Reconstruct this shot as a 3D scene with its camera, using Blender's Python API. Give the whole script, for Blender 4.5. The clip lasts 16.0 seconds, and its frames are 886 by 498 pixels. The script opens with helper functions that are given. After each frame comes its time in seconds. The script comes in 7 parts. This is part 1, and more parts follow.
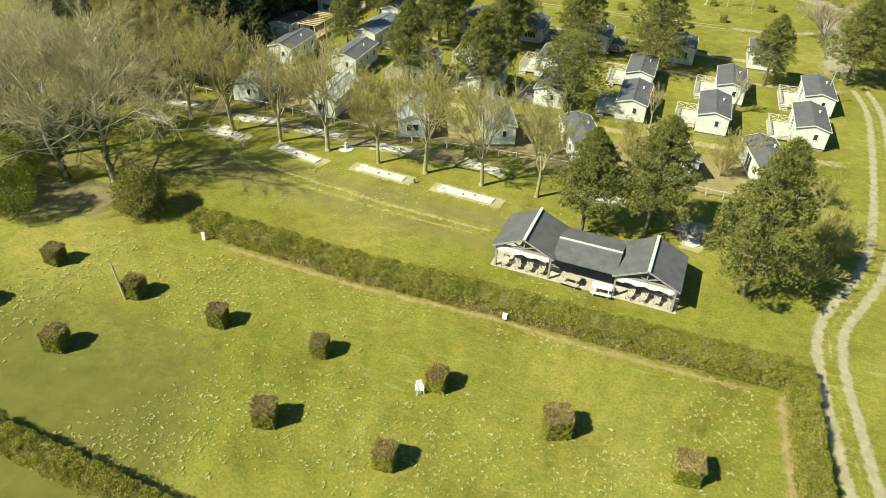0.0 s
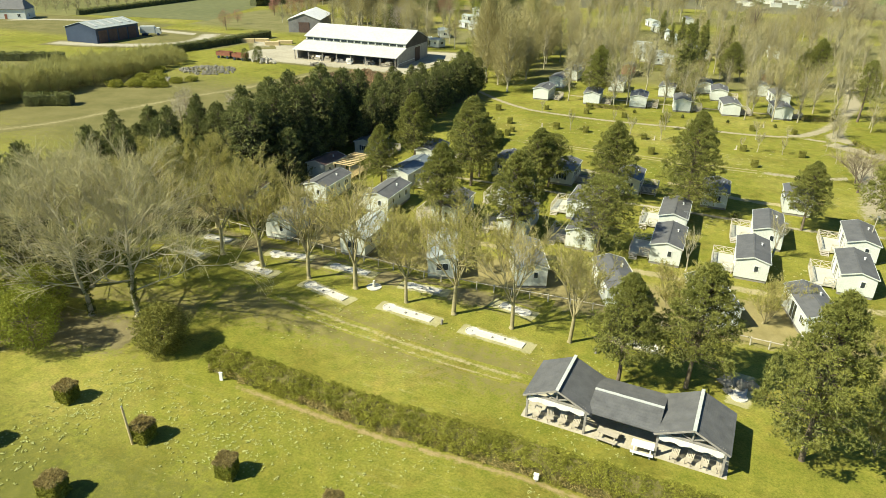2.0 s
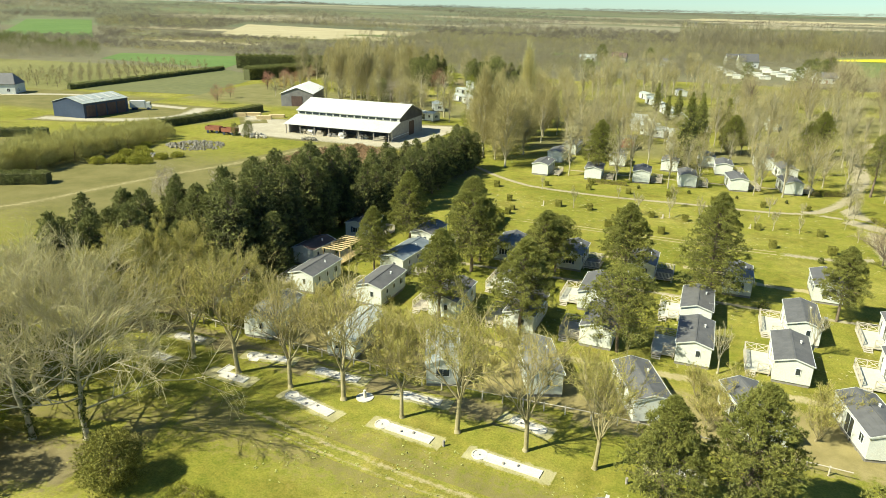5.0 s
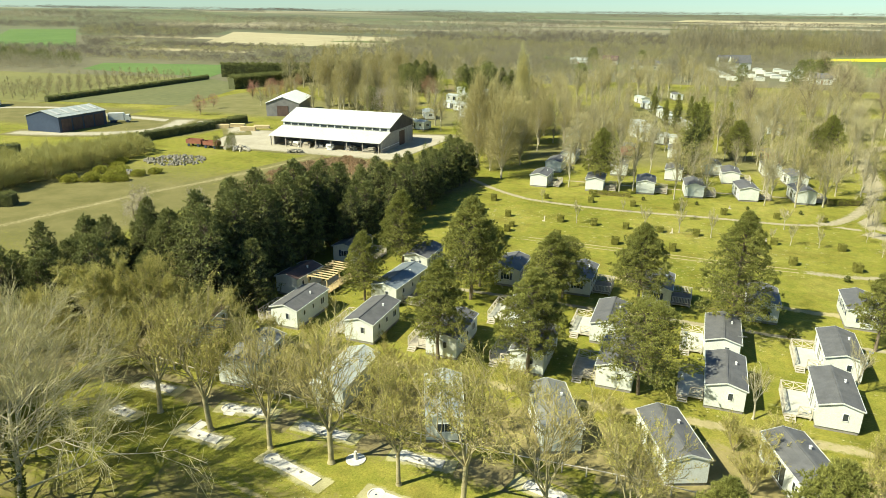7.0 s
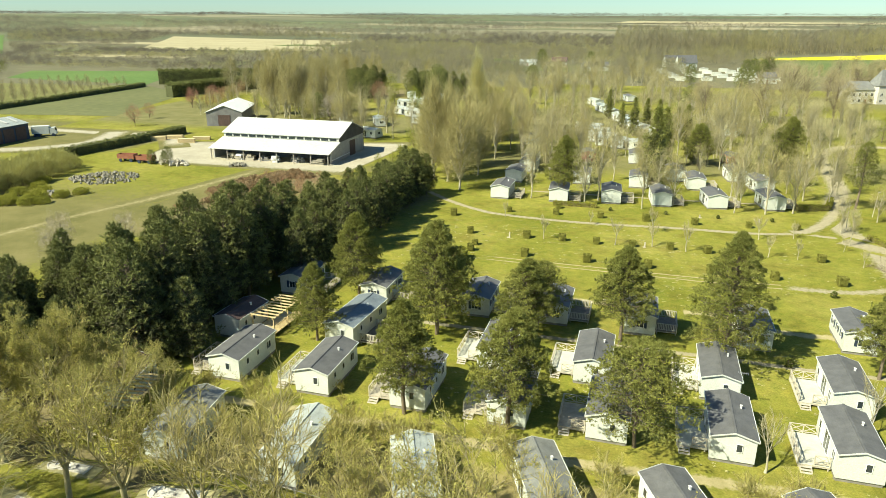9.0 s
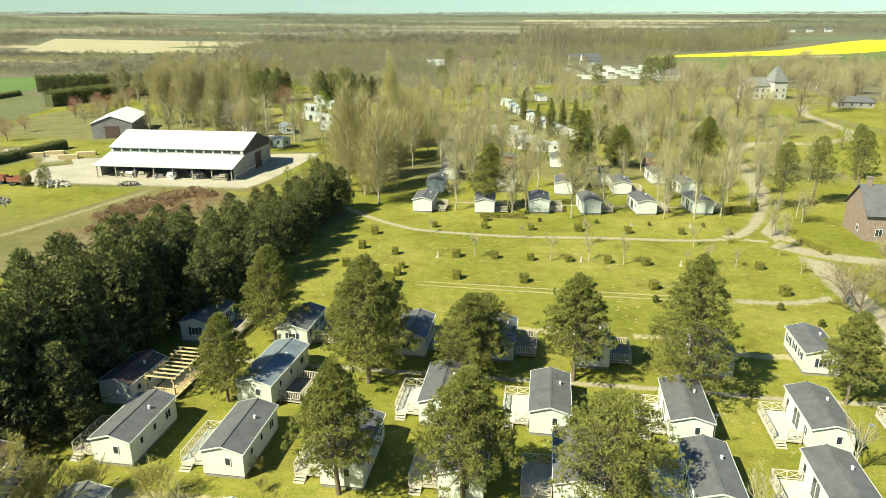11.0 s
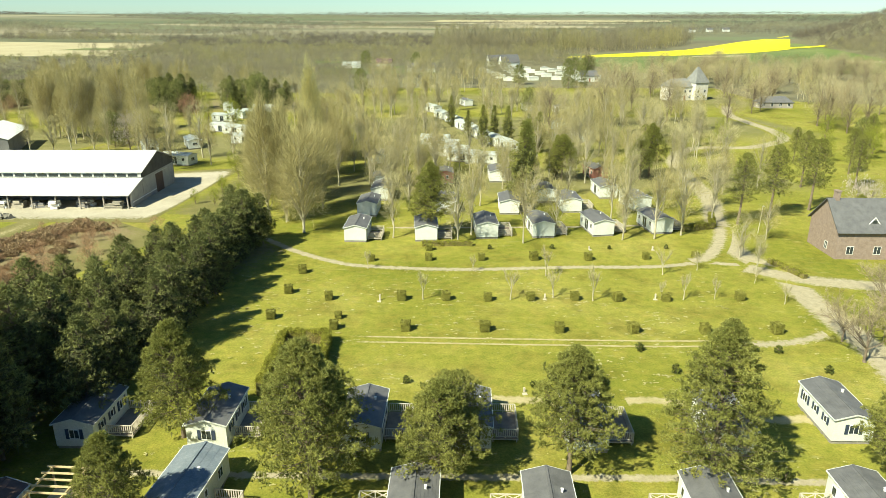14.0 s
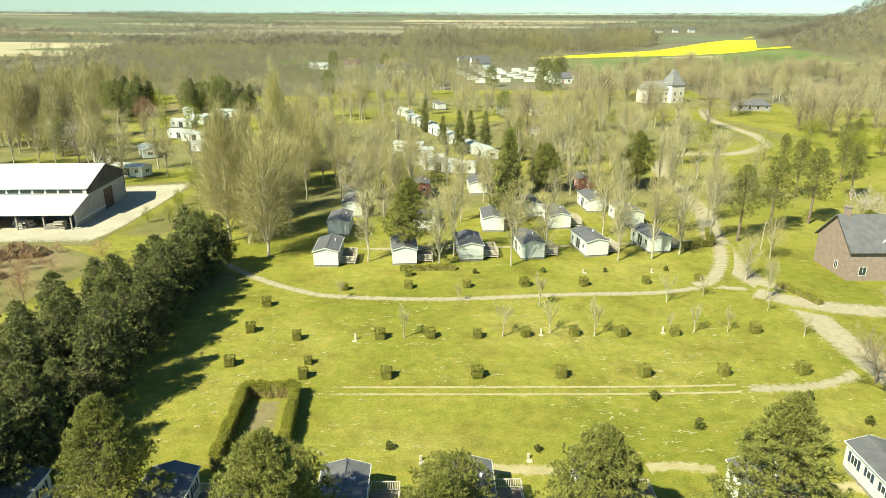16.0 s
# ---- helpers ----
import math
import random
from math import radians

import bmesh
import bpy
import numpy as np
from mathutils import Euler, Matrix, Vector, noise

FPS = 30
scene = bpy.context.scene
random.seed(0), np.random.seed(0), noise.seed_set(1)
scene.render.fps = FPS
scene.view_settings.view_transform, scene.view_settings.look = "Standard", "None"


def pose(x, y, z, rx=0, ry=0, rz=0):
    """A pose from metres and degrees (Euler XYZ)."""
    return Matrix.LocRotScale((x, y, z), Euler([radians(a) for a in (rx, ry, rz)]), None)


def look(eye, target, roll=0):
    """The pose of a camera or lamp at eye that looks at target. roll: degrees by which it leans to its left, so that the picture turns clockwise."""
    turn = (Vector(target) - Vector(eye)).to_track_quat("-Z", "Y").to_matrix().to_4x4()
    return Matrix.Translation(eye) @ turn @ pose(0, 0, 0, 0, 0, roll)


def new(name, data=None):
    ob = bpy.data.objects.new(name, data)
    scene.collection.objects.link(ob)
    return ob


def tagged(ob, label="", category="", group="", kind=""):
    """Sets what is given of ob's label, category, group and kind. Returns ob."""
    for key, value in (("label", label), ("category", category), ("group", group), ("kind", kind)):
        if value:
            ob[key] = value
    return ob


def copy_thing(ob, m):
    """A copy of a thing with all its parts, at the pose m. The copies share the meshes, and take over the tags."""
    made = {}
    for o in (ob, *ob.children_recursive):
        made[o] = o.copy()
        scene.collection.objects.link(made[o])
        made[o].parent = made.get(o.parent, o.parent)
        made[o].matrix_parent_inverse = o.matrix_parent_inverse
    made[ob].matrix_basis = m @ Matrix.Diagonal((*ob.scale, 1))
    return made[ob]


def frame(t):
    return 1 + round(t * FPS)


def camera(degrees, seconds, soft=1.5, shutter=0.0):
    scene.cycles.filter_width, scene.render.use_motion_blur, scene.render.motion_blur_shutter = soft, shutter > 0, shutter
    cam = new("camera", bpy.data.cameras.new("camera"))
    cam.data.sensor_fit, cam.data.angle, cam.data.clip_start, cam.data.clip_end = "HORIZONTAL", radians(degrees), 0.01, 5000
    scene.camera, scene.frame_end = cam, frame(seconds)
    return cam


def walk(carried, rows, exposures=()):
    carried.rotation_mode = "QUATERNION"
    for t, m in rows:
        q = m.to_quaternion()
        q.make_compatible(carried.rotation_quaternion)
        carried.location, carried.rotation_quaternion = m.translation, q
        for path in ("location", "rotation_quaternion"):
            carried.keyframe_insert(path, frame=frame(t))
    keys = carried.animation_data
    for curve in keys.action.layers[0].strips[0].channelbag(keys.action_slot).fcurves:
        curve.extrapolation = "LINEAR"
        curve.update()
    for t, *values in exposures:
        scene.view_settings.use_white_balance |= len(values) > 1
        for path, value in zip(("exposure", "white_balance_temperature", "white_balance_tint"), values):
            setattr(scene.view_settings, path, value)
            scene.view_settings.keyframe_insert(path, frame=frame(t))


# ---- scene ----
cam = camera(66.1, 16.0, 0.6)
PATH = [
    (0, (0.17, 1.016, 38.555), (-0.343, 2.553, 37.383), 1.9),
    (0.5, (0.15, 1.497, 38.5), (-0.421, 3.074, 37.412), 1.7),
    (1, (0.021, 2.09, 38.448), (-0.602, 3.7, 37.44), 1.6),
    (1.5, (-0.233, 2.757, 38.363), (-0.886, 4.405, 37.436), 1.6),
    (2, (-0.585, 3.616, 38.239), (-1.258, 5.3, 37.396), 1.5),
    (2.5, (-1.004, 4.714, 38.102), (-1.69, 6.434, 37.344), 1.5),
    (3, (-1.528, 6.009, 37.964), (-2.224, 7.757, 37.286), 1.2),
    (3.5, (-2.257, 7.393, 37.898), (-2.954, 9.146, 37.232), 1.2),
    (4, (-3.147, 8.909, 37.891), (-3.841, 10.663, 37.228), 1.2),
    (6.3, (-7.633, 17.889, 37.877), (-8.306, 19.653, 37.217), 1.3),
    (6.5, (-8.048, 18.741, 37.876), (-8.727, 20.505, 37.224), 0.7),
    (7, (-9.109, 20.98, 37.838), (-9.774, 22.75, 37.188), 0.6),
    (7.5, (-10.267, 23.338, 37.813), (-10.906, 25.119, 37.165), 0.5),
    (8, (-11.417, 25.723, 37.764), (-12.021, 27.516, 37.117), 0.4),
    (8.5, (-12.585, 28.088, 37.768), (-13.154, 29.894, 37.123), 0.3),
    (9, (-13.724, 30.553, 37.851), (-14.259, 32.369, 37.208), 0.2),
    (9.2, (-14.174, 31.552, 37.868), (-14.694, 33.372, 37.222), 0.2),
    (11.5, (-19.434, 43.497, 38.302), (-19.654, 45.377, 37.657), -0.1),
    (12, (-20.526, 46.26, 38.366), (-20.689, 48.145, 37.719), -0.1),
    (12.5, (-21.538, 49.12, 38.422), (-21.652, 51.009, 37.776), -0.1),
    (13, (-22.444, 51.997, 38.481), (-22.532, 53.887, 37.835), -0.0),
    (13.5, (-23.273, 54.834, 38.532), (-23.343, 56.725, 37.887), 0.0),
    (14, (-23.995, 57.673, 38.583), (-24.048, 59.566, 37.938), -0.0),
    (14.5, (-24.636, 60.59, 38.651), (-24.671, 62.482, 38.006), 0.0),
    (15, (-25.154, 63.48, 38.709), (-25.166, 65.373, 38.065), 0.1),
    (15.5, (-25.629, 66.433, 38.755), (-25.617, 68.326, 38.111), 0.1),
    (16, (-26.024, 69.509, 38.774), (-25.988, 71.402, 38.129), 0.2),
]
walk(cam, [(t, look(eye, target, roll)) for t, eye, target, roll in PATH], [(0, 0.82, 6500, 10), (3.5, 0.97, 6500, 9), (7, 1.02, 6500, 8), (12.5, 1.07, 6500, 6), (14.5, 1.13, 6500, 6), (16, 1.17, 6500, 6)])

# ---------------- world, sun, exposure ----------------
SUN_AZ = radians(225)          # compass-like angle in plan: the sun stands towards (-x, -y)
SUN_EL = radians(44)
world = bpy.data.worlds.new("sky")
scene.world = world
world.use_nodes = True
wn = world.node_tree.nodes
sky = wn.new("ShaderNodeTexSky")
sky.sky_type = "NISHITA"
sky.sun_disc = False
sky.sun_elevation = SUN_EL
sky.sun_rotation = radians(225)
sky.air_density = 1.0
sky.dust_density = 0.1
sky.ozone_density = 3.0
wn["Background"].inputs["Strength"].default_value = 0.064
tone = wn.new("ShaderNodeMix")
tone.data_type, tone.blend_type = "RGBA", "MULTIPLY"
tone.inputs[0].default_value = 1.0
tone.inputs[7].default_value = (0.62, 0.86, 0.95, 1)
world.node_tree.links.new(sky.outputs[0], tone.inputs[6])
world.node_tree.links.new(tone.outputs[2], wn["Background"].inputs["Color"])
sun = new("sun", bpy.data.lights.new("sun", "SUN"))
sun.data.energy, sun.data.angle, sun.data.color = 4.9, radians(0.53), (1.0, 0.965, 0.75)
sun.matrix_world = look((-70, -70, 99), (0, 0, 0))
R = random.Random(7)


# ---------------- geometry helpers ----------------
class Geo:
    """Collects the corners and faces of one mesh."""

    def __init__(self):
        self.v, self.f = [], []

    def add(self, pts, faces):
        n = len(self.v)
        self.v.extend(tuple(p) for p in pts)
        self.f.extend(tuple(i + n for i in f) for f in faces)
        return self

    def box(self, x0, y0, z0, x1, y1, z1):
        return self.add([(x0, y0, z0), (x1, y0, z0), (x1, y1, z0), (x0, y1, z0), (x0, y0, z1), (x1, y0, z1), (x1, y1, z1), (x0, y1, z1)],
                        [(0, 3, 2, 1), (4, 5, 6, 7), (0, 1, 5, 4), (1, 2, 6, 5), (2, 3, 7, 6), (3, 0, 4, 7)])

    def bar(self, p, q, w, h):
        """A squared bar from p to q, w wide and h deep."""
        p, q = Vector(p), Vector(q)
        d = (q - p).normalized()
        s = d.cross(Vector((0, 0, 1)))
        s = s.normalized() if s.length > 1e-4 else Vector((1, 0, 0))
        u = s.cross(d).normalized()
        c = [a * s * w / 2 + b * u * h / 2 for a, b in ((-1, -1), (1, -1), (1, 1), (-1, 1))]
        return self.add([p + k for k in c] + [q + k for k in c],
                        [(0, 1, 2, 3)[::-1], (4, 5, 6, 7), (0, 1, 5, 4), (1, 2, 6, 5), (2, 3, 7, 6), (3, 0, 4, 7)])

    def tube(self, p, q, r0, r1, n=6, cap=False):
        p, q = Vector(p), Vector(q)
        d = (q - p).normalized()
        s = d.cross(Vector((0.3, 0.9, 0.2))).normalized()
        u = d.cross(s)
        ring = [math.cos(2 * math.pi * i / n) * s + math.sin(2 * math.pi * i / n) * u for i in range(n)]
        faces = [(i, (i + 1) % n, n + (i + 1) % n, n + i) for i in range(n)]
        if cap:
            faces += [tuple(range(n))[::-1], tuple(range(n, 2 * n))]
        return self.add([p + k * r0 for k in ring] + [q + k * r1 for k in ring], faces)

    def slab(self, poly, z0, z1):
        """An upright prism over a plan outline that runs anticlockwise."""
        n = len(poly)
        return self.add([(x, y, z0) for x, y in poly] + [(x, y, z1) for x, y in poly],
                        [tuple(range(n))[::-1], tuple(range(n, 2 * n))] + [(i, (i + 1) % n, n + (i + 1) % n, n + i) for i in range(n)])

    def profile(self, pts, y0, y1):
        """An outline in x and z drawn out from y0 to y1."""
        n = len(pts)
        return self.add([(x, y0, z) for x, z in pts] + [(x, y1, z) for x, z in pts],
                        [tuple(range(n)), tuple(range(n, 2 * n))[::-1]] + [(i, n + i, n + (i + 1) % n, (i + 1) % n) for i in range(n)])

    def mesh(self, name, material, smooth=False):
        me = bpy.data.meshes.new(name)
        me.from_pydata(self.v, [], self.f)
        me.materials.append(material)
        if smooth:
            me.polygons.foreach_set("use_smooth", [True] * len(me.polygons))
        me.update()
        return me


def part(name, geo, material, parent, label="", smooth=False):
    """Links a mesh as one object under a thing or under a part."""
    ob = new(name, geo.mesh(name, material, smooth) if isinstance(geo, Geo) else geo)
    ob.parent = parent
    if label:
        ob["label"] = label
    return ob


def thing(name, label, category, group="", at=None, kind=""):
    ob = tagged(new(name), label, category, group, kind)
    if at is not None:
        ob.matrix_basis = at
    return ob


def whole(name, geo, material, label, category="", group="", kind="", smooth=False):
    """A thing that is one mesh."""
    return tagged(new(name, geo.mesh(name, material, smooth)), label, category, group, kind)


def scaled(x, y, rz=0, s=1.0, sz=None, z=0.0):
    return pose(x, y, z, 0, 0, rz) @ Matrix.Diagonal((s, s, s if sz is None else sz, 1))


# ---------------- materials ----------------
def nodes_of(m):
    m.use_nodes = True
    return m.node_tree.nodes, m.node_tree.links


def noise_node(nt, vec, scale, detail=4.0, rough=0.55):
    n = nt.nodes.new("ShaderNodeTexNoise")
    n.inputs["Scale"].default_value = scale
    n.inputs["Detail"].default_value = detail
    n.inputs["Roughness"].default_value = rough
    nt.links.new(vec, n.inputs["Vector"])
    return n.outputs["Fac"]


def ramp(nt, fac, stops):
    r = nt.nodes.new("ShaderNodeValToRGB")
    el = r.color_ramp.elements
    while len(el) > 1:
        el.remove(el[-1])
    el[0].position, el[0].color = stops[0][0], (*stops[0][1], 1)
    for p, c in stops[1:]:
        e = el.new(p)
        e.color = (*c, 1)
    nt.links.new(fac, r.inputs["Fac"])
    return r.outputs["Color"]


def mixed(nt, fac, a, b, mode="MIX"):
    m = nt.nodes.new("ShaderNodeMix")
    m.data_type, m.blend_type = "RGBA", mode
    for sock, v in ((m.inputs[0], fac), (m.inputs[6], a), (m.inputs[7], b)):
        if isinstance(v, (int, float)):
            sock.default_value = v
        elif isinstance(v, tuple):
            sock.default_value = (*v, 1)
        else:
            nt.links.new(v, sock)
    return m.outputs[2]


def math_node(nt, op, a, b=0.0, clamp=False):
    m = nt.nodes.new("ShaderNodeMath")
    m.operation, m.use_clamp = op, clamp
    for sock, v in zip(m.inputs, (a, b)):
        if isinstance(v, (int, float)):
            sock.default_value = v
        else:
            nt.links.new(v, sock)
    return m.outputs[0]


def surface(name, a, b, scale=3.0, fine=40.0, rough=0.8, bump=0.2, island=0.0, metal=0.0, stain=None, world_space=True, translucent=0.0):
    """A mottled surface: two tones by a broad noise, fine grain, relief; island: how far loose pieces differ in brightness."""
    m = bpy.data.materials.new(name)
    n, l = nodes_of(m)
    nt = m.node_tree
    bsdf = n["Principled BSDF"]
    if world_space:
        vec = n.new("ShaderNodeNewGeometry").outputs["Position"]
    else:
        vec = n.new("ShaderNodeTexCoord").outputs["Object"]
    broad = noise_node(nt, vec, scale)
    grain = noise_node(nt, vec, fine, 3.0)
    col = ramp(nt, broad, [(0.32, a), (0.68, b)])
    col = mixed(nt, 0.35, col, ramp(nt, grain, [(0.3, (0.55, 0.55, 0.55)), (0.7, (1.3, 1.3, 1.3))]), "MULTIPLY")
    if stain:
        col = mixed(nt, math_node(nt, "MULTIPLY", ramp(nt, noise_node(nt, vec, scale * 2.7, 6.0, 0.7), [(0.5, (0, 0, 0)), (0.72, (1, 1, 1))]), 0.55), col, stain)
    if island:
        isl = n.new("ShaderNodeNewGeometry").outputs["Random Per Island"]
        col = mixed(nt, 1.0, col, ramp(nt, isl, [(0.0, (1 - island,) * 3), (1.0, (1 + island,) * 3)]), "MULTIPLY")
    l.new(col, bsdf.inputs["Base Color"])
    bsdf.inputs["Roughness"].default_value = rough
    bsdf.inputs["Metallic"].default_value = metal
    bsdf.inputs["Specular IOR Level"].default_value = 0.08 if island else 0.3
    if bump:
        bn = n.new("ShaderNodeBump")
        bn.inputs["Strength"].default_value = bump
        bn.inputs["Distance"].default_value = 0.05
        l.new(grain, bn.inputs["Height"])
        l.new(bn.outputs[0], bsdf.inputs["Normal"])
    if translucent:
        tr = n.new("ShaderNodeBsdfTranslucent")
        l.new(col, tr.inputs["Color"])
        mx = n.new("ShaderNodeMixShader")
        mx.inputs[0].default_value = translucent
        l.new(bsdf.outputs[0], mx.inputs[1])
        l.new(tr.outputs[0], mx.inputs[2])
        l.new(mx.outputs[0], n["Material Output"].inputs["Surface"])
    return m


def grass_colour(nt, vec):
    """Spring lawn: fresh green, yellowed patches, pale dry wisps, dark clover spots and fine tufts."""
    broad = noise_node(nt, vec, 0.045, 5.0, 0.6)
    worn = noise_node(nt, vec, 0.17, 4.0, 0.65)
    mid = noise_node(nt, vec, 0.7, 6.0, 0.7)
    fine = noise_node(nt, vec, 4.5, 6.0, 0.85)
    col = ramp(nt, broad, [(0.30, (0.150, 0.157, 0.021)), (0.52, (0.212, 0.204, 0.036)), (0.72, (0.270, 0.246, 0.060))])
    col = mixed(nt, 0.75, col, ramp(nt, worn, [(0.33, (0.70, 0.66, 0.66)), (0.47, (0.97, 0.97, 0.97)), (0.56, (1.0, 1.05, 0.95)), (0.70, (1.16, 1.06, 1.25))]), "MULTIPLY")
    col = mixed(nt, 1.0, col, ramp(nt, mid, [(0.30, (0.72, 0.80, 0.68)), (0.5, (1, 1, 1)), (0.70, (1.28, 1.18, 1.24))]), "MULTIPLY")
    col = mixed(nt, 1.0, col, ramp(nt, fine, [(0.36, (0.64, 0.68, 0.62)), (0.5, (1, 1, 1)), (0.64, (1.34, 1.30, 1.33))]), "MULTIPLY")
    st = nt.nodes.new("ShaderNodeMapping")
    st.inputs["Scale"].default_value = (0.35, 1.5, 1)
    nt.links.new(vec, st.inputs["Vector"])
    wisp = noise_node(nt, st.outputs[0], 0.9, 7.0, 0.72)
    area = noise_node(nt, vec, 0.07, 3.0, 0.5)
    wisp = math_node(nt, "MULTIPLY", ramp(nt, wisp, [(0.56, (0, 0, 0)), (0.68, (1, 1, 1))]), ramp(nt, area, [(0.46, (0, 0, 0)), (0.66, (0.6, 0.6, 0.6))]))
    col = mixed(nt, wisp, col, (0.40, 0.37, 0.17))
    return col, fine


def ground_material(name, dirt=None, dirt2=None, dirt_scale=1.2, over=None):
    """Lawn, or rough grass of the two tones in over; with dirt, it gives way to the dirt where the sheet's "core" is high, with a ragged edge."""
    m = bpy.data.materials.new(name)
    n, l = nodes_of(m)
    nt = m.node_tree
    bsdf = n["Principled BSDF"]
    vec = n.new("ShaderNodeNewGeometry").outputs["Position"]
    col, fine = grass_colour(nt, vec)
    if over:
        col = ramp(nt, noise_node(nt, vec, 0.12, 6.0, 0.65), [(0.3, over[0]), (0.7, over[1])])
        col = mixed(nt, 0.5, col, ramp(nt, noise_node(nt, vec, 14.0, 4.0, 0.7), [(0.3, (0.6, 0.6, 0.6)), (0.7, (1.3, 1.3, 1.3))]), "MULTIPLY")
    if dirt:
        d = ramp(nt, noise_node(nt, vec, dirt_scale, 6.0, 0.65), [(0.3, dirt), (0.7, dirt2)])
        d = mixed(nt, 0.5, d, ramp(nt, noise_node(nt, vec, 14.0, 4.0, 0.7), [(0.3, (0.6, 0.6, 0.6)), (0.7, (1.3, 1.3, 1.3))]), "MULTIPLY")
        at = n.new("ShaderNodeAttribute")
        at.attribute_name = "core"
        edge = math_node(nt, "ADD", at.outputs["Fac"], math_node(nt, "MULTIPLY", math_node(nt, "SUBTRACT", noise_node(nt, vec, 1.4, 6.0, 0.75), 0.5), 1.6))
        edge = ramp(nt, edge, [(0.35, (0, 0, 0)), (0.65, (1, 1, 1))])
        col = mixed(nt, edge, col, d)
    l.new(col, bsdf.inputs["Base Color"])
    bsdf.inputs["Roughness"].default_value = 0.95
    bsdf.inputs["Specular IOR Level"].default_value = 0.1
    bn = n.new("ShaderNodeBump")
    bn.inputs["Strength"].default_value = 0.5
    bn.inputs["Distance"].default_value = 0.12
    l.new(fine, bn.inputs["Height"])
    l.new(bn.outputs[0], bsdf.inputs["Normal"])
    return m


ROUGHTONES = ((0.120, 0.116, 0.038), (0.205, 0.182, 0.072))
LAWN = ground_material("lawn")
FARMTRACK = ground_material("worn_farm_track", (0.26, 0.225, 0.105), (0.37, 0.32, 0.17), 0.4, ROUGHTONES)
GRAVEL = ground_material("gravel_track", (0.285, 0.250, 0.155), (0.395, 0.350, 0.232))
WORN = ground_material("worn_grass", (0.30, 0.26, 0.12), (0.42, 0.36, 0.20), 0.6)
EARTH = ground_material("bare_earth", (0.165, 0.130, 0.066), (0.26, 0.21, 0.115), 0.5, ROUGHTONES)
GOLFGRASS = ground_material("worn_golf_lawn", (0.150, 0.140, 0.042), (0.245, 0.210, 0.080), 0.35)
FOOT = ground_material("bare_hedge_foot", (0.255, 0.195, 0.085), (0.365, 0.285, 0.140), 0.8)
ROUGH = ground_material("rough_grass", (0.120, 0.116, 0.038), (0.205, 0.182, 0.072), 0.12)
CAMPGRASS = ground_material("camp_grass", (0.13, 0.13, 0.045), (0.22, 0.20, 0.085), 0.15)
DRYGRASS = ground_material("dry_grass", (0.215, 0.182, 0.072), (0.320, 0.270, 0.120), 0.5)
PALEGRAVEL = ground_material("pale_gravel", (0.290, 0.260, 0.150), (0.410, 0.370, 0.235))
DULLAWN = ground_material("dull_lawn", (0.108, 0.116, 0.023), (0.165, 0.160, 0.038), 0.5)
LITTER = ground_material("leaf_litter", (0.150, 0.126, 0.060), (0.240, 0.205, 0.100), 0.8)
YARD = ground_material("pale_yard", (0.33, 0.30, 0.215), (0.45, 0.41, 0.305), 0.15, ROUGHTONES)
BEIGE = surface("field_stubble", (0.34, 0.30, 0.165), (0.41, 0.36, 0.21), 0.02, 0.4, 0.95, 0.1)
CROP = surface("field_crop", (0.10, 0.14, 0.036), (0.15, 0.18, 0.052), 0.015, 0.3, 0.95, 0.1)
GREENFIELD = surface("field_bright_green", (0.085, 0.15, 0.030), (0.115, 0.18, 0.042), 0.015, 0.3, 0.95, 0.1)
YELLOWFIELD = surface("field_yellow_green", (0.145, 0.146, 0.040), (0.190, 0.182, 0.056), 0.02, 0.3, 0.95, 0.1)
MEADOW = surface("field_meadow", (0.112, 0.122, 0.043), (0.152, 0.155, 0.059), 0.012, 0.3, 0.95, 0.1)
RAPE = surface("field_rape", (0.54, 0.49, 0.012), (0.64, 0.57, 0.02), 0.02, 0.5, 0.95, 0.2)
WOODFLOOR = surface("woodland_floor", (0.118, 0.110, 0.060), (0.165, 0.152, 0.083), 0.01, 0.1, 0.95, 0.0, stain=(0.15, 0.165, 0.065))
WATER = surface("far_water", (0.25, 0.30, 0.33), (0.30, 0.35, 0.37), 0.01, 0.1, 0.2, 0.0)

WHITE = surface("white_cladding", (0.575, 0.600, 0.540), (0.635, 0.660, 0.600), 0.6, 9.0, 0.45, 0.03, stain=(0.62, 0.61, 0.54))
CREAM = surface("cream_cladding", (0.565, 0.58, 0.495), (0.63, 0.645, 0.56), 0.6, 9.0, 0.5, 0.03, stain=(0.5, 0.49, 0.4))
SLATE = surface("dark_roof_tile", (0.100, 0.100, 0.100), (0.142, 0.142, 0.140), 1.1, 14.0, 0.55, 0.25, stain=(0.14, 0.14, 0.12))
GREYROOF = surface("weathered_grey_roof", (0.16, 0.165, 0.15), (0.24, 0.24, 0.215), 0.7, 10.0, 0.55, 0.2, stain=(0.12, 0.12, 0.09))
PALEROOF = surface("pale_green_roof", (0.34, 0.37, 0.34), (0.44, 0.47, 0.43), 0.6, 8.0, 0.4, 0.15, stain=(0.20, 0.22, 0.19))
BLUEROOF = surface("shiny_blue_grey_roof", (0.13, 0.16, 0.18), (0.19, 0.22, 0.24), 0.7, 8.0, 0.28, 0.1, stain=(0.30, 0.32, 0.31))
SKIRT = surface("grey_skirting", (0.20, 0.19, 0.16), (0.28, 0.26, 0.22), 2.0, 20.0, 0.8)
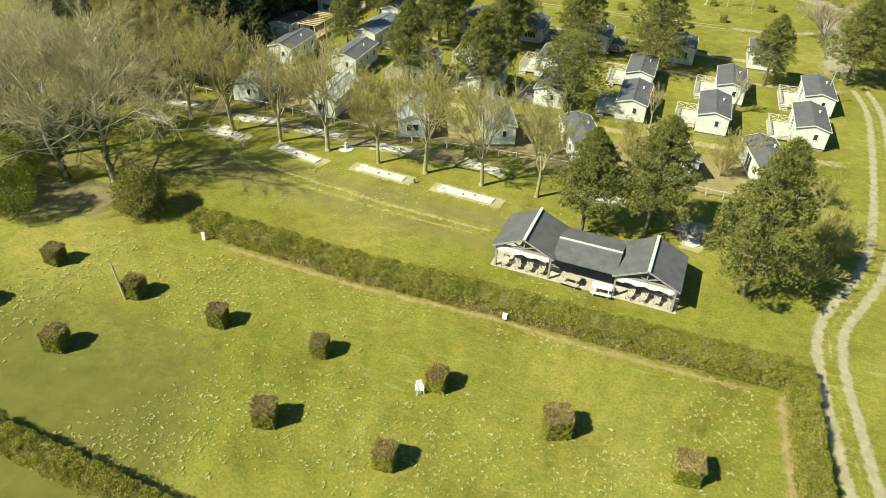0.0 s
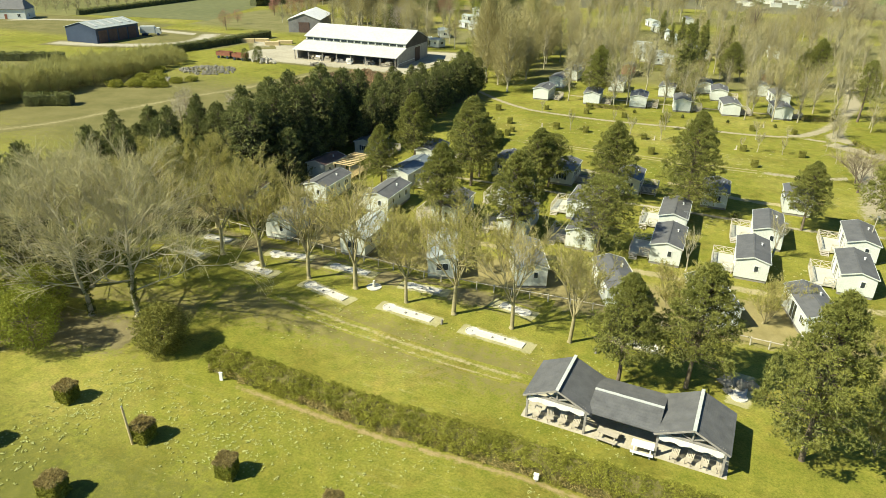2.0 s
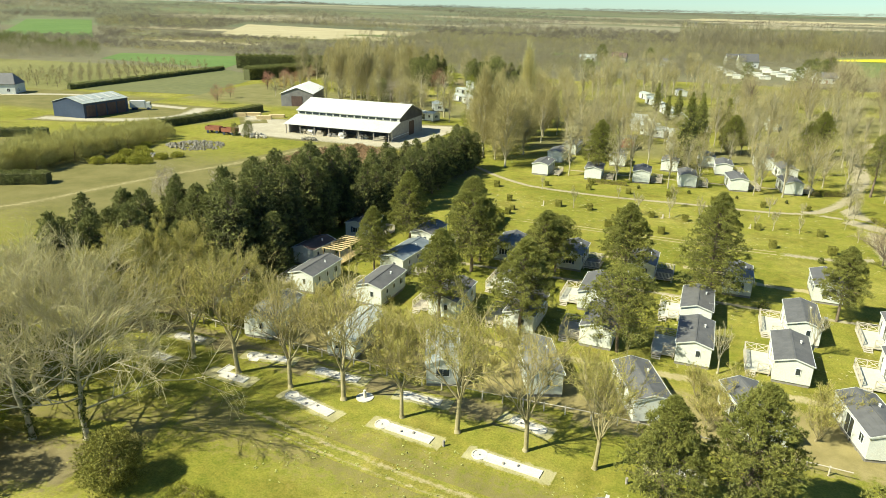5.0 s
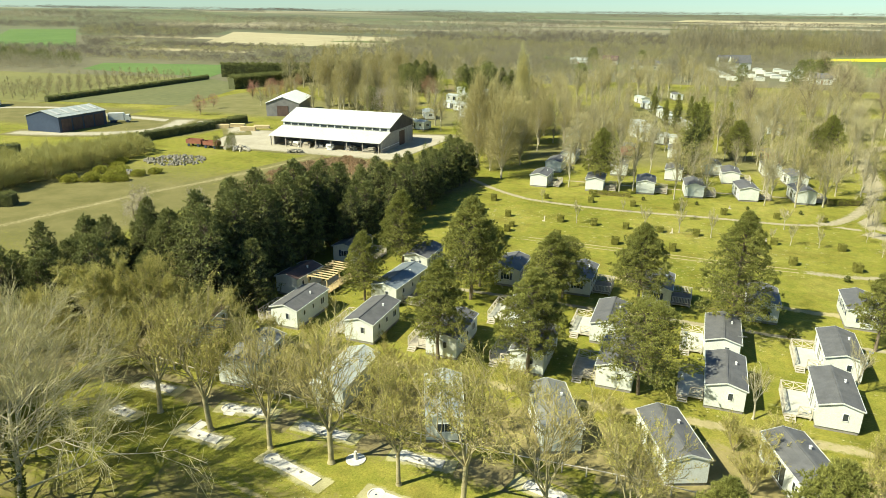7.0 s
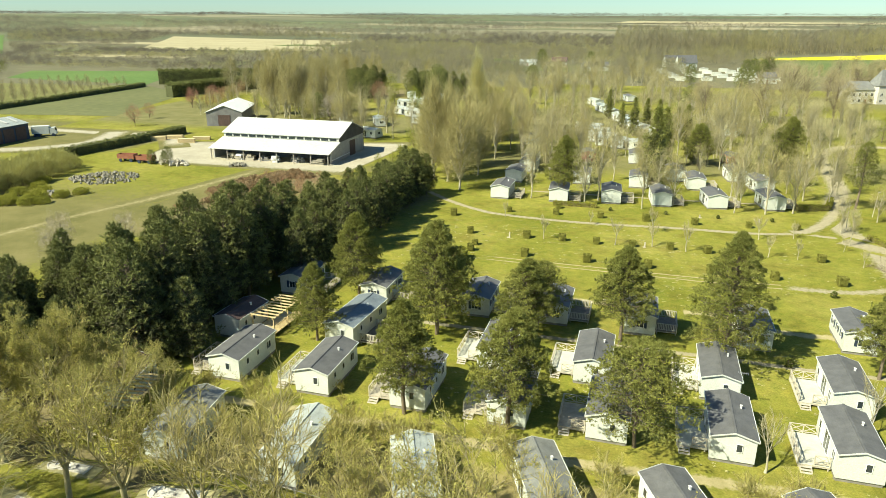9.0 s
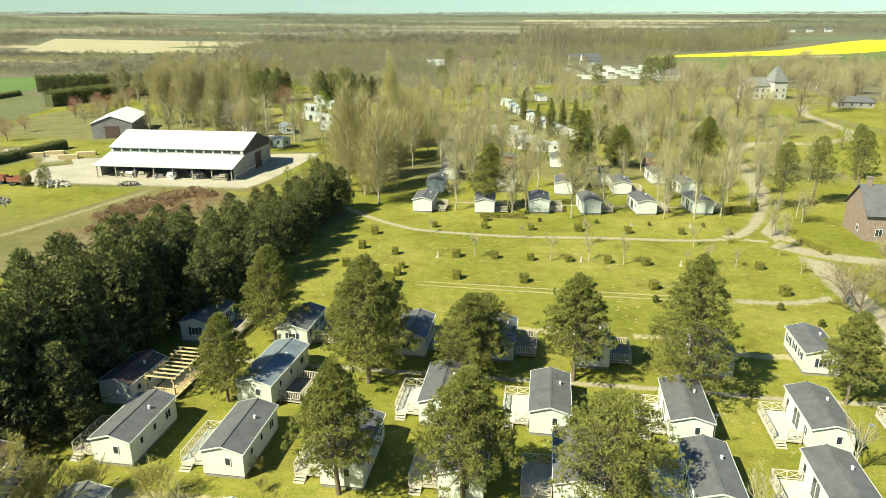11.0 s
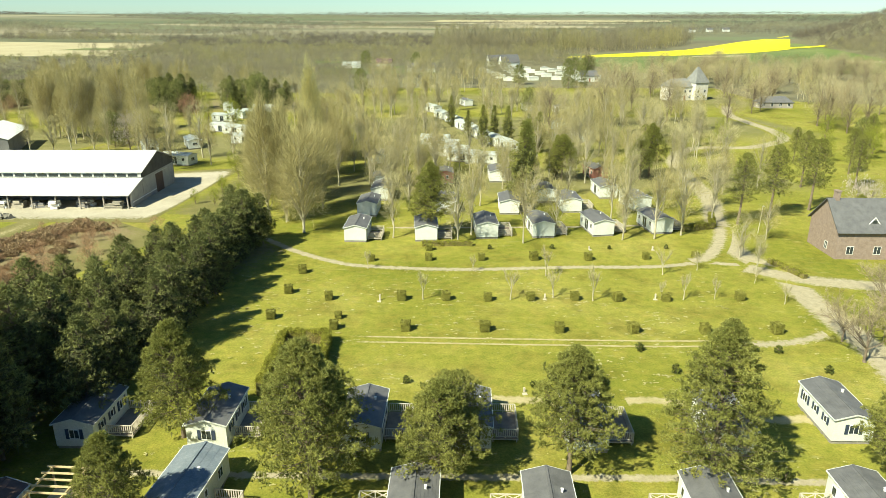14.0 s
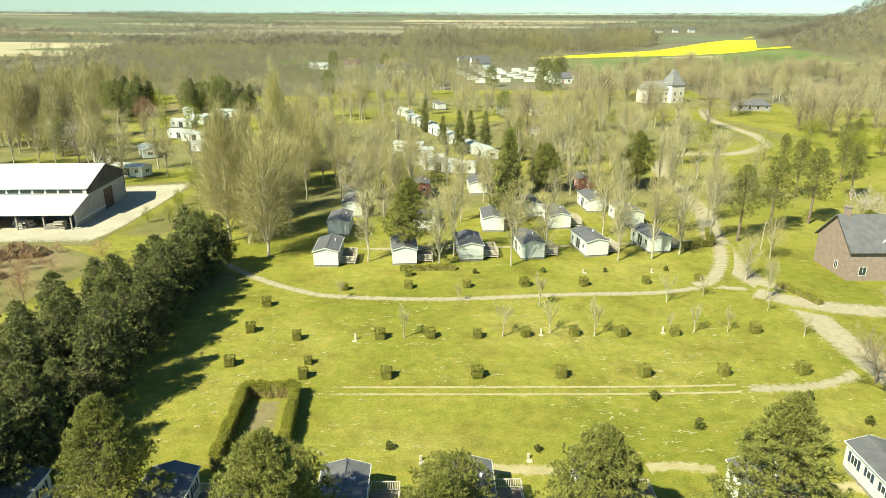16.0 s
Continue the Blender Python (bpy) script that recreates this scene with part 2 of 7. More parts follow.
DECKWOOD = surface("weathered_deck_wood", (0.36, 0.32, 0.24), (0.48, 0.43, 0.33), 1.5, 22.0, 0.8, 0.2)
PALEDECK = surface("pale_terrace_boards", (0.47, 0.46, 0.37), (0.56, 0.55, 0.45), 1.5, 22.0, 0.7, 0.1)
DARKDECK = surface("dark_terrace_boards", (0.17, 0.14, 0.11), (0.25, 0.21, 0.16), 1.5, 22.0, 0.8, 0.2)
RAILWOOD = surface("grey_rail_wood", (0.42, 0.38, 0.29), (0.54, 0.49, 0.39), 3.0, 30.0, 0.8, 0.1)
NEWWOOD = surface("new_pine_wood", (0.55, 0.43, 0.22), (0.66, 0.53, 0.30), 3.0, 30.0, 0.7, 0.1)
TIMBER = surface("grey_post_timber", (0.25, 0.23, 0.20), (0.36, 0.33, 0.28), 3.0, 30.0, 0.8, 0.2)
PVC = surface("white_pvc", (0.76, 0.76, 0.72), (0.80, 0.80, 0.77), 3.0, 30.0, 0.35, 0.0)
DARKBLUE = surface("dark_blue_paint", (0.030, 0.045, 0.075), (0.045, 0.06, 0.09), 2.0, 20.0, 0.5, 0.0)
FLOORING = surface("dusty_floor", (0.40, 0.36, 0.26), (0.52, 0.47, 0.36), 0.9, 16.0, 0.9, 0.15, stain=(0.30, 0.27, 0.18))
CONCRETE = surface("pale_concrete", (0.54, 0.51, 0.43), (0.66, 0.63, 0.54), 0.9, 16.0, 0.85, 0.15, stain=(0.42, 0.39, 0.31))
CANVAS = surface("pale_canvas", (0.62, 0.60, 0.52), (0.72, 0.70, 0.62), 2.0, 30.0, 0.8, 0.1)
BRICK = surface("red_brick", (0.22, 0.165, 0.13), (0.29, 0.225, 0.18), 1.6, 12.0, 0.85, 0.3, stain=(0.40, 0.31, 0.24))
STONE = surface("pale_stone", (0.54, 0.51, 0.42), (0.65, 0.62, 0.53), 0.5, 6.0, 0.85, 0.2, stain=(0.40, 0.36, 0.28))
SHEET = surface("white_sheet_roof", (0.48, 0.485, 0.445), (0.53, 0.535, 0.495), 0.08, 1.5, 0.45, 0.0, stain=(0.66, 0.64, 0.56))
NEWSHEET = surface("clean_white_sheet_roof", (0.72, 0.72, 0.68), (0.80, 0.80, 0.76), 0.08, 1.5, 0.45, 0.0)
DARKBOARD = surface("dark_barn_boards", (0.075, 0.072, 0.068), (0.115, 0.11, 0.102), 0.4, 7.0, 0.8, 0.1)
ENDWALL = surface("grey_render", (0.34, 0.34, 0.33), (0.43, 0.43, 0.41), 0.3, 5.0, 0.8, 0.1, stain=(0.25, 0.24, 0.22))
BARNGREY = surface("grey_barn_boards", (0.17, 0.165, 0.16), (0.24, 0.235, 0.225), 0.4, 7.0, 0.8, 0.1)
BLUESHEET = surface("dark_blue_sheet", (0.035, 0.05, 0.085), (0.05, 0.07, 0.11), 0.3, 5.0, 0.5, 0.0)
RUST = surface("rusty_red_paint", (0.22, 0.085, 0.05), (0.30, 0.125, 0.075), 0.8, 8.0, 0.8, 0.2)
# Paint of doors and brown roofs; also stands in for shade in open bays.
DARKBROWN = surface("dark_brown_paint_and_shade", (0.09, 0.06, 0.05), (0.13, 0.085, 0.07), 0.8, 8.0, 0.7, 0.1)
REDWALL = surface("red_cladding", (0.34, 0.145, 0.11), (0.41, 0.185, 0.14), 0.8, 8.0, 0.6, 0.05)
RUBBLE = surface("rubble", (0.17, 0.16, 0.125), (0.28, 0.26, 0.21), 0.8, 5.0, 0.9, 0.3, island=0.35)
PLASTIC = surface("white_plastic", (0.74, 0.74, 0.70), (0.8, 0.8, 0.77), 3.0, 30.0, 0.4, 0.0)
ZINC = surface("weathered_zinc", (0.44, 0.46, 0.42), (0.54, 0.56, 0.52), 2.0, 20.0, 0.5, 0.0)
STEEL = surface("galvanised_steel", (0.45, 0.46, 0.46), (0.56, 0.57, 0.57), 3.0, 30.0, 0.4, 0.0, metal=0.7)

PALETWIG = surface("pale_grey_twigs", (0.370, 0.335, 0.165), (0.500, 0.455, 0.235), 0.4, 6.0, 0.9, 0.0, island=0.25, translucent=0.3)
REDBUD = surface("reddish_buds", (0.30, 0.15, 0.10), (0.38, 0.21, 0.15), 0.4, 6.0, 0.9, 0.0, island=0.25)
RUSTTWIG = surface("brownish_twigs", (0.270, 0.228, 0.128), (0.370, 0.315, 0.180), 0.4, 6.0, 0.9, 0.0, island=0.25)
YELLOWTWIG = surface("yellow_twigs", (0.330, 0.290, 0.125), (0.440, 0.390, 0.180), 0.4, 6.0, 0.9, 0.0, island=0.25, translucent=0.2)
GREENTWIG = surface("yellow_green_twigs", (0.36, 0.345, 0.120), (0.48, 0.455, 0.170), 0.4, 6.0, 0.9, 0.0, island=0.25, translucent=0.35)
SPIRETWIG = surface("pale_yellow_twigs", (0.50, 0.46, 0.20), (0.62, 0.57, 0.27), 0.4, 6.0, 0.9, 0.0, island=0.2, translucent=0.5)
DARKWOOD = surface("dark_leafless_woodland", (0.160, 0.138, 0.108), (0.225, 0.196, 0.148), 0.03, 0.12, 0.95, 0.0, island=0.12, translucent=0.5)
NEEDLE = surface("pine_needles", (0.205, 0.218, 0.055), (0.320, 0.320, 0.088), 0.35, 3.0, 0.7, 0.0, island=0.45, translucent=0.33)
# Both needle tones about halved: the crown's inner shade is put into the colour.
NEEDLE_SHADE = surface("shade_toned_pine_needles", (0.100, 0.106, 0.032), (0.155, 0.160, 0.048), 1.6, 9.0, 0.9, 0.0)
NEEDLE_D_SHADE = surface("shade_toned_dark_needles", (0.060, 0.066, 0.026), (0.100, 0.106, 0.042), 1.6, 9.0, 0.9, 0.0)
HEDGEIN = surface("inner_hedge_twigs", (0.130, 0.115, 0.036), (0.190, 0.165, 0.055), 3.0, 14.0, 0.95, 0.0)
OPENING = surface("opening_buds", (0.300, 0.285, 0.072), (0.410, 0.380, 0.110), 0.5, 4.0, 0.7, 0.0, island=0.35, translucent=0.25)
NEEDLE_D = surface("dark_pine_needles", (0.145, 0.158, 0.052), (0.215, 0.226, 0.076), 0.25, 3.0, 0.7, 0.0, island=0.40, translucent=0.10)
HEDGELEAF = surface("hedge_leaves", (0.225, 0.232, 0.036), (0.345, 0.335, 0.060), 0.5, 4.0, 0.7, 0.0, island=0.45, translucent=0.28)
HEDGERED = surface("reddish_hedge_twigs", (0.285, 0.225, 0.085), (0.400, 0.322, 0.130), 0.6, 4.0, 0.8, 0.0, island=0.40, translucent=0.2)
LEAF = surface("spring_leaves", (0.20, 0.23, 0.030), (0.30, 0.31, 0.050), 0.5, 4.0, 0.7, 0.0, island=0.35, translucent=0.25)
OLIVELEAF = surface("olive_clipped_leaves", (0.165, 0.165, 0.036), (0.245, 0.235, 0.056), 0.6, 4.0, 0.6, 0.0, island=0.45, translucent=0.15)
BUSHLEAF = surface("evergreen_leaves", (0.080, 0.098, 0.022), (0.135, 0.145, 0.036), 0.6, 4.0, 0.6, 0.0, island=0.45, translucent=0.15)
TWIG = surface("bare_twigs", (0.295, 0.262, 0.135), (0.405, 0.368, 0.192), 0.4, 6.0, 0.9, 0.0, island=0.25)
PLANETWIG = surface("pale_olive_shoots", (0.350, 0.305, 0.105), (0.475, 0.415, 0.165), 0.3, 6.0, 0.9, 0.0, island=0.25, translucent=0.3)
BUDTWIG = surface("budding_twigs", (0.310, 0.270, 0.118), (0.430, 0.378, 0.172), 0.3, 6.0, 0.9, 0.0, island=0.30, translucent=0.15)
RUSSET = surface("russet_twigs", (0.30, 0.18, 0.10), (0.40, 0.26, 0.15), 0.3, 6.0, 0.9, 0.0, island=0.30)
BLOSSOM = surface("pale_blossom", (0.34, 0.29, 0.23), (0.46, 0.40, 0.33), 0.5, 6.0, 0.8, 0.0, island=0.25)
BARK = surface("brown_bark", (0.13, 0.10, 0.07), (0.22, 0.175, 0.12), 1.5, 14.0, 0.95, 0.5)
MOSSBARK = surface("mossy_bark", (0.275, 0.238, 0.120), (0.405, 0.352, 0.195), 1.5, 14.0, 0.95, 0.4)
PALEBARK = surface("pale_bark", (0.34, 0.305, 0.20), (0.47, 0.43, 0.30), 1.5, 14.0, 0.95, 0.4)
WOODLAND = surface("leafless_woodland", (0.270, 0.242, 0.155), (0.365, 0.332, 0.208), 0.03, 0.12, 0.95, 0.0, island=0.12, translucent=0.5)
WOODGREEN = surface("greening_woodland", (0.300, 0.275, 0.135), (0.410, 0.375, 0.185), 0.03, 0.12, 0.95, 0.0, island=0.14, translucent=0.5)
WISP = surface("dry_grass_wisps", (0.32, 0.30, 0.12), (0.42, 0.39, 0.18), 2.0, 20.0, 0.9, 0.0, island=0.2)
FLOWER = surface("pale_flowers", (0.300, 0.318, 0.095), (0.420, 0.432, 0.170), 2.0, 20.0, 0.8, 0.0, island=0.25)


def farmland():
    """Far farmland: a patchwork of long fields in greens, browns and straw."""
    m = bpy.data.materials.new("far_farmland")
    n, l = nodes_of(m)
    nt = m.node_tree
    vec = n.new("ShaderNodeNewGeometry").outputs["Position"]
    st = n.new("ShaderNodeMapping")
    st.inputs["Scale"].default_value = (0.0016, 0.0042, 0)
    st.inputs["Rotation"].default_value = (0, 0, 0.25)
    l.new(vec, st.inputs["Vector"])
    vo = n.new("ShaderNodeTexVoronoi")
    vo.inputs["Scale"].default_value = 1.0
    l.new(st.outputs[0], vo.inputs["Vector"])
    sep = n.new("ShaderNodeSeparateColor")
    l.new(vo.outputs["Color"], sep.inputs[0])
    col = ramp(nt, sep.outputs[0], [(0.0, (0.105, 0.102, 0.056)), (0.3, (0.090, 0.115, 0.044)), (0.5, (0.135, 0.125, 0.066)), (0.7, (0.115, 0.138, 0.052)), (0.88, (0.160, 0.152, 0.082)), (1.0, (0.34, 0.30, 0.18))])
    col = mixed(nt, 0.5, col, ramp(nt, noise_node(nt, vec, 0.008, 5.0, 0.7), [(0.3, (0.7, 0.7, 0.7)), (0.7, (1.25, 1.25, 1.25))]), "MULTIPLY")
    l.new(col, n["Principled BSDF"].inputs["Base Color"])
    n["Principled BSDF"].inputs["Roughness"].default_value = 0.95
    return m


FARLAND = farmland()


def glass():
    m = bpy.data.materials.new("window_glass")
    n, l = nodes_of(m)
    b = n["Principled BSDF"]
    b.inputs["Base Color"].default_value = (0.035, 0.045, 0.05, 1)
    b.inputs["Roughness"].default_value = 0.06
    b.inputs["Specular IOR Level"].default_value = 0.6
    return m


GLASS = glass()


# ---------------- ground ----------------
def hill(x, y):
    return 92 * math.exp(-(((x - 615) / 150) ** 2 + ((y - 865) / 205) ** 2))


def land(x, y):
    """Height of the land: level round the camp, rising gently towards the horizon, a wooded hill to the north-east."""
    r = math.hypot(x, y)
    t = min(1.0, max(0.0, (r - 900) / 3600))
    z = 54 * t * t * (3 - 2 * t)
    z += hill(x, y)
    return z


def sheet(name, outline_fn, material, z=0.02, nx=40, ny=6, label="", kind="structure", strength=1.0):
    """A ground sheet: outline_fn(u, v) in 0..1 gives x, y; its "core" falls to 0 at the long edges."""
    g, core = Geo(), []
    for i in range(nx + 1):
        for j in range(ny + 1):
            u, v = i / nx, j / ny
            x, y = outline_fn(u, v)
            g.v.append((x, y, land(x, y) + z))
            core.append(min(v, 1 - v, u * 6, (1 - u) * 6) * 2 * strength)
    for i in range(nx):
        for j in range(ny):
            a = i * (ny + 1) + j
            g.f.append((a, a + ny + 1, a + ny + 2, a + 1))
    me = g.mesh(name, material, True)
    at = me.attributes.new("core", "FLOAT", "POINT")
    at.data.foreach_set("value", core)
    ob = tagged(new(name, me), label, "", "", kind)
    # faces look up
    if me.polygons[0].normal.z < 0:
        me.flip_normals()
    return ob


def bezier(points, u):
    """A smooth line through the points."""
    n = len(points) - 1
    k = min(int(u * n), n - 1)
    t = u * n - k
    p = [points[max(0, min(n, k + d))] for d in (-1, 0, 1, 2)]
    return tuple(0.5 * (2 * p[1][c] + (p[2][c] - p[0][c]) * t + (2 * p[0][c] - 5 * p[1][c] + 4 * p[2][c] - p[3][c]) * t * t
                        + (3 * p[1][c] - p[0][c] - 3 * p[2][c] + p[3][c]) * t ** 3) for c in range(len(points[0])))


def track(name, points, width, material, z=0.02, label="", steps=0, strength=1.0):
    def at(u, v):
        x, y = bezier(points, u)
        x2, y2 = bezier(points, min(1, u + 0.01))
        x1, y1 = bezier(points, max(0, u - 0.01))
        dx, dy = x2 - x1, y2 - y1
        k = math.hypot(dx, dy) or 1
        w = (v - 0.5) * width
        return x - dy / k * w, y + dx / k * w
    return sheet(name, at, material, z, steps or 12 * len(points), 8, label, "structure", strength)


def patch(name, x0, y0, x1, y1, x2, y2, x3, y3, material, z, label, n=24, strength=1.0):
    """A four-cornered field."""
    def at(u, v):
        return (x0 * (1 - u) * (1 - v) + x1 * u * (1 - v) + x2 * u * v + x3 * (1 - u) * v,
                y0 * (1 - u) * (1 - v) + y1 * u * (1 - v) + y2 * u * v + y3 * (1 - u) * v)
    return sheet(name, at, material, z, n, n, label, "structure", strength)


def ground():
    g = Geo()
    rings = [0, 60, 120, 180, 240, 320, 420, 550, 620, 690, 760, 830, 900, 970, 1040, 1110, 1200, 1300, 1500, 1750, 2000, 2300, 2700, 3100, 3600, 4200, 4840]
    n = 180
    for r in rings:
        for i in range(n):
            a = 2 * math.pi * i / n
            x, y = r * math.cos(a), r * math.sin(a)
            g.v.append((x, y, land(x, y)))
    for k in range(len(rings) - 1):
        for i in range(n):
            j = (i + 1) % n
            g.f.append((k * n + i, (k + 1) * n + i, (k + 1) * n + j, k * n + j))
    me = g.mesh("ground", LAWN, True)
    me.materials.append(WOODFLOOR)
    me.materials.append(FARLAND)
    me.polygons.foreach_set("material_index", [2 if i // n >= 17 else 1 if i // n >= 6 else 0 for i in range(len(me.polygons))])
    return tagged(new("ground", me), "spring lawn and farmland of a level campsite", "", "", "structure")


ground()


# ---------------- trees, hedges, bushes ----------------
def blades(centres, radii, count, length, width, seed, up=0.3, flat=1.0):
    """Many small leaf blades round the given centres, pointing outwards: one mesh's corners and faces."""
    rng = np.random.default_rng(seed)
    c = np.repeat(np.asarray(centres, float), count, 0)
    r = np.repeat(np.asarray(radii, float), count)
    n = len(c)
    d = rng.normal(size=(n, 3))
    d[:, 2] = d[:, 2] * flat + up
    d /= np.linalg.norm(d, axis=1)[:, None]
    p = c + d * (r * rng.uniform(0.25, 1, n) ** 0.5)[:, None] * np.array([1, 1, flat])
    a = d + rng.normal(size=(n, 3)) * 0.55
    a /= np.linalg.norm(a, axis=1)[:, None]
    b = np.cross(a, rng.normal(size=(n, 3)))
    b /= np.linalg.norm(b, axis=1)[:, None]
    ln = (length * rng.uniform(0.6, 1.3, n))[:, None]
    w = (width * rng.uniform(0.6, 1.3, n))[:, None]
    v = np.stack([p - a * ln * 0.35 + b * w, p - a * ln * 0.35 - b * w, p + a * ln * 0.65], 1).reshape(-1, 3)
    g = Geo()
    g.v = [tuple(q) for q in v.tolist()]
    g.f = [(3 * i, 3 * i + 1, 3 * i + 2) for i in range(n)]
    return g



def lump(g, r, c, q):
    """A small uneven many-faced core that fills the heart of a leaf clump."""
    tips = [(1, 0, 0), (0, 1, 0), (-1, 0, 0), (0, -1, 0), (0, 0, .85), (0, 0, -.85)]
    f = [(0, 1, 4), (1, 2, 4), (2, 3, 4), (3, 0, 4), (1, 0, 5), (2, 1, 5), (3, 2, 5), (0, 3, 5)]
    g.add([(c[0] + x * q * r.uniform(.8, 1.3), c[1] + y * q * r.uniform(.8, 1.3), c[2] + z * q * r.uniform(.8, 1.2)) for x, y, z in tips], f)


def pine_master(name, height, radius, bare, seed, needle, label, puffs=340, tuft=17, fan=10, lean=0.0, point=0.68, blade=(0.26, 0.030)):
    """A pine: a tapered trunk, whorls of limbs, and needle clumps with gaps between them. bare: the clear stem's share of the height."""
    r = random.Random(seed)
    t = thing(name, label, "tree", "pines")
    g = Geo()
    top = Vector((lean, 0.2 * lean, height * 0.96))
    bend = [Vector((r.uniform(-.12, .12), r.uniform(-.12, .12), 0)) for _ in range(7)]
    stem = [top * (i / 6) + bend[i] * (i > 0) for i in range(7)]
    for i in range(6):
        g.tube(stem[i], stem[i + 1], 0.24 * (1 - i / 6.6) * height / 12, 0.24 * (1 - (i + 1) / 6.6) * height / 12, 8)
    cen, rad, inner = [], [], []
    for k in range(puffs):
        f = (k + 0.5) / puffs
        f = f ** 0.85
        z = height * (bare + (1 - bare) * f)
        prof = (1 - f) ** point * (0.60 + 0.40 * min(1, f / 0.16))
        ang = k * 2.39996 + r.uniform(-.4, .4)
        reach = radius * prof * r.choice((r.uniform(0.3, 0.9), r.uniform(0.7, 1.05), r.uniform(0.9, 1.2)))
        root = top * (z / height * 0.93)
        tip = Vector((root.x + math.cos(ang) * reach, root.y + math.sin(ang) * reach, z + reach * r.uniform(-0.05, 0.22)))
        if reach > 0.5 and (k % 2 == 0 or puffs < 150):
            g.tube(root, tip, 0.045, 0.012, 3)
        cen.append(tip)
        rad.append(radius * (2.3 / math.sqrt(puffs)) * (0.55 + 0.55 * r.random()) * (0.7 + 0.3 * (1 - f)))
        if reach > radius * 0.4 and (k % 3 == 0 or puffs < 150):
            inner.append(root.lerp(tip, r.uniform(0.4, 0.7)))
    part("trunk", g, BARK, t, smooth=True)
    part("crown", needle_tufts(cen, rad, tuft, fan, *blade, seed), needle, t)
    part("inner_growth", blades([tuple(c) for c in inner], [radius * .22] * len(inner), 40, blade[0] * 1.5, blade[1] * 1.8, seed, .2), NEEDLE_D_SHADE if needle == NEEDLE_D else NEEDLE_SHADE, t, "inner needles in a painted shade tone")
    return t


def needle_tufts(centres, radii, tuft, fan, length, width, seed):
    """Needle tufts: in each clump some shoots that point outwards and up, each a fan of narrow needle blades."""
    rng = np.random.default_rng(seed)
    c = np.repeat(np.asarray([tuple(k) for k in centres], float), tuft, 0)
    q = np.repeat(np.asarray(radii, float), tuft)
    n = len(c)
    d = rng.normal(size=(n, 3))
    d[:, 2] = d[:, 2] * .75 + .5
    d /= np.linalg.norm(d, axis=1)[:, None]
    p = c + d * (q * rng.uniform(.35, 1.12, n))[:, None] * np.array([1, 1, .8])
    shoot = d + np.array([0, 0, .55]) + rng.normal(size=(n, 3)) * .25
    shoot /= np.linalg.norm(shoot, axis=1)[:, None]
    p, shoot = np.repeat(p, fan, 0), np.repeat(shoot, fan, 0)
    n = len(p)
    a = shoot * .8 + rng.normal(size=(n, 3)) * .5
    a /= np.linalg.norm(a, axis=1)[:, None]
    return spray(p, a, length * rng.uniform(.6, 1.3, n), width * rng.uniform(.6, 1.3, n), rng)


def spray(p, a, ln, w, rng):
    """One narrow three-cornered blade from each point p along a."""
    n = len(p)
    b = np.cross(a, rng.normal(size=(n, 3)))
    b /= np.linalg.norm(b, axis=1)[:, None]
    v = np.stack([p + b * w[:, None], p - b * w[:, None], p + a * ln[:, None]], 1).reshape(-1, 3)
    g = Geo()
    g.v = [tuple(k) for k in v.tolist()]
    g.f = [(3 * i, 3 * i + 1, 3 * i + 2) for i in range(n)]
    return g


def misty_master(name, height, radius, stem, seed, bark, twig, label, group, n=1500, length=.9, width=.03, bunches=55, limbs=16, taper=1.0):
    """A leafless tree seen from afar: trunk, limbs and a fine clumpy haze of twigs."""
    r = random.Random(seed)
    rng = np.random.default_rng(seed)
    t = thing(name, label, "tree", group)
    g = Geo()
    pts = [Vector((r.uniform(-.2, .2) * (i > 0), r.uniform(-.2, .2) * (i > 0), height * .9 * i / 5)) for i in range(6)]
    for i in range(5):
        g.tube(pts[i], pts[i + 1], height * .014 * (1 - i / 5.6), height * .014 * (1 - (i + 1) / 5.6), 6)
    half = height * (1 - stem) / 2
    mid_z = height * stem + half
    u = rng.normal(size=(bunches, 3))
    u /= np.linalg.norm(u, axis=1)[:, None]
    u *= (rng.uniform(.15, 1, bunches) ** .45)[:, None]
    for k in range(min(limbs, bunches)):
        e = u[k]
        tip = Vector((e[0] * radius * .85, e[1] * radius * .85, mid_z + e[2] * half * .85))
        z0 = max(height * stem * .7, tip.z - height * .22 - abs(tip.x) * .4)
        g.tube((0, 0, min(z0, height * .8)), tip, height * .0058, height * .0018, 3)
    part("trunk", g, bark, t, smooth=True)
    c = u[rng.integers(0, bunches, n)] + rng.normal(size=(n, 3)) * .17
    a = c * np.array([.8, .8, .5]) + np.array([0, 0, .55 * taper]) + rng.normal(size=(n, 3)) * .4
    a /= np.linalg.norm(a, axis=1)[:, None]
    narrow = np.clip(1 - (c[:, 2] + .2) * .45 * (taper > 1), .2, 1.2)
    p = np.column_stack([c[:, 0] * radius * narrow, c[:, 1] * radius * narrow, mid_z + c[:, 2] * half * .95])
    part("crown", spray(p, a, length * rng.uniform(.5, 1.3, n), width * rng.uniform(.5, 1.3, n), rng), twig, t)
    return t


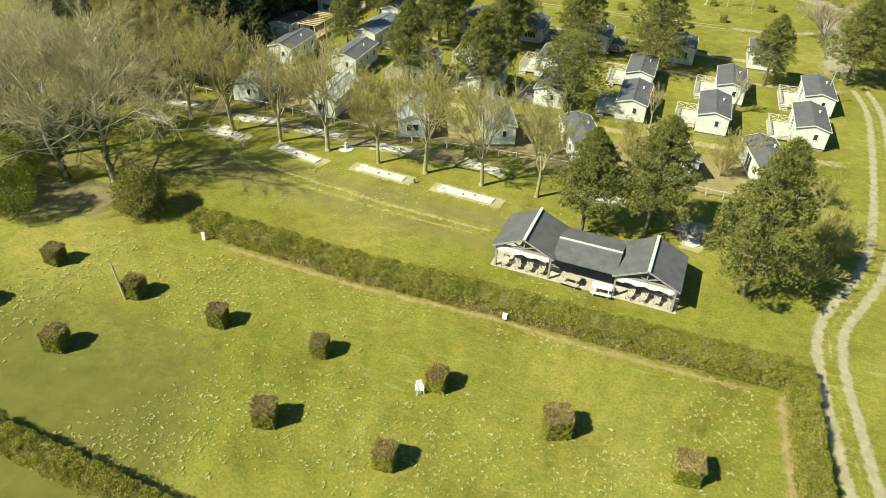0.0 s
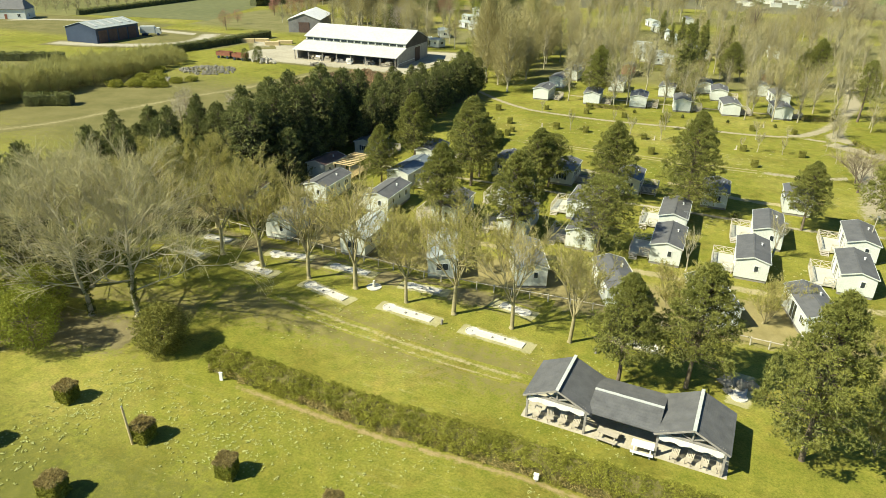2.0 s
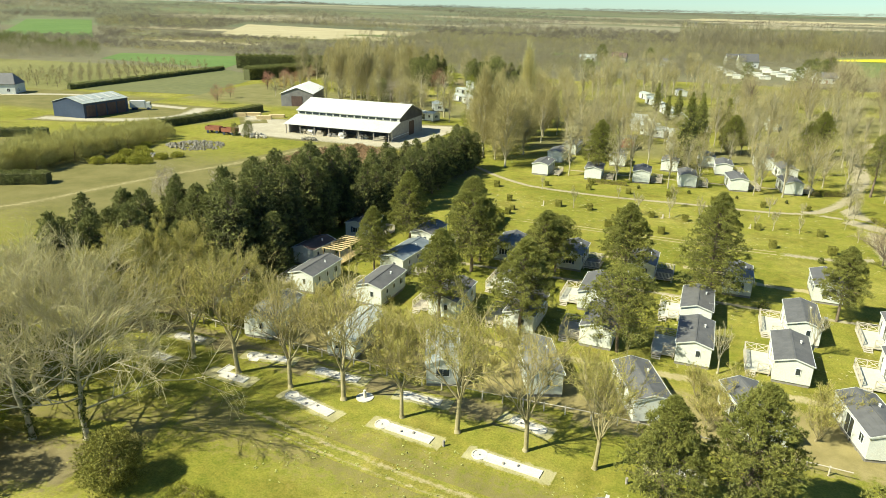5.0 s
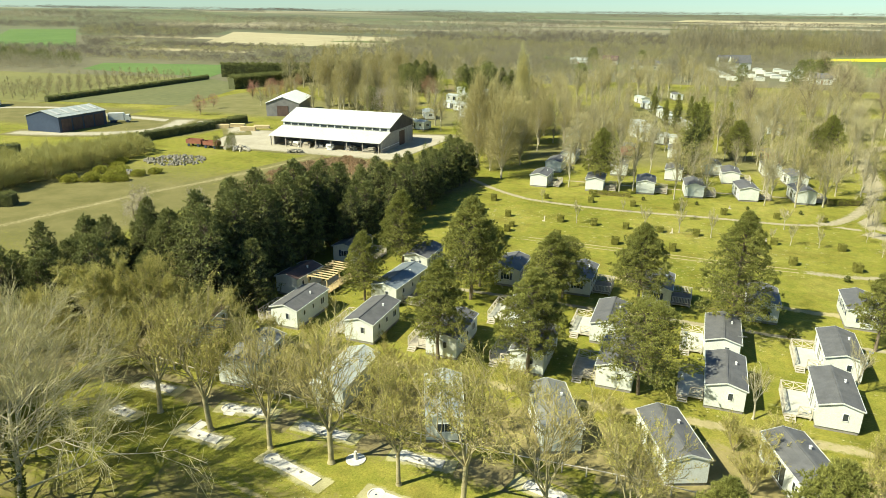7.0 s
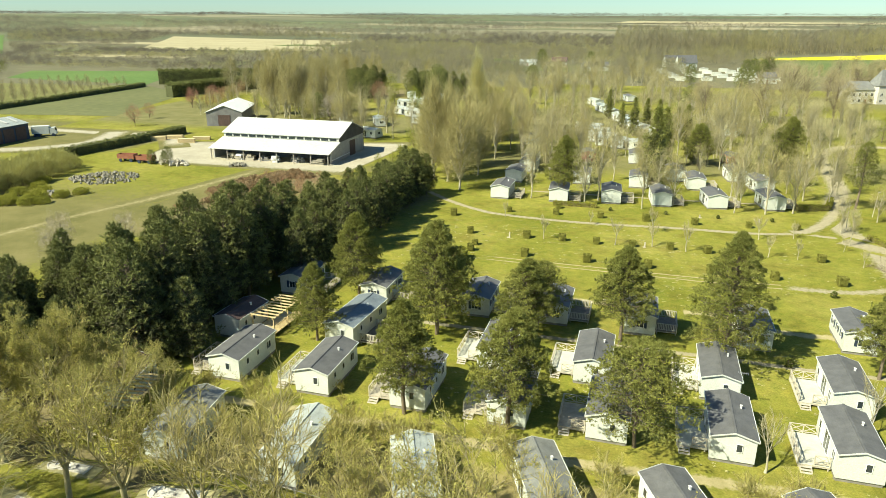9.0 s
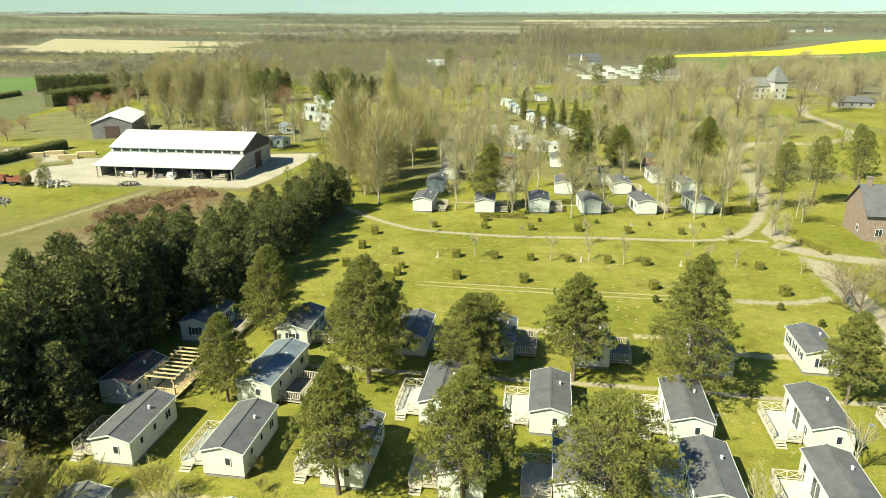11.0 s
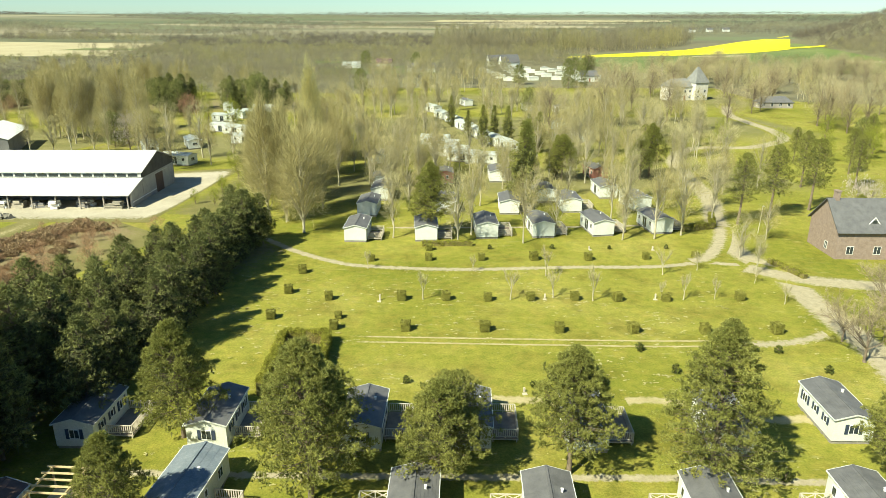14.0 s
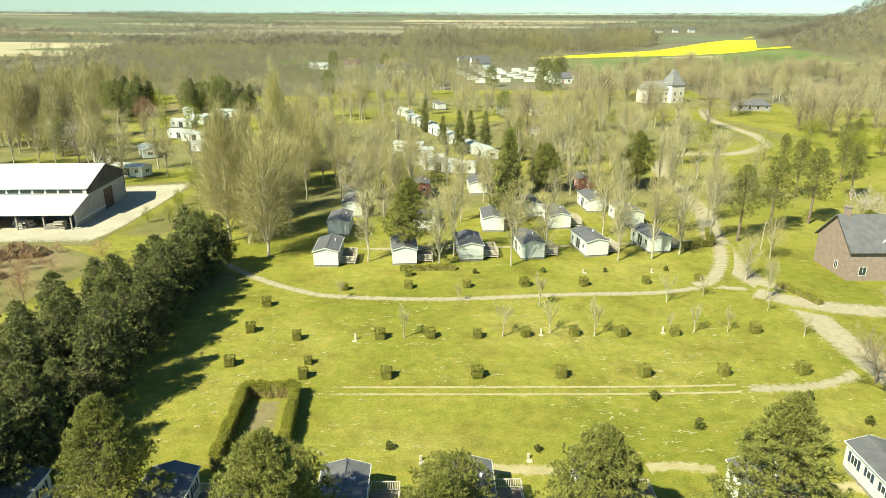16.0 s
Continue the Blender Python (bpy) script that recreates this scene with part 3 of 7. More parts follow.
def limb(g, tw, r, p, d, length, rad, level, spread, ups, twigs):
    """One limb and all that grows from it; the last level goes into tw as thin twigs."""
    steps = 3 if level > 1 else 1
    pts = [p]
    for i in range(steps):
        d = (d + Vector((r.uniform(-.16, .16), r.uniform(-.16, .16), r.uniform(-.06, .12) + ups * 0.12))).normalized()
        pts.append(pts[-1] + d * length / steps)
    for i in range(steps):
        g.tube(pts[i], pts[i + 1], rad * (1 - 0.25 * i), rad * (1 - 0.25 * (i + 1)), 5 if level > 1 else 3)
    kids = {3: 5, 2: 5, 1: twigs}[level] if level else 0
    for k in range(kids):
        f = 0.35 + 0.65 * (k + r.random() * 0.8) / kids
        i = min(int(f * steps), steps - 1)
        q = pts[i].lerp(pts[i + 1], f * steps - i)
        ang = r.uniform(0, 6.283)
        side = d.cross(Vector((math.cos(ang), math.sin(ang), 0.3))).normalized()
        dd = (d + side * spread * r.uniform(0.6, 1.3) + Vector((0, 0, ups * 0.35))).normalized()
        if level > 1:
            limb(g, tw, r, q, dd, length * r.uniform(0.5, 0.72), rad * 0.5, level - 1, spread, ups, twigs)
        else:
            tw.append((q, dd, length * r.uniform(0.32, 0.62)))


def bare_master(name, height, stem, limbs, spread, ups, seed, bark, twig, label, twigs=7, width=0.022, buds=0, group="bare trees", fan=0.5, orders=3, leader=False, ivy=False, shoot=1.0):
    """A leafless or budding tree: trunk, three orders of limbs, thin twigs."""
    r = random.Random(seed)
    t = thing(name, label, "tree", group)
    g, tw = Geo(), []
    th = height * stem
    lean = Vector((r.uniform(-.2, .2), r.uniform(-.2, .2), th))
    g.tube((0, 0, 0), (0.05, 0, 0.3), height * 0.024, height * 0.017, 8)
    g.tube((0.05, 0, 0.3), lean, height * 0.017, height * 0.0135, 8)
    if leader:
        p, n = lean, 5
        stem_pts = [p]
        for i in range(n):
            p = p + Vector((r.uniform(-.35, .35), r.uniform(-.35, .35), (height * .82 - th) / n))
            g.tube(stem_pts[-1], p, height * .0135 * (1 - i / n * .85), height * .0135 * (1 - (i + 1) / n * .85), 7)
            stem_pts.append(p)
    for k in range(limbs):
        a = 2.39996 * k + r.uniform(-.4, .4)
        if leader:
            f = (k + r.random()) / limbs
            root = bezier([tuple(c) for c in stem_pts], min(.999, f))
            d = Vector((math.cos(a) * fan * 1.6, math.sin(a) * fan * 1.6, .35 + f)).normalized()
            limb(g, tw, r, Vector(root), d, ((height - root[2]) * .42 + height * .12) * r.uniform(.75, 1.2), height * 0.0066 * (1 - .5 * f), orders, spread, ups, twigs)
        else:
            d = Vector((math.cos(a) * fan * r.uniform(0.5, 1.3), math.sin(a) * fan * r.uniform(0.5, 1.3), 1)).normalized()
            limb(g, tw, r, lean * r.uniform(0.8, 1.0), d, (height - th) * r.uniform(0.40, 0.58), height * 0.0075, orders, spread, ups, twigs)
    part("trunk", g, bark, t, smooth=True)
    if ivy:
        part("ivy", blades([(r.uniform(-.25, .3), r.uniform(-.25, .25), height * .45 * r.random() ** 1.2) for _ in range(90)], [.3] * 90, 16, .22, .07, seed), BUSHLEAF, t, "green ivy on the trunk")
    q = Geo()
    pts = []
    for p, d, ln in tw:
        for k in range(4):
            loose = .35 if k == 0 else .9
            e = (d + Vector((r.uniform(-loose, loose), r.uniform(-loose, loose), r.uniform(-loose, loose) * .8 + ups * .1))).normalized()
            m = ln * shoot * (1.15 if k == 0 else r.uniform(.35, .65))
            s = e.cross(Vector((r.uniform(-1, 1), r.uniform(-1, 1), r.uniform(-1, 1)))).normalized() * width * (1.5 if k == 0 else 1.0)
            a = p + d * ln * 0.22 * k
            q.add([a - s, a + s, a + e * m + s * .45, a + e * m - s * .45], [(0, 1, 2, 3)])
            pts.append(a + e * m * 0.7)
    part("crown", q, twig, t)
    if buds:
        part("budding_growth", blades([pts[i] for i in range(0, len(pts), 2)], [0.25] * len(pts[::2]), buds * 3, 0.13, 0.042, seed), OPENING, t, "yellow-green opening leaves")
    return t


def leafy_master(name, height, radius, seed, leaf, label, group, puffs=70, per=80, size=0.22, low=0.3, bark=BARK, blade=0.09):
    r = random.Random(seed)
    t = thing(name, label, "tree", group)
    g, cen, rad = Geo(), [], []
    g.tube((0, 0, 0), (0.1, 0.1, height * 0.5), 0.02 * height, 0.012 * height, 7)
    for k in range(puffs):
        a, f = k * 2.39996, (k + .5) / puffs
        z = height * (low + (0.97 - low) * f)
        rr = radius * math.sqrt(max(0.03, math.sin(math.pi * (0.12 + 0.86 * f)))) * r.uniform(0.45, 1.0)
        tip = Vector((math.cos(a) * rr, math.sin(a) * rr, z))
        if k % 3 == 0:
            g.tube((0.08, 0.08, height * (0.2 + 0.4 * f)), tip, 0.04, 0.012, 4)
        cen.append(tip)
        rad.append(radius * r.uniform(0.2, 0.32))
    part("trunk", g, bark, t, smooth=True)
    part("crown", blades(cen, rad, per, size * 1.6, blade, seed, 0.2, 0.85), leaf, t)
    return t


def place(master, x, y, rz=None, s=1.0, sz=None, label=""):
    ob = copy_thing(master, scaled(x, y, R.uniform(0, 360) if rz is None else rz, s, sz))
    if label:
        ob["label"] = label
    return ob


FIRST = {}


def stand(masters, spots, label="", turn=360):
    """Each master keeps the first spot that it gets for itself; copies take the rest. Spots: x, y and height relative to the master's."""
    for i, (x, y, s) in enumerate(spots):
        m = masters[i % len(masters)]
        wide = s * R.uniform(0.92, 1.08)
        if m not in FIRST:
            FIRST[m] = scaled(x, y, R.uniform(0, turn), wide, s)
        else:
            place(m, x, y, R.uniform(0, turn), wide, s, label)


def settle():
    """Moves each master to its own spot, once all the copies are made."""
    for ob, m in FIRST.items():
        ob.matrix_basis = m
    FIRST.clear()


def hedge(name, points, width, height, label, seed, density=40, red=0.0, leaf=None, coarse=1.0):
    """A clipped hedge: an inner body of twigs and a coat of small leaves, uneven along its top and foot."""
    t = thing(name, label, "hedge", "hedges")
    rng = np.random.default_rng(seed)
    g = Geo()
    cen, rad = [], []
    redc, redr = [], []
    for (xa, ya), (xb, yb) in zip(points, points[1:]):
        d = Vector((xb - xa, yb - ya, 0))
        ln = d.length
        d.normalize()
        s = Vector((-d.y, d.x, 0))
        k = max(2, int(ln / 1.2))
        for i in range(k):
            p0, p1 = Vector((xa, ya, 0)) + d * ln * i / k, Vector((xa, ya, 0)) + d * ln * (i + 1) / k
            w, h = width * rng.uniform(0.72, 0.84) / 2, height * rng.uniform(0.84, 0.92)
            g.add([p0 - s * w, p1 - s * w, p1 + s * w, p0 + s * w] + [q + Vector((0, 0, h)) for q in (p0 - s * w * .9, p1 - s * w * .9, p1 + s * w * .9, p0 + s * w * .9)],
                  [(0, 3, 2, 1), (4, 5, 6, 7), (0, 1, 5, 4), (1, 2, 6, 5), (2, 3, 7, 6), (3, 0, 4, 7)])
        for _ in range(int(ln * density)):
            u, v, z = rng.uniform(0, ln), rng.uniform(-1, 1), rng.uniform(0.08, 1)
            face = rng.integers(0, 4)
            if face < 2:
                z = 1
            else:
                v = 1 if face == 2 else -1
            bump = 0.10 * math.sin(u * 1.7 + seed) + 0.06 * math.sin(u * 4.1)
            q = Vector((xa, ya, 0)) + d * u + s * v * width * 0.43 + Vector((0, 0, z * height * (0.92 + bump * 0.6)))
            if red and noise.noise(q * 0.35) * 0.9 + (0.30 if z < 0.62 else -0.5) + rng.uniform(-.2, .2) > 0.45 - red * 0.3 and v <= 0.2:
                redc.append(q)
                redr.append(0.26)
            else:
                cen.append(q)
                rad.append(0.26 * coarse)
    # Dark evergreen hedges take the shade-toned needle colour for their inner body.
    part("inner_growth", g, NEEDLE_D_SHADE if leaf == NEEDLE_D else HEDGEIN, t)
    part("foliage", blades(cen, rad, 34 if coarse == 1 else 16, 0.12 * coarse, 0.036 * coarse, seed, 0.2), leaf or HEDGELEAF, t)
    if redc:
        part("red_growth", blades(redc, redr, 22, 0.13, 0.04, seed + 1, 0.2), HEDGERED, t, "reddish brown shoots")
    return t


def cube_bush(name, seed, leaf, top, label, w=1.32, h=1.45, group="clipped bushes", n=460):
    t = thing(name, label, "bush", group)
    rng = np.random.default_rng(seed)
    g = Geo().slab([(math.cos(a) * w * .56, math.sin(a) * w * .56) for a in [.6854 + 1.5708 * (i // 2) + (.2 if i % 2 else 0) for i in range(8)]], 0.02, h * 0.93)
    cen, up = [], []
    for _ in range(n):
        u, v, z = rng.uniform(-1, 1, 3)
        k = rng.integers(0, 5)
        if k == 0:
            q = (u, v, 1.0)
        elif k < 3:
            q = (1 if k == 1 else -1, v, (z + 1) / 2)
        else:
            q = (u, 1 if k == 3 else -1, (z + 1) / 2)
        q = (q[0] * w * .46 * (1 - 0.05 * abs(q[1])), q[1] * w * .46 * (1 - 0.05 * abs(q[0])), 0.08 + q[2] * (h - 0.2))
        (up if q[2] > h * 0.86 else cen).append(q)
    part("inner_growth", g, leaf, t)
    part("foliage", blades(cen, [0.09] * len(cen), 30, 0.09, 0.032, seed), leaf, t)
    part("top_growth", blades(up, [0.14] * len(up), 34, 0.20 if leaf == HEDGELEAF else 0.12, 0.034, seed + 1, 0.6), top, t, "twiggy top growth")
    return t


# ---------------- buildings ----------------
def gable_roof(g, w, length, eave, ridge, over=0.18, thick=0.07, courses=0, y0=0.0, rib=0.0):
    """Two roof slopes over x -w/2..w/2 and y y0..y0+length; courses: stepped rows of tiles up each slope; rib: spacing of seams."""
    for s in (-1, 1):
        e = Vector((s * (w / 2 + over), 0, eave - (ridge - eave) * over / (w / 2)))
        t = Vector((0, 0, ridge))
        nrm = Vector((s * (ridge - eave), 0, w / 2)).normalized()
        n = courses or 1
        up = []
        for i in range(n):
            a, b = e.lerp(t, i / n), e.lerp(t, (i + 1) / n)
            la, lb = nrm * (thick + (0.018 if courses else 0)), nrm * thick
            up += [(a.x + la.x, a.z + la.z), (b.x + lb.x, b.z + lb.z)]
        pts = [(e.x, e.z), (t.x, t.z)] + up[::-1]
        g.profile(pts if s < 0 else pts[::-1], y0 - over, y0 + length + over)
        if rib:
            k = int((length + 2 * over) / rib)
            for i in range(k + 1):
                y = y0 - over + (length + 2 * over) * i / k
                off = nrm * (thick + 0.015)
                g.bar((e.x + off.x, y, e.z + off.z), (t.x + off.x, y, t.z + off.z), 0.05, 0.04)
    g.box(-0.11, y0 - over - 0.01, ridge + thick * 0.6, 0.11, y0 + length + over + 0.01, ridge + thick + 0.05)


def window(parent, x, y, z, w, h, face, shutters=False, frame_mat=None):
    """A window in a wall: face is the wall's outward axis, -y, +x or -x; frame, pane, bars, shutters."""
    fm = frame_mat or PVC
    def put(a0, d0, z0, a1, d1, z1):
        # a runs along the wall, d outwards
        if face == "-y":
            return (x + a0, y - d1, z + z0, x + a1, y - d0, z + z1)
        if face == "+x":
            return (x + d0, y + a0, z + z0, x + d1, y + a1, z + z1)
        return (x - d1, y + a0, z + z0, x - d0, y + a1, z + z1)
    f = Geo()
    for q in ((-w / 2, 0.003, 0, -w / 2 + .05, .05, h), (w / 2 - .05, 0.003, 0, w / 2, .05, h), (-w / 2 + .05, 0.003, 0, w / 2 - .05, .05, .05), (-w / 2 + .05, 0.003, h - .05, w / 2 - .05, .05, h)):
        f.box(*put(*q))
    if w > 0.8:
        f.box(*put(-.02, 0.003, .05, .02, .045, h - .05))
    win = part("window", f, fm, parent, "white framed window")
    part("pane", Geo().box(*put(-w / 2 + .05, 0.004, .05, w / 2 - .05, .02, h - .05)), GLASS, win, "dark glass pane")
    if shutters:
        for a, b in ((-w / 2 - .36, -w / 2 - .02), (w / 2 + .02, w / 2 + .36)):
            s = Geo().box(*put(a, 0.003, -.03, b, .035, h + .03))
            for i in range(5):
                s.box(*put(a + .04, .035, h * i / 5 + .03, b - .04, .05, h * i / 5 + .09))
            part("shutter", s, DARKBLUE, win, "dark blue louvred shutter")
    return win


def mobile_home(label, roof_mat, wall_mat=None, w=3.8, length=7.7, kind="tile", front="slit", side="+x", shutters=False, group="mobile homes"):
    """A mobile home on its chassis, its front gable at y = 0: wall, roof, skirting, windows, doors, vent."""
    wall_mat = wall_mat or WHITE
    t = thing("mobile_home", label, "mobile home", group)
    eave, ridge, z0 = 2.72, 3.28, 0.36
    g = Geo().profile([(-w / 2, z0), (w / 2, z0), (w / 2, eave), (0, ridge), (-w / 2, eave)], 0, length)
    part("wall", g, wall_mat, t)
    r = Geo()
    if kind == "tile":
        gable_roof(r, w, length, eave, ridge, 0.14, 0.06, 7)
    else:
        gable_roof(r, w, length, eave, ridge, 0.10, 0.05, 3)
    roof = part("roof", r, roof_mat, t)
    trim = Geo()
    for s in (-1, 1):
        trim.bar((s * (w / 2 + .16), -.17, eave - .02), (s * (w / 2 + .16), length + .17, eave - .02), .07, .12)
        for y in (-.17, length + .17):
            trim.bar((s * (w / 2 + .14), y, eave - .03), (0, y, ridge + .01), .03, .14)
    part("gutter", trim, wall_mat, roof, "pale gutter and verge board")
    sk = Geo().box(-w / 2 + .08, 0.1, 0, w / 2 - .08, length - .1, z0)
    for i in range(5):
        sk.box(-w / 2 - .01, length * i / 5 + .2, 0, -w / 2 + .12, length * i / 5 + .5, z0)
        sk.box(w / 2 - .12, length * i / 5 + .2, 0, w / 2 + .01, length * i / 5 + .5, z0)
    part("skirting", sk, SKIRT, t, "grey chassis skirting")
    v = Geo().box(.25 * w - .08, length * .62, ridge - .35, .25 * w + .08, length * .62 + .16, ridge + .06)
    v.box(.25 * w - .11, length * .62 - .03, ridge + .06, .25 * w + .11, length * .62 + .19, ridge + .11)
    part("flue", v, PVC, t, "white roof flue")
    if front == "slit":
        window(t, w * .13, -.012, 1.35, .55, .85, "-y")
    elif front == "pair":
        window(t, 0, -.012, 1.15, .95, 1.0, "-y", True)
    elif front == "wide":
        window(t, 0, -.012, 1.2, 1.5, .95, "-y")
    s = w / 2 + .012
    x, other = (s, -s) if side == "+x" else (-s, s)
    f2 = "-x" if side == "+x" else "+x"
    window(t, x, length * .22, 1.45, .55, .75, side, shutters)
    window(t, x, length * .50, 1.45, .55, .75, side, shutters)
    window(t, x, length * .80, 1.25, .95, .95, side, shutters)
    window(t, other, length * .18, 1.25, .9, .95, f2, shutters)
    window(t, other, length * .50, .42, 1.7, 2.0, f2)
    window(t, other, length * .84, 1.25, .7, .9, f2)
    d = Geo()
    a = (other - .03, length * .68, .4, other + .03, length * .68 + .8, 2.35)
    d.box(*a)
    door = part("door", d, PVC, t, "white side door")
    part("handle", Geo().box(a[0] - .03, a[1] + .06, 1.3, a[3] + .03, a[1] + .12, 1.42), STEEL, door)
    return t


def terrace(label, w, length, height, rail, floor_mat, rail_mat, open_side, steps_at="front", dark=False):
    """A wooden terrace: joist frame, floor boards, posts, rails with crosses or balusters, steps. Its house side is at x = 0, it runs to x = w (w may be negative)."""
    t = thing("terrace", label, "terrace", "terraces")
    s = 1 if w > 0 else -1
    x0, x1 = min(0.03 * s, w), max(0.03 * s, w)
    f = Geo()
    f.box(x0, 0, height - .04, x1, length, height)
    part("floor", f, floor_mat, t)
    j = Geo()
    for y in (0.02, length - .1):
        j.box(x0, y, height - .2, x1, y + .08, height - .045)
    j.box(x0, 0.1, height - .2, x0 + .08, length - .1, height - .045)
    j.box(x1 - .08, 0.1, height - .2, x1, length - .1, height - .045)
    for x in (x0 + .1, x1 - .2):
        for i in range(4):
            y = .05 + (length - .2) * i / 3
            j.box(x, y, 0, x + .1, y + .1, height - .2)
    part("frame", j, rail_mat, t)

    def run(p, q, gap=False):
        p, q = Vector(p), Vector(q)
        ln = (q - p).length
        k = max(1, round(ln / 1.25))
        for i in range(k + 1):
            a = p.lerp(q, i / k)
            part("post", Geo().bar(a + Vector((0, 0, .0)), a + Vector((0, 0, 1.0)), .09, .09), rail_mat, t)
        up = Vector((0, 0, 1))
        part("top_rail", Geo().bar(p + up * .97, q + up * .97, .10, .05), rail_mat, t)
        part("bottom_rail", Geo().bar(p + up * .18, q + up * .18, .05, .07), rail_mat, t)
        for i in range(k):
            a, c = p.lerp(q, i / k), p.lerp(q, (i + 1) / k)
            if rail == "cross":
                part("brace", Geo().bar(a + up * .2, c + up * .93, .035, .07), rail_mat, t)
                part("brace", Geo().bar(a + up * .93, c + up * .2, .035, .07), rail_mat, t)
            else:
                for u in range(1, 6):
                    e = a.lerp(c, u / 6)
                    part("baluster", Geo().bar(e + up * .2, e + up * .95, .09, .025), rail_mat, t)
    o = s * .06
    run((w - o, .06, height), (w - o, length - .06, height))
    run((w - o, length - .06, height), (s * .12, length - .06, height))
    if steps_at == "front":
        run((w * .5, .06, height), (s * .12, .06, height))
        sx = w * .75
        for i in range(3):
            part("step", Geo().box(sx - .5, -.28 * (i + 1), height - .02 - .13 * (i + 1) - .05, sx + .5, -.28 * i - .02, height - .02 - .13 * (i + 1)), rail_mat, t)
        for k in (-.5, .44):
            part("stringer", Geo().add([(sx + k, 0, 0), (sx + k, -.84, 0), (sx + k, 0, height - .05), (sx + k + .06, 0, 0), (sx + k + .06, -.84, 0), (sx + k + .06, 0, height - .05)],
                                       [(0, 2, 1), (3, 4, 5), (0, 1, 4, 3), (1, 2, 5, 4), (2, 0, 3, 5)]), rail_mat, t)
    else:
        run((w - o, .06, height), (s * .12, .06, height))
    return t


def settled_copy(master, spots, labels=()):
    """A master stands at the first spot, copies at the others. Spots: poses."""
    out = []
    for i, m in enumerate(spots[1:]):
        out.append(copy_thing(master, m))
    master.matrix_basis = spots[0]
    return [master] + out


# ---------------- tracks, paths and fields ----------------
def rut_pair(name, points, gap, width, material, label):
    for s in (-1, 1):
        def off(u, s=s):
            x, y = bezier(points, u)
            x2, y2 = bezier(points, min(1, u + .01))
            x1, y1 = bezier(points, max(0, u - .01))
            k = math.hypot(x2 - x1, y2 - y1) or 1
            return x - (y2 - y1) / k * s * gap / 2, y + (x2 - x1) / k * s * gap / 2
        track(name, [off(i / 14) for i in range(15)], width, material, 0.024, label, 120)


EAST = [(19.2, 20), (18.6, 33), (17.6, 44), (17.6, 51), (19.0, 55.5), (22.5, 63), (24.6, 72), (26.6, 86), (28.2, 103), (27.4, 112), (25.5, 124), (24.8, 138)]
rut_pair("gravel_track", EAST, 1.9, 1.6, PALEGRAVEL, "pale gravel wheel rut of the site track")
track("track_verge", EAST, 5.6, WORN, 0.012, "worn grass along the gravel track", 160, .36)
track("gravel_road", [(24.8, 112), (25.2, 121), (25.9, 128), (26.6, 135), (26.4, 142), (26.4, 149), (26.6, 157), (25.2, 164.6), (24.0, 172), (25.4, 182), (27.6, 193), (31, 205), (33, 222), (36, 250), (48, 270), (66, 272), (82, 286), (87, 305), (86.5, 325), (87, 347), (95, 372), (101, 386)], 7.0, GRAVEL, 0.03, "pale gravel site road", 260, 1.2)
track("road_apron", [(14, 165.6), (17.5, 167.5), (21.6, 174), (25, 182), (26, 186)], 4.2, GRAVEL, .033, "gravel fork of the site road", 60, 1.0)
track("gravel_branch", [(22, 163), (26.5, 159.6), (31, 157), (38, 155.4), (56, 151)], 6.8, GRAVEL, 0.036, "pale gravel turning by the brick house", 60, 1.2)
track("upper_track", [(-62, 178), (-57, 173), (-52.6, 168.9), (-46, 164.3), (-39.4, 161.8), (-24.2, 160.7), (-6.2, 162.2), (8.0, 162.9), (15.9, 165.1), (20, 164.4), (28, 164)], 2.6, GRAVEL, 0.026, "narrow pale gravel track across the lawn", 120)
rut_pair("lower_track", [(-39.5, 135.3), (-24.7, 135.1), (-11.3, 135.0), (1.2, 135.0), (14.0, 135.7), (20.9, 137.6), (25.4, 142), (26.6, 147)], 1.5, 0.75, WORN, "worn pale wheel rut across the lawn")
track("camp_path_south", [(-60, 83.6), (-44, 84.2), (-25.6, 83.8), (-15.9, 83.6), (-5.5, 84.3), (10.4, 84.8), (24, 85.5)], 2.6, WORN, 0.014, "worn grass way between rows of mobile homes")
track("camp_path_north", [(-56, 108.2), (-45.6, 108.0), (-21.4, 108.3), (-4.6, 108.6), (8, 108.4), (18, 109), (26.5, 111)], 1.7, GRAVEL, 0.02, "grey gravel path between rows of mobile homes")
track("home_path", [(-40, 183.3), (-20, 184), (0, 185), (18, 187), (28, 188)], 1.8, GRAVEL, 0.02, "pale gravel path behind the mobile homes")
track("worn_line", [(-44.5, 60.2), (-36, 58.6), (-28, 57.4), (-20, 56.6), (-12, 56.2)], 1.5, WORN, 0.018, "worn line in the mini golf lawn", 0, .62)
track("worn_line", [(-40, 57.8), (-31, 56.6), (-22, 55.6), (-14, 55.2)], 0.9, WORN, 0.023, "worn line in the mini golf lawn", 0, .55)
track("bare_patch", [(-24, 121.6), (-17, 121.2), (-11, 120.6)], 2.6, WORN, 0.02, "bare pale earth behind the mobile homes")
track("bare_patch", [(-6.5, 121.4), (-3.5, 121.6), (0, 121.0)], 2.4, WORN, 0.02, "bare pale earth behind the mobile homes")
track("bare_patch", [(3, 118.8), (8, 118.2), (12, 118.6)], 2.6, WORN, 0.02, "bare pale earth behind the mobile homes")
track("hedge_foot", [(-38.8, 44.3), (-22.7, 43.4), (-10.1, 43.6), (-0.8, 43.0), (13.2, 42.9)], 1.5, FOOT, 0.016, "straw-coloured bare strip along the hedge foot", 150, .66)
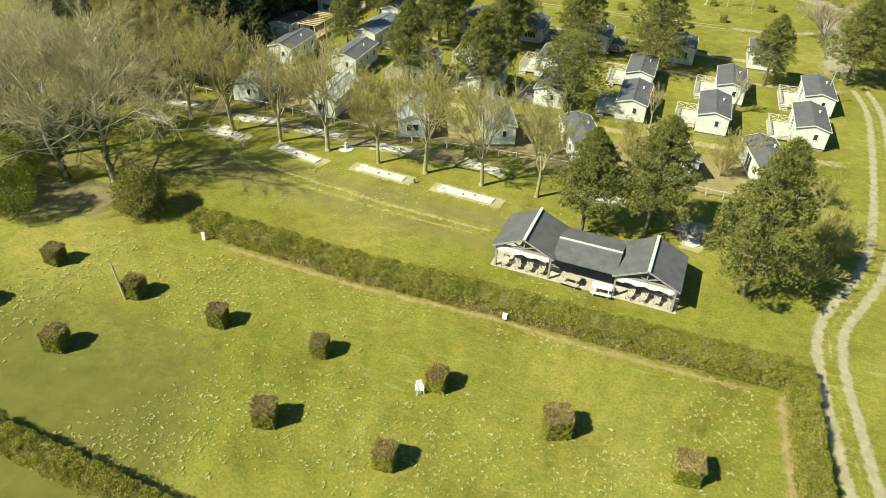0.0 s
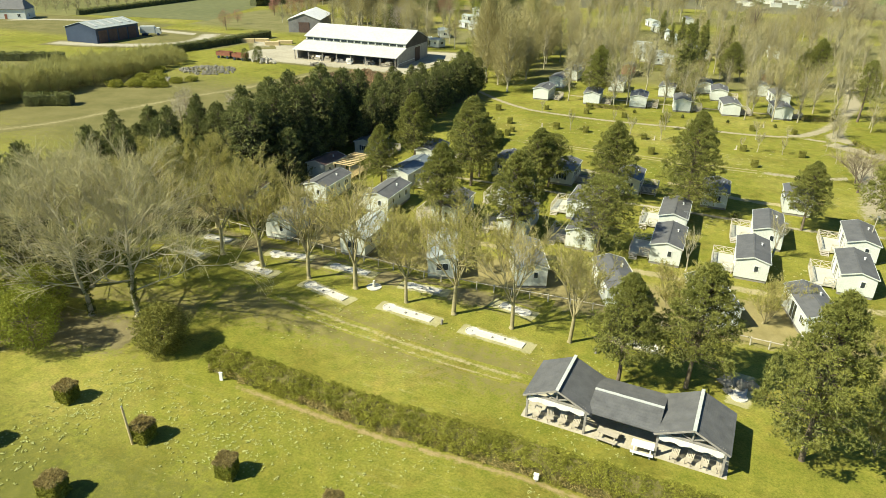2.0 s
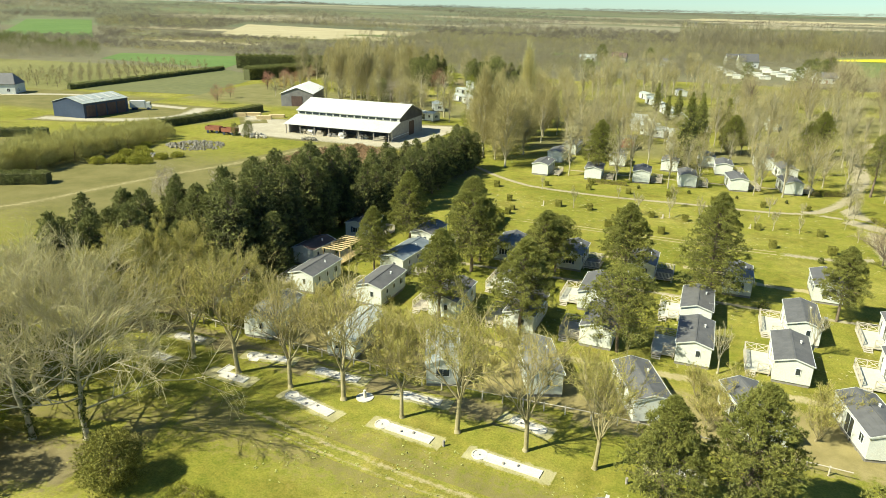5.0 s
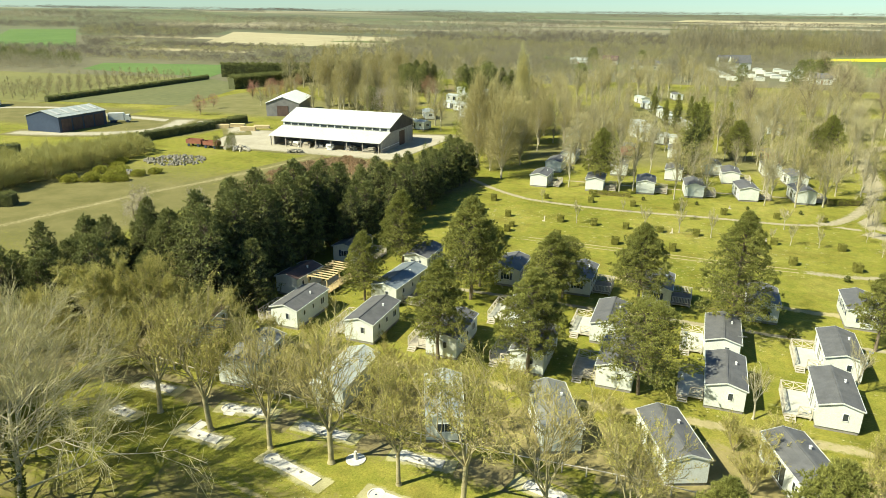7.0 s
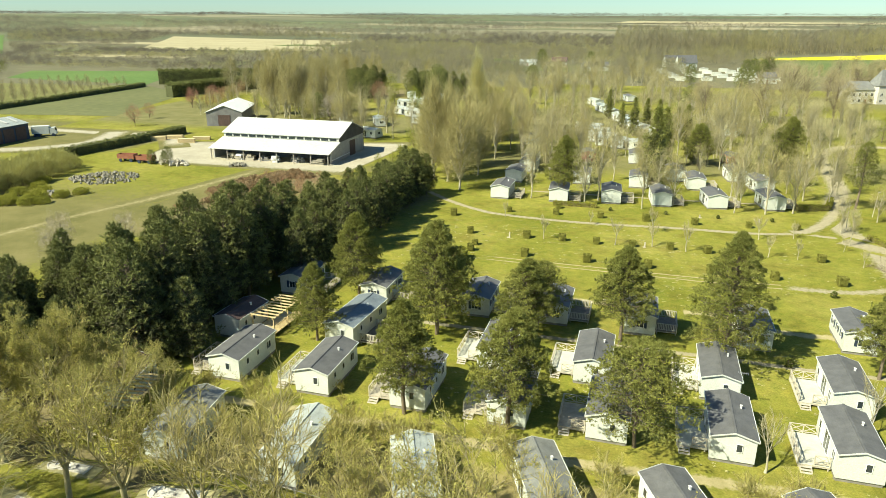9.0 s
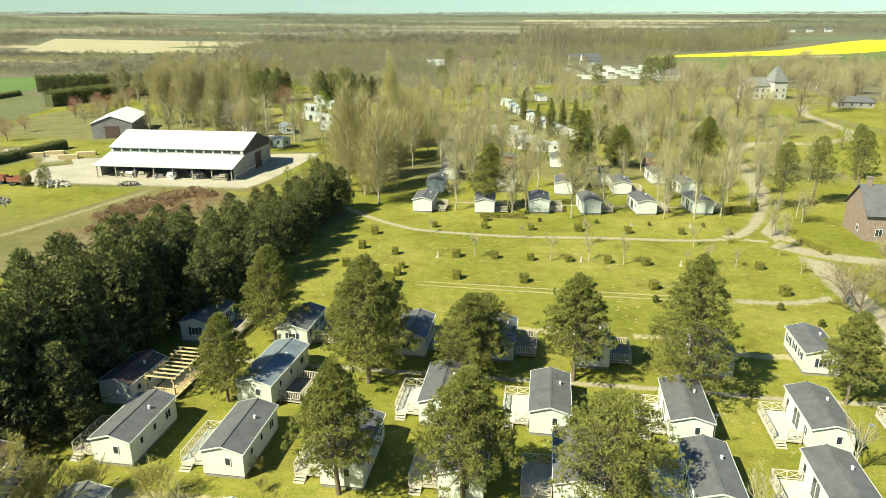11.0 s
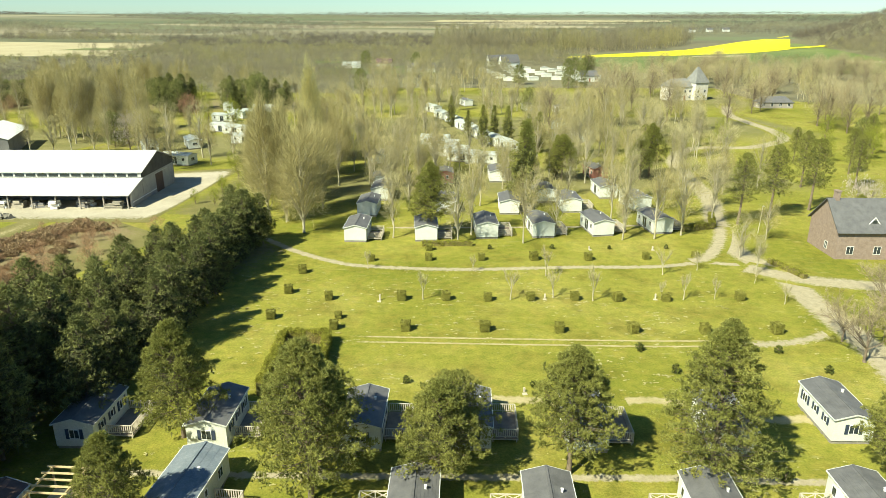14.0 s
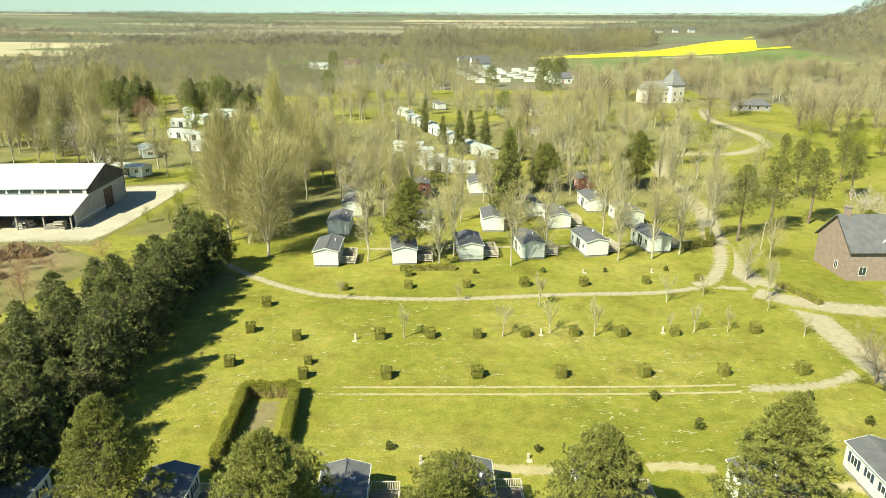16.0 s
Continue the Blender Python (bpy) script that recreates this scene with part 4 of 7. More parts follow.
track("hedge_foot", [(13.4, 43.4), (13.6, 38), (14.0, 28)], 1.5, FOOT, 0.021, "straw-coloured bare strip along the hedge foot", 90, .7)
track("shaded_earth", [(-84, 52), (-62, 49), (-48, 52)], 26, GOLFGRASS, 0.015, "dull rough grass under bare trees", 0, .85)
track("shaded_earth", [(-86, 40), (-70, 42), (-60, 44.5), (-51, 47.5)], 13, LITTER, 0.021, "bare litter under trees at the lawn edge", 0, 1.0)
track("golf_lawn", [(-58, 57.5), (-40, 57.5), (-24, 57), (-6, 56)], 17, GOLFGRASS, 0.005, "dull worn lawn of the mini golf", 90, .72)
track("shaded_earth", [(-72, 70), (-62, 71), (-50, 70), (-38, 69.5), (-26, 69.3), (-14, 69)], 7, LITTER, 0.012, "leaf litter under plane trees")
track("shaded_earth", [(-70, 66), (-74, 90), (-76, 120), (-72, 150), (-62, 178)], 34, LITTER, 0.010, "needle litter under a pine belt")
track("dry_strip", [(-56, 76), (-36, 75.5), (-22, 75.5), (-6, 76), (8, 77), (20, 78)], 15, DRYGRASS, 0.007, "rough dry grass between mobile homes", 90, 1.5)
track("scrub_earth", [(-98, 128), (-99, 146), (-98, 160), (-94, 174), (-88, 183)], 27, EARTH, 0.012, "brown scrubby earth behind the pine belt", 0, .72)
patch("rough_field", -240, 60, -97, 60, -100, 186, -250, 190, ROUGH, 0.006, "rough olive meadow beside the pine belt")
patch("rough_field", -460, 40, -238, 50, -250, 240, -470, 236, ROUGH, 0.009, "rough olive land round a coppice", 24, 3.0)
patch("rough_field", -300, 184, -160, 184, -158, 250, -300, 252, ROUGH, 0.012, "rough olive land round the farm", 24, 1.6)
track("camp_ground", [(-60, 215), (-20, 222), (20, 226), (60, 232)], 60, CAMPGRASS, 0.016, "thin worn grass of the far camp", 60, .85)
track("camp_ground", [(-70, 310), (-40, 305), (30, 315), (100, 330)], 130, CAMPGRASS, 0.010, "thin worn grass of the far camp", 60, .95)
track("camp_ground", [(-75, 395), (0, 400), (120, 400)], 120, CAMPGRASS, 0.013, "thin worn grass of the far camp", 60, .8)
track("wood_floor", [(-230, 290), (-150, 288), (-72, 288)], 108, LITTER, 0.007, "brown litter under trees behind the barn", 60, .8)
track("wood_floor", [(-260, 375), (-150, 375), (-80, 370)], 110, LITTER, 0.011, "brown litter under trees behind the barn", 60, .8)
track("dirt_track", [(-150, 70), (-132.5, 97.1), (-128.3, 106.4), (-125.7, 118.6), (-121.2, 136.7), (-116.5, 150.1), (-112, 170), (-108, 190)], 6.0, FARMTRACK, 0.02, "worn farm track through rough grass", 0, .58)
patch("farm_yard", -148, 184.5, -86, 185.5, -83, 237, -158, 216, YARD, 0.028, "pale dusty farm yard", 24, 4.0)
track("farm_drive", [(-290, 212), (-273, 226), (-250, 232), (-226, 224), (-200, 222), (-185, 222), (-170, 226), (-150, 205)], 9, YARD, 0.037, "pale farm drive")
track("farm_drive", [(-222, 180), (-205, 184), (-190, 192), (-182, 206), (-190, 228)], 12, YARD, 0.044, "pale farm drive")
patch("meadow", -277, 246, -218, 258, -244, 340, -288, 366, MEADOW, 0.05, "pale green meadow")
patch("crop_field", -414, 386, -297, 374, -340, 470, -450, 440, GREENFIELD, 0.08, "dark green young crop")
patch("crop_field", -740, 545, -672, 615, -1150, 1050, -1229, 975, GREENFIELD, 0.3, "bright green young crop")
patch("orchard_ground", -480, 240, -280, 238, -291, 366, -480, 345, YELLOWFIELD, 0.06, "grass under young orchard trees")
patch("stubble_field", -620, 760, -395, 790, -475, 1100, -870, 1160, BEIGE, 0.12, "beige stubble field")
patch("rape_field", 68, 752, 212, 806, 248, 930, 70, 770, RAPE, 0.6, "bright yellow strip of rape field")
patch("rape_field", 212, 806, 345, 868, 592, 1425, 248, 930, RAPE, 0.65, "bright yellow rape field in flower")
patch("far_meadow", 90, 570, 340, 570, 384, 952, 76, 822, CROP, 0.35, "green crop field beyond the park")
patch("bare_strip", 205, 768, 262, 778, 268, 800, 210, 786, BEIGE, 0.8, "pale bare strip in a crop field")
patch("bare_strip", 285, 690, 352, 660, 352, 672, 300, 712, BEIGE, 0.8, "pale bare strip in a crop field")
patch("bare_strip", 318, 900, 378, 850, 380, 866, 330, 918, RAPE, 0.8, "yellow strip of rape along a wood")
patch("small_meadow", -130, 560, -40, 560, -50, 640, -140, 630, CROP, 0.2, "small green meadow among trees")
patch("pale_field", -150, 2500, 650, 2400, 700, 2600, -100, 2750, BEIGE, 1.0, "far pale field")
patch("estuary", -2600, 3900, -700, 4300, -800, 4750, -2800, 4400, WATER, 2.5, "far pale water of an estuary")

# ---------------- hedges and clipped bushes of the near lawn ----------------
hedge("hedge", [(-40.8, 46.2), (-30, 45.5), (-22.7, 45.0), (-10, 45.1), (-0.8, 44.8), (14.0, 44.8)], 2.7, 1.75, "clipped mixed hedge with reddish shoots along the lawn", 3, 84, 0.5)
hedge("hedge", [(14.6, 45.6), (14.8, 36), (15.4, 20)], 2.0, 1.7, "clipped green hedge beside the gravel track", 4, 70, 0.2)
hedge("hedge", [(-44, 19.8), (-36, 19.3), (-29, 18.8), (-20, 18.0)], 1.7, 1.7, "clipped hedge with a dark shadow on the lawn", 5, 70, 0.2)
hedge("hedge", [(-45.5, 121.4), (-45.7, 128), (-46.0, 134.2), (-40.5, 134.2), (-40.1, 128), (-39.9, 124.2)], 0.9, 1.75, "clipped hedge bay open to one side", 6, 60, .5)
hedge("hedge", [(-31, 172.6), (-22, 172.9)], 0.9, 0.9, "low clipped hedge before mobile homes", 8, 22)
hedge("hedge", [(18.0, 182.6), (24.4, 184.6), (26.5, 192)], 1.0, 1.3, "low hedge by the gravel road", 9, 22)
hedge("hedge", [(27.2, 165.5), (29.6, 158)], 1.0, 0.9, "low hedge by the gravel road", 10, 22)
hedge("hedge", [(-171, 182), (-168, 206), (-165.3, 230)], 3.0, 2.6, "tall dark farm hedge", 11, 24, 0, NEEDLE_D, 2)
hedge("hedge", [(-147.5, 111.5), (-143, 114.6), (-139, 116.6)], 3.6, 2.6, "dense dark evergreen thicket in a rough field", 15, 40, 0, NEEDLE_D, 2)
hedge("hedge", [(-208, 145), (-198, 150.5), (-188, 157)], 3.0, 2.4, "dark thicket at the edge of a coppice", 16, 24, 0, NEEDLE_D, 2)
hedge("hedge", [(-279, 243), (-284, 300), (-290, 364)], 2.4, 2.2, "long dark field hedge", 12, 9, 0, NEEDLE_D, 3)
hedge("hedge", [(-292, 380), (-250, 402), (-226, 411)], 6, 8.2, "tall dark evergreen hedge", 13, 30, 0, NEEDLE_D, 4)
hedge("hedge", [(-241, 322), (-234, 352), (-222, 392)], 6, 6.5, "tall dark evergreen hedge", 14, 30, 0, NEEDLE_D, 4)

near_bush = [cube_bush("clipped_bush", 20 + i, HEDGELEAF, HEDGERED, ("cube-clipped bush with twiggy top on the flowery lawn", "cube-clipped reddish bush on the flowery lawn")[i == 0]) for i in range(3)]
stand(near_bush, [(-49.0, 36.6, 1.20), (-39.2, 35.4, 1.20), (-40.5, 28.0, 1.26), (-30.4, 34.8, 1.20), (-21.0, 34.7, 1.14), (-11.2, 34.7, 1.20), (-21.4, 27.3, 1.26), (-12.1, 27.0, 1.20), (-1.9, 33.8, 1.38), (7.0, 33.1, 1.32), (-50.6, 29.6, 1.20)], "", 24)
far_bush = [cube_bush("clipped_bush", 30 + i, OLIVELEAF, OLIVELEAF, "cube-clipped dark green bush on the mown lawn", 1.25, 1.3, "lawn bushes", 130) for i in range(2)]
stand(far_bush, [(-20.8, 138.2, 1), (-11.2, 138.1, 1), (-1.7, 138.2, 1.05), (7.5, 138.3, 1), (16.8, 138.6, 1.1), (-31.1, 138.1, 1), (-40.5, 138.2, .95),
                 (-32.5, 148.1, 1), (-26.1, 148.3, 1), (-20.1, 148.2, .9), (-13.9, 148.5, .85), (-7.6, 148.7, .95), (-1.5, 148.6, 1), (5.4, 148.7, .9), (16.2, 149.4, .95),
                 (-49.2, 158.6, 1), (-49.4, 150.2, 1), (-43.0, 147.9, .95), (-49.6, 141.2, .95), (-40.5, 141.5, .7), (-29.6, 170.3, .9)], "", 16)
stand(far_bush, [(-20.6, 165.4, .9), (-11.8, 165.8, 1.05), (-2.7, 165.9, 1.0), (7.1, 166.7, .9), (15.7, 167.8, .8), (-29.4, 165.1, .9), (-38.9, 164.5, .8)], "", 16)

# ---------------- trees ----------------
pines = [pine_master("pine_tree", 12, 4.3, .28, 41, NEEDLE, "bushy dark green pine with a conical crown"),
         pine_master("pine_tree", 12, 4.5, .26, 42, NEEDLE, "bushy dark green pine with a ragged crown", lean=.5),
         pine_master("pine_tree", 12, 4.6, .17, 43, NEEDLE, "dense pine branched down to the lawn")]
stand(pines, [(-4.7, 59.2, .95), (1.3, 61.2, 1.05), (47.5, 178, .7), (-34.3, 86.8, 1.02), (-23.8, 87.2, 1.05), (-50.7, 113.6, 1.02), (-14.2, 109.0, 1.04), 
              (-25.8, 106.6, .89), (-36.5, 105.2, 1.22), (13.8, 108.4, .86), (25.5, 113.6, 1.05), (32, 115, 1.1),               (23.8, 230.2, 1.1), (20.5, 226, .9), (-50.1, 99.2, .83), (-29.6, 177.8, 1.15), (0.9, 224.7, .95), (47, 176, .7)])
slim = [pine_master("pine_tree", 14, 3.5, .34, 48, NEEDLE, "tall pine with a clear stem near the brick house", 170, 12, 8, .2, .5)]
stand(slim, [(30.2, 187.4, 1.0), (38.6, 192.7, 1.04), (49.3, 198.5, 1.07), (69.5, 218.3, .9), (76.5, 234.5, .84), (68.6, 248.6, .7), (57, 219, .95), (102.3, 272, .75), (25.3, 243, .8)])
place(pines[2], 10.8, 54.8, None, 1.06, 1.27)
great = pine_master("pine_tree", 16.8, 6.0, .12, 47, NEEDLE, "very large bushy pine beside mobile homes", 520, 18, 9)
stand([great], [(-2.4, 107.4, .94)])
sparse = pine_master("pine_tree", 10.5, 5.0, .26, 44, NEEDLE, "grey-green pine with a broad thinner crown", 280, 14, 9, 0, .42)
stand([sparse], [(-11.9, 87.6, 1.0), (-36.8, 110.2, .95), (-24.6, 110.5, .85)])
spruce = [pine_master("spruce_tree", 15, 3.6, .04, 45, NEEDLE, "tall dark spruce among mobile homes", 120, 8, 6, 0, .8, (.5, .06))]
stand(spruce, [(-8.3, 219.4, 1.05), (-1, 262, .8), (-3.5, 268, .7), (-13.5, 283, .75), (-9.5, 275, .8), (-17.5, 271, .85), (-22, 288, .6), (-28, 312, .75), (-0.1, 229, .7), (-10.8, 200, 1.2)])

belt = [pine_master("pine_tree", 12.5, 4.0, .10, 51 + i, NEEDLE_D, "tall dark pine in a dense shelter belt", 148, 8, 7, 0, .62, (.40, .05)) for i in range(4)]
spots = []
rb = random.Random(5)
for j in range(22):
    y = 76 + j * 4.6
    f = (y - 84) / 94
    left = -85 + (y - 84) * .2 if y < 134 else -75 + (y - 134) * .36
    right = (-63.5 if f > .02 else -74) + 3 * math.sin(max(0, f) * 3.0) + (5 * max(0, f - .75) / .25 if f > .75 else 0)
    if f > .9:
        left = -64
    k = max(2, int((right - left) / 4.6))
    for i in range(k + 1):
        x = left + (right - left) * i / k + rb.uniform(-1, 1)
        if not (92 < y < 113 and x > -67):
            spots.append((x, y + rb.uniform(-1.2, 1.2), rb.uniform(.70, 1.0) * (1 if y < 110 else .92)))
spots += [(-66.8, 94, 1.2), (-66.2, 100, 1.15), (-66.5, 106, 1.2), (-66, 109.6, 1.1), (-67, 116, 1.15), (-66, 120.6, 1.1), (-69.5, 90, 1.25), (-70, 98, 1.25), (-70.5, 104, 1.25), (-69, 112, 1.25), (-66.5, 87.5, 1.15), (-74.4, 48.5, 1.2), (-73, 53.5, 1.1), (-79, 51, 1.25), (-78, 58, 1.1), (-84, 49, 1.2), (-73.5, 43.5, 1.05), (-82, 56, 1.1)]
spots += [(rb.uniform(-91, -75), 71 + 1.45 * i, rb.uniform(.78, 1.0)) for i in range(20)]
stand(belt, spots)

plane = [bare_master("plane_tree", 12.5, .24, 6, .72, .45, 61 + i, MOSSBARK, PLANETWIG, ("leafless plane tree with upright pale shoots", "budding plane tree with upright shoots", "yellowish budding plane tree with fine shoots")[i], 5, .013, (0, 1, 1)[i], "plane trees", .58, shoot=.8) for i in range(3)]
stand(plane, [(-42.5, 65.3, 1.15), (-56.1, 66.3, 1.15), (-29.4, 64.9, 1.02), (-36.2, 65.4, 1.22), (-49.4, 65.6, 1.2), (-23.5, 64.7, 1.2), (-16.8, 64.5, 1.12), (-10.5, 64.4, 1.05)])
big = [bare_master("bare_tree", 16.5, .16, 17, .75, .30, 71 + i, PALEBARK, PALETWIG, "tall leafless grey tree with a wide twiggy crown", 7, .0115, 0, "tall bare trees", .85, 3, True, True, 1.05) for i in range(2)]
stand(big, [(-58.9, 48.2, 1), (-54.3, 50.1, 1.03), (-68, 55, .85), (-64, 53, .9)])
bud = [bare_master("budding_tree", 12, .12, 10, .7, .5, 75 + i, MOSSBARK, PLANETWIG, "yellow-green budding tree in a thicket", 6, .015, 2, "budding trees", .7, 3, True) for i in range(2)]
stand(bud, [(-62.5, 73, 1), (-66, 69, 1.05), (-70, 72, .85), (-58.5, 77, .7), (-72, 65, .8), (-66.5, 76.5, .75), (-76, 70, .6)])
yellow = [leafy_master("young_leafy_tree", 7, 3.2, 81, LEAF, "small tree in fresh yellow-green leaf", "leafy trees", 70, 130, .13, .15, blade=.06)]
stand(yellow, [(-58.5, 41.0, .95), (-64, 40, 1.0), (-62.5, 45.5, .9), (-68, 44, 1.1)])
stand([leafy_master("round_bush", 4.6, 2.7, 82, OLIVELEAF, "large rounded evergreen bush on the lawn edge", "round bushes", 110, 170, .11, .05, blade=.05)], [(-47.2, 46.4, 1.0)])
scrub = [bare_master("bare_shrub", 5, .05, 8, .6, .6, 78 + i, MOSSBARK, PLANETWIG, "yellowish leafless shrub between mobile homes", 6, .016, 1, "bare shrubs", .6, 2) for i in range(2)]
stand(scrub, [(-48.5, 77, .9), (-46.6, 80.5, .8), (-35.5, 76, 1.0), (-34.5, 80, .9), (-33.5, 73.5, .8), (-23.5, 76, .7), (-12.8, 76.5, .9), (-13.6, 80.5, .8), (-1.5, 74.6, 1.0), (-0.2, 78, .9), (8.2, 77, 1.0), (9.0, 81, .9), (16.6, 78, .9), (17.5, 62, 1.1), (16.5, 58, .9), (18.6, 66, 1.1), (-57.5, 74.5, .8), (19, 74, .9), (-54.5, 83, .9), (-57, 80.5, 1.0), (-49, 83.4, .9), (-45.5, 75.4, 1.0), (-38, 81, .9), (-37, 77, 1.1), (-32, 79.5, 1.0), (-30.5, 82, .8), (-22, 80, 1.0), (-24.5, 83, .8), (-20.2, 77.5, .9), (-12, 73.4, .9), (-2.6, 80.6, .9), (1.2, 82, .8), (12, 80.6, .9), (-47.4, 72.4, .7), (-40.8, 86, .35), (-42.0, 88.5, .35), (22.5, 52, .4), (23.5, 47, .45), (24, 43, .4)])
patch("dull_lawn", -110, -6, -12, -2, -30, 44, -110, 46, DULLAWN, .004, "duller green lawn near bare trees", 24, .95)
track("scrub_ground", [(-80, 190), (-77, 215), (-75, 242)], 20, ROUGH, .020, "rough scrubby ground beside poplars", 0, .9)
patch("thin_grass", -126, 240, -62, 240, -58, 305, -130, 300, CAMPGRASS, .023, "thin dull grass behind the barn", 24, 1.5)
patch("thin_grass", -218, 228, -150, 232, -128, 302, -232, 330, CAMPGRASS, .020, "thin dull grass behind the small barn", 24, 1.5)
track("track_junction", [(8, 135.2), (14, 135.2), (18, 136), (21.8, 137.6), (25, 140.4), (28, 145)], 3.4, GRAVEL, .028, "gravel bend where the lower track joins the road", 0, .8)
track("bay_earth", [(-43.2, 123), (-43.1, 128), (-43.2, 133.4)], 4.6, LITTER, .014, "bare earth inside the hedge bay")
settle()


# ---------------- mobile homes ----------------
def lay(master, spots):
    return settled_copy(master, [pose(x, y, 0, 0, 0, rz) for x, y, rz in spots])


tiled = mobile_home("white mobile home with a dark grey tiled roof", SLATE)
lay(tiled, [(-3.5, 87.4, 0), (6.75, 87.5, 0), (-14.5, 87.4, 0), (-24.0, 87.3, 0), (-3.7, 98.2, 0), (8.75, 98.6, 0), (-16.8, 97.8, 0), (-27.6, 97.9, 0), (-34.2, 87.4, 0), (-55.4, 87.4, 0), (-44.8, 87.3, 0), (18.4, 88.3, 0), (20.2, 99.4, 0)])
cross = terrace("pale wooden terrace with crossed rails on a mobile home", -2.7, 5.2, .45, "cross", PALEDECK, RAILWOOD, "front")
lay(cross, [(-5.45, 88.6, 0), (4.8, 88.7, 0), (-5.65, 99.6, 0), (6.8, 100, 0), (-18.75, 99.2, 0), (-29.55, 99.3, 0), (-46.75, 88.4, 0), (16.45, 89.5, 0), (18.25, 100.8, 0)])
grey = terrace("grey wooden terrace with crossed rails on a mobile home", -2.7, 4.6, .45, "cross", DECKWOOD, RAILWOOD, "front")
lay(grey, [(-16.45, 88.4, 0), (-25.95, 88.4, 0), (-57.35, 88.3, 0), (-36.15, 88.4, 0)])
shut = mobile_home("cream mobile home with dark shutters and roof", SLATE, CREAM, 3.8, 6.7, "tile", "pair", "+x", True)
lay(shut, [(-47.6, 111.6, 0), (-60.0, 111.4, 0), (-33.2, 111.7, 0), (-22.9, 112.1, 0), (-12.0, 112.1, 0), (1.4, 111.9, 0)])
dark = terrace("brown wooden terrace with upright balusters on a mobile home", 2.6, 4.6, .45, "upright", DARKDECK, RAILWOOD, "front", "none")
lay(dark, [(-45.65, 113.4, 0), (-58.05, 113.2, 0), (-31.25, 113.4, 0), (-20.95, 113.6, 0), (-10.05, 113.4, 0), (-44.75, 99.8, -4), (-41.05, 175.4, 0), (-28.2, 176.2, 4), (-17.1, 178.2, 4), (-6.8, 179.1, 6), (4.3, 180.6, 10), (15.6, 182.6, 10), (-12, 194.4, 0), (1.1, 196.3, 4)])
lay(mobile_home("white mobile home with three shuttered windows", SLATE, WHITE, 3.8, 7.0, "tile", "pair", "-x", True), [(13.3, 114.2, 0)])
lay(mobile_home("long mobile home with a shiny blue-grey roof", BLUEROOF, CREAM, 3.9, 9.4, "sheet", "slit"), [(-46.9, 98.7, -4)])
# Brown roof, its colour darkened to take in the shade of the pines.
lay(mobile_home("mobile home with a brown roof toned dark for pine shade", DARKBROWN, WHITE, 3.6, 6.2, "sheet", "none"), [(-61.0, 96.6, -3), (-63, 79, 12)])
lay(mobile_home("old mobile home with a weathered grey roof", GREYROOF, CREAM, 3.7, 8, "sheet", "slit"), [(-52.3, 73.2, 6), (-17.4, 74.2, 23.5)])
lay(mobile_home("old mobile home with a pale sheet roof", PALEROOF, CREAM, 3.5, 8.2, "sheet", "wide"), [(-40.8, 72.9, 1), (-27.9, 71.9, 22)])
lay(mobile_home("mobile home with a dark flat-tiled roof", SLATE, WHITE, 3.7, 7.8, "sheet", "none"), [(-6.6, 73.6, 23.5), (3.9, 73.6, 21), (13.8, 75.6, 14)])
camp = mobile_home("white mobile home with a dark roof in the far camp", SLATE, WHITE, 4.0, 7.4, "tile", "none", "+x", False, "far mobile homes")
lay(camp, [(-43.1, 174.2, 0), (-43.2, 190.9, 0), (-30.3, 175.0, 4), (-19.2, 176.9, 4), (-8.8, 177.7, 6), (2.4, 178.9, 10), (13.8, 180.8, 10), (-14.1, 193.2, 0), (-1.0, 194.9, 4), (8.9, 206.8, 6), (14, 197, 12), (-27.2, 193.5, 3),
           (-15.1, 222, 2), (-42, 203.6, 0), (-43.3, 214, 0), (-48, 243, 0), (-5.2, 203, 6), (10, 305, -20), (14, 292, -20), (14, 279, -20), (5, 355, 10), (20, 350, 30), (-21, 373, 20)])
lay(mobile_home("long low pale mobile home in the far camp", PALEROOF, WHITE, 4.0, 9.0, "sheet", "wide", "+x", False, "far mobile homes"),
    [(-28, 274, 80), (-25, 265, 80), (-22, 255, 80), (-19, 248, 80), (-14, 245, 80), (-34.4, 350, 28), (-30, 330, 24), (-25.6, 316, 22), (-21.8, 302, 20), (-18.3, 290, 20), (-15.2, 280, 20), (-11.5, 270, 18), (-8.4, 262, 18),
     (-98, 241, 74), (-106, 264, 30), (-112.3, 322, 75), (-104.5, 297, 70), (-98, 293, 80), (-89, 275, 84), (-104.5, 336, 85), (-110.5, 331, 60), (-125, 353, 20), (-104, 350, 85), (-116, 256, 30)])
lay(mobile_home("red mobile home with a dark roof", SLATE, REDWALL, 4.0, 6.5, "tile", "slit", "+x", False, "far mobile homes"), [(10.8, 226, 14), (-28, 220, 4)])
park = thing("caravan_park", "rows of white mobile homes beyond the trees", "caravan park")
for i in range(5):
    for j in range(5):
        g = Geo().box(0, 0, 0, 6.5, 3.2, 2.2)
        g.profile([(-.2, 2.2), (6.7, 2.2), (3.25, 2.6)], -.2, 3.4)
        ob = part("white_home", g, CREAM, park)
        ob.matrix_basis = pose(2 + 15 * j - 3 * i + R.uniform(-2, 2), 505 + 20 * i + 5 * j + R.uniform(-3, 3), 0, 0, 0, R.uniform(-12, 12))


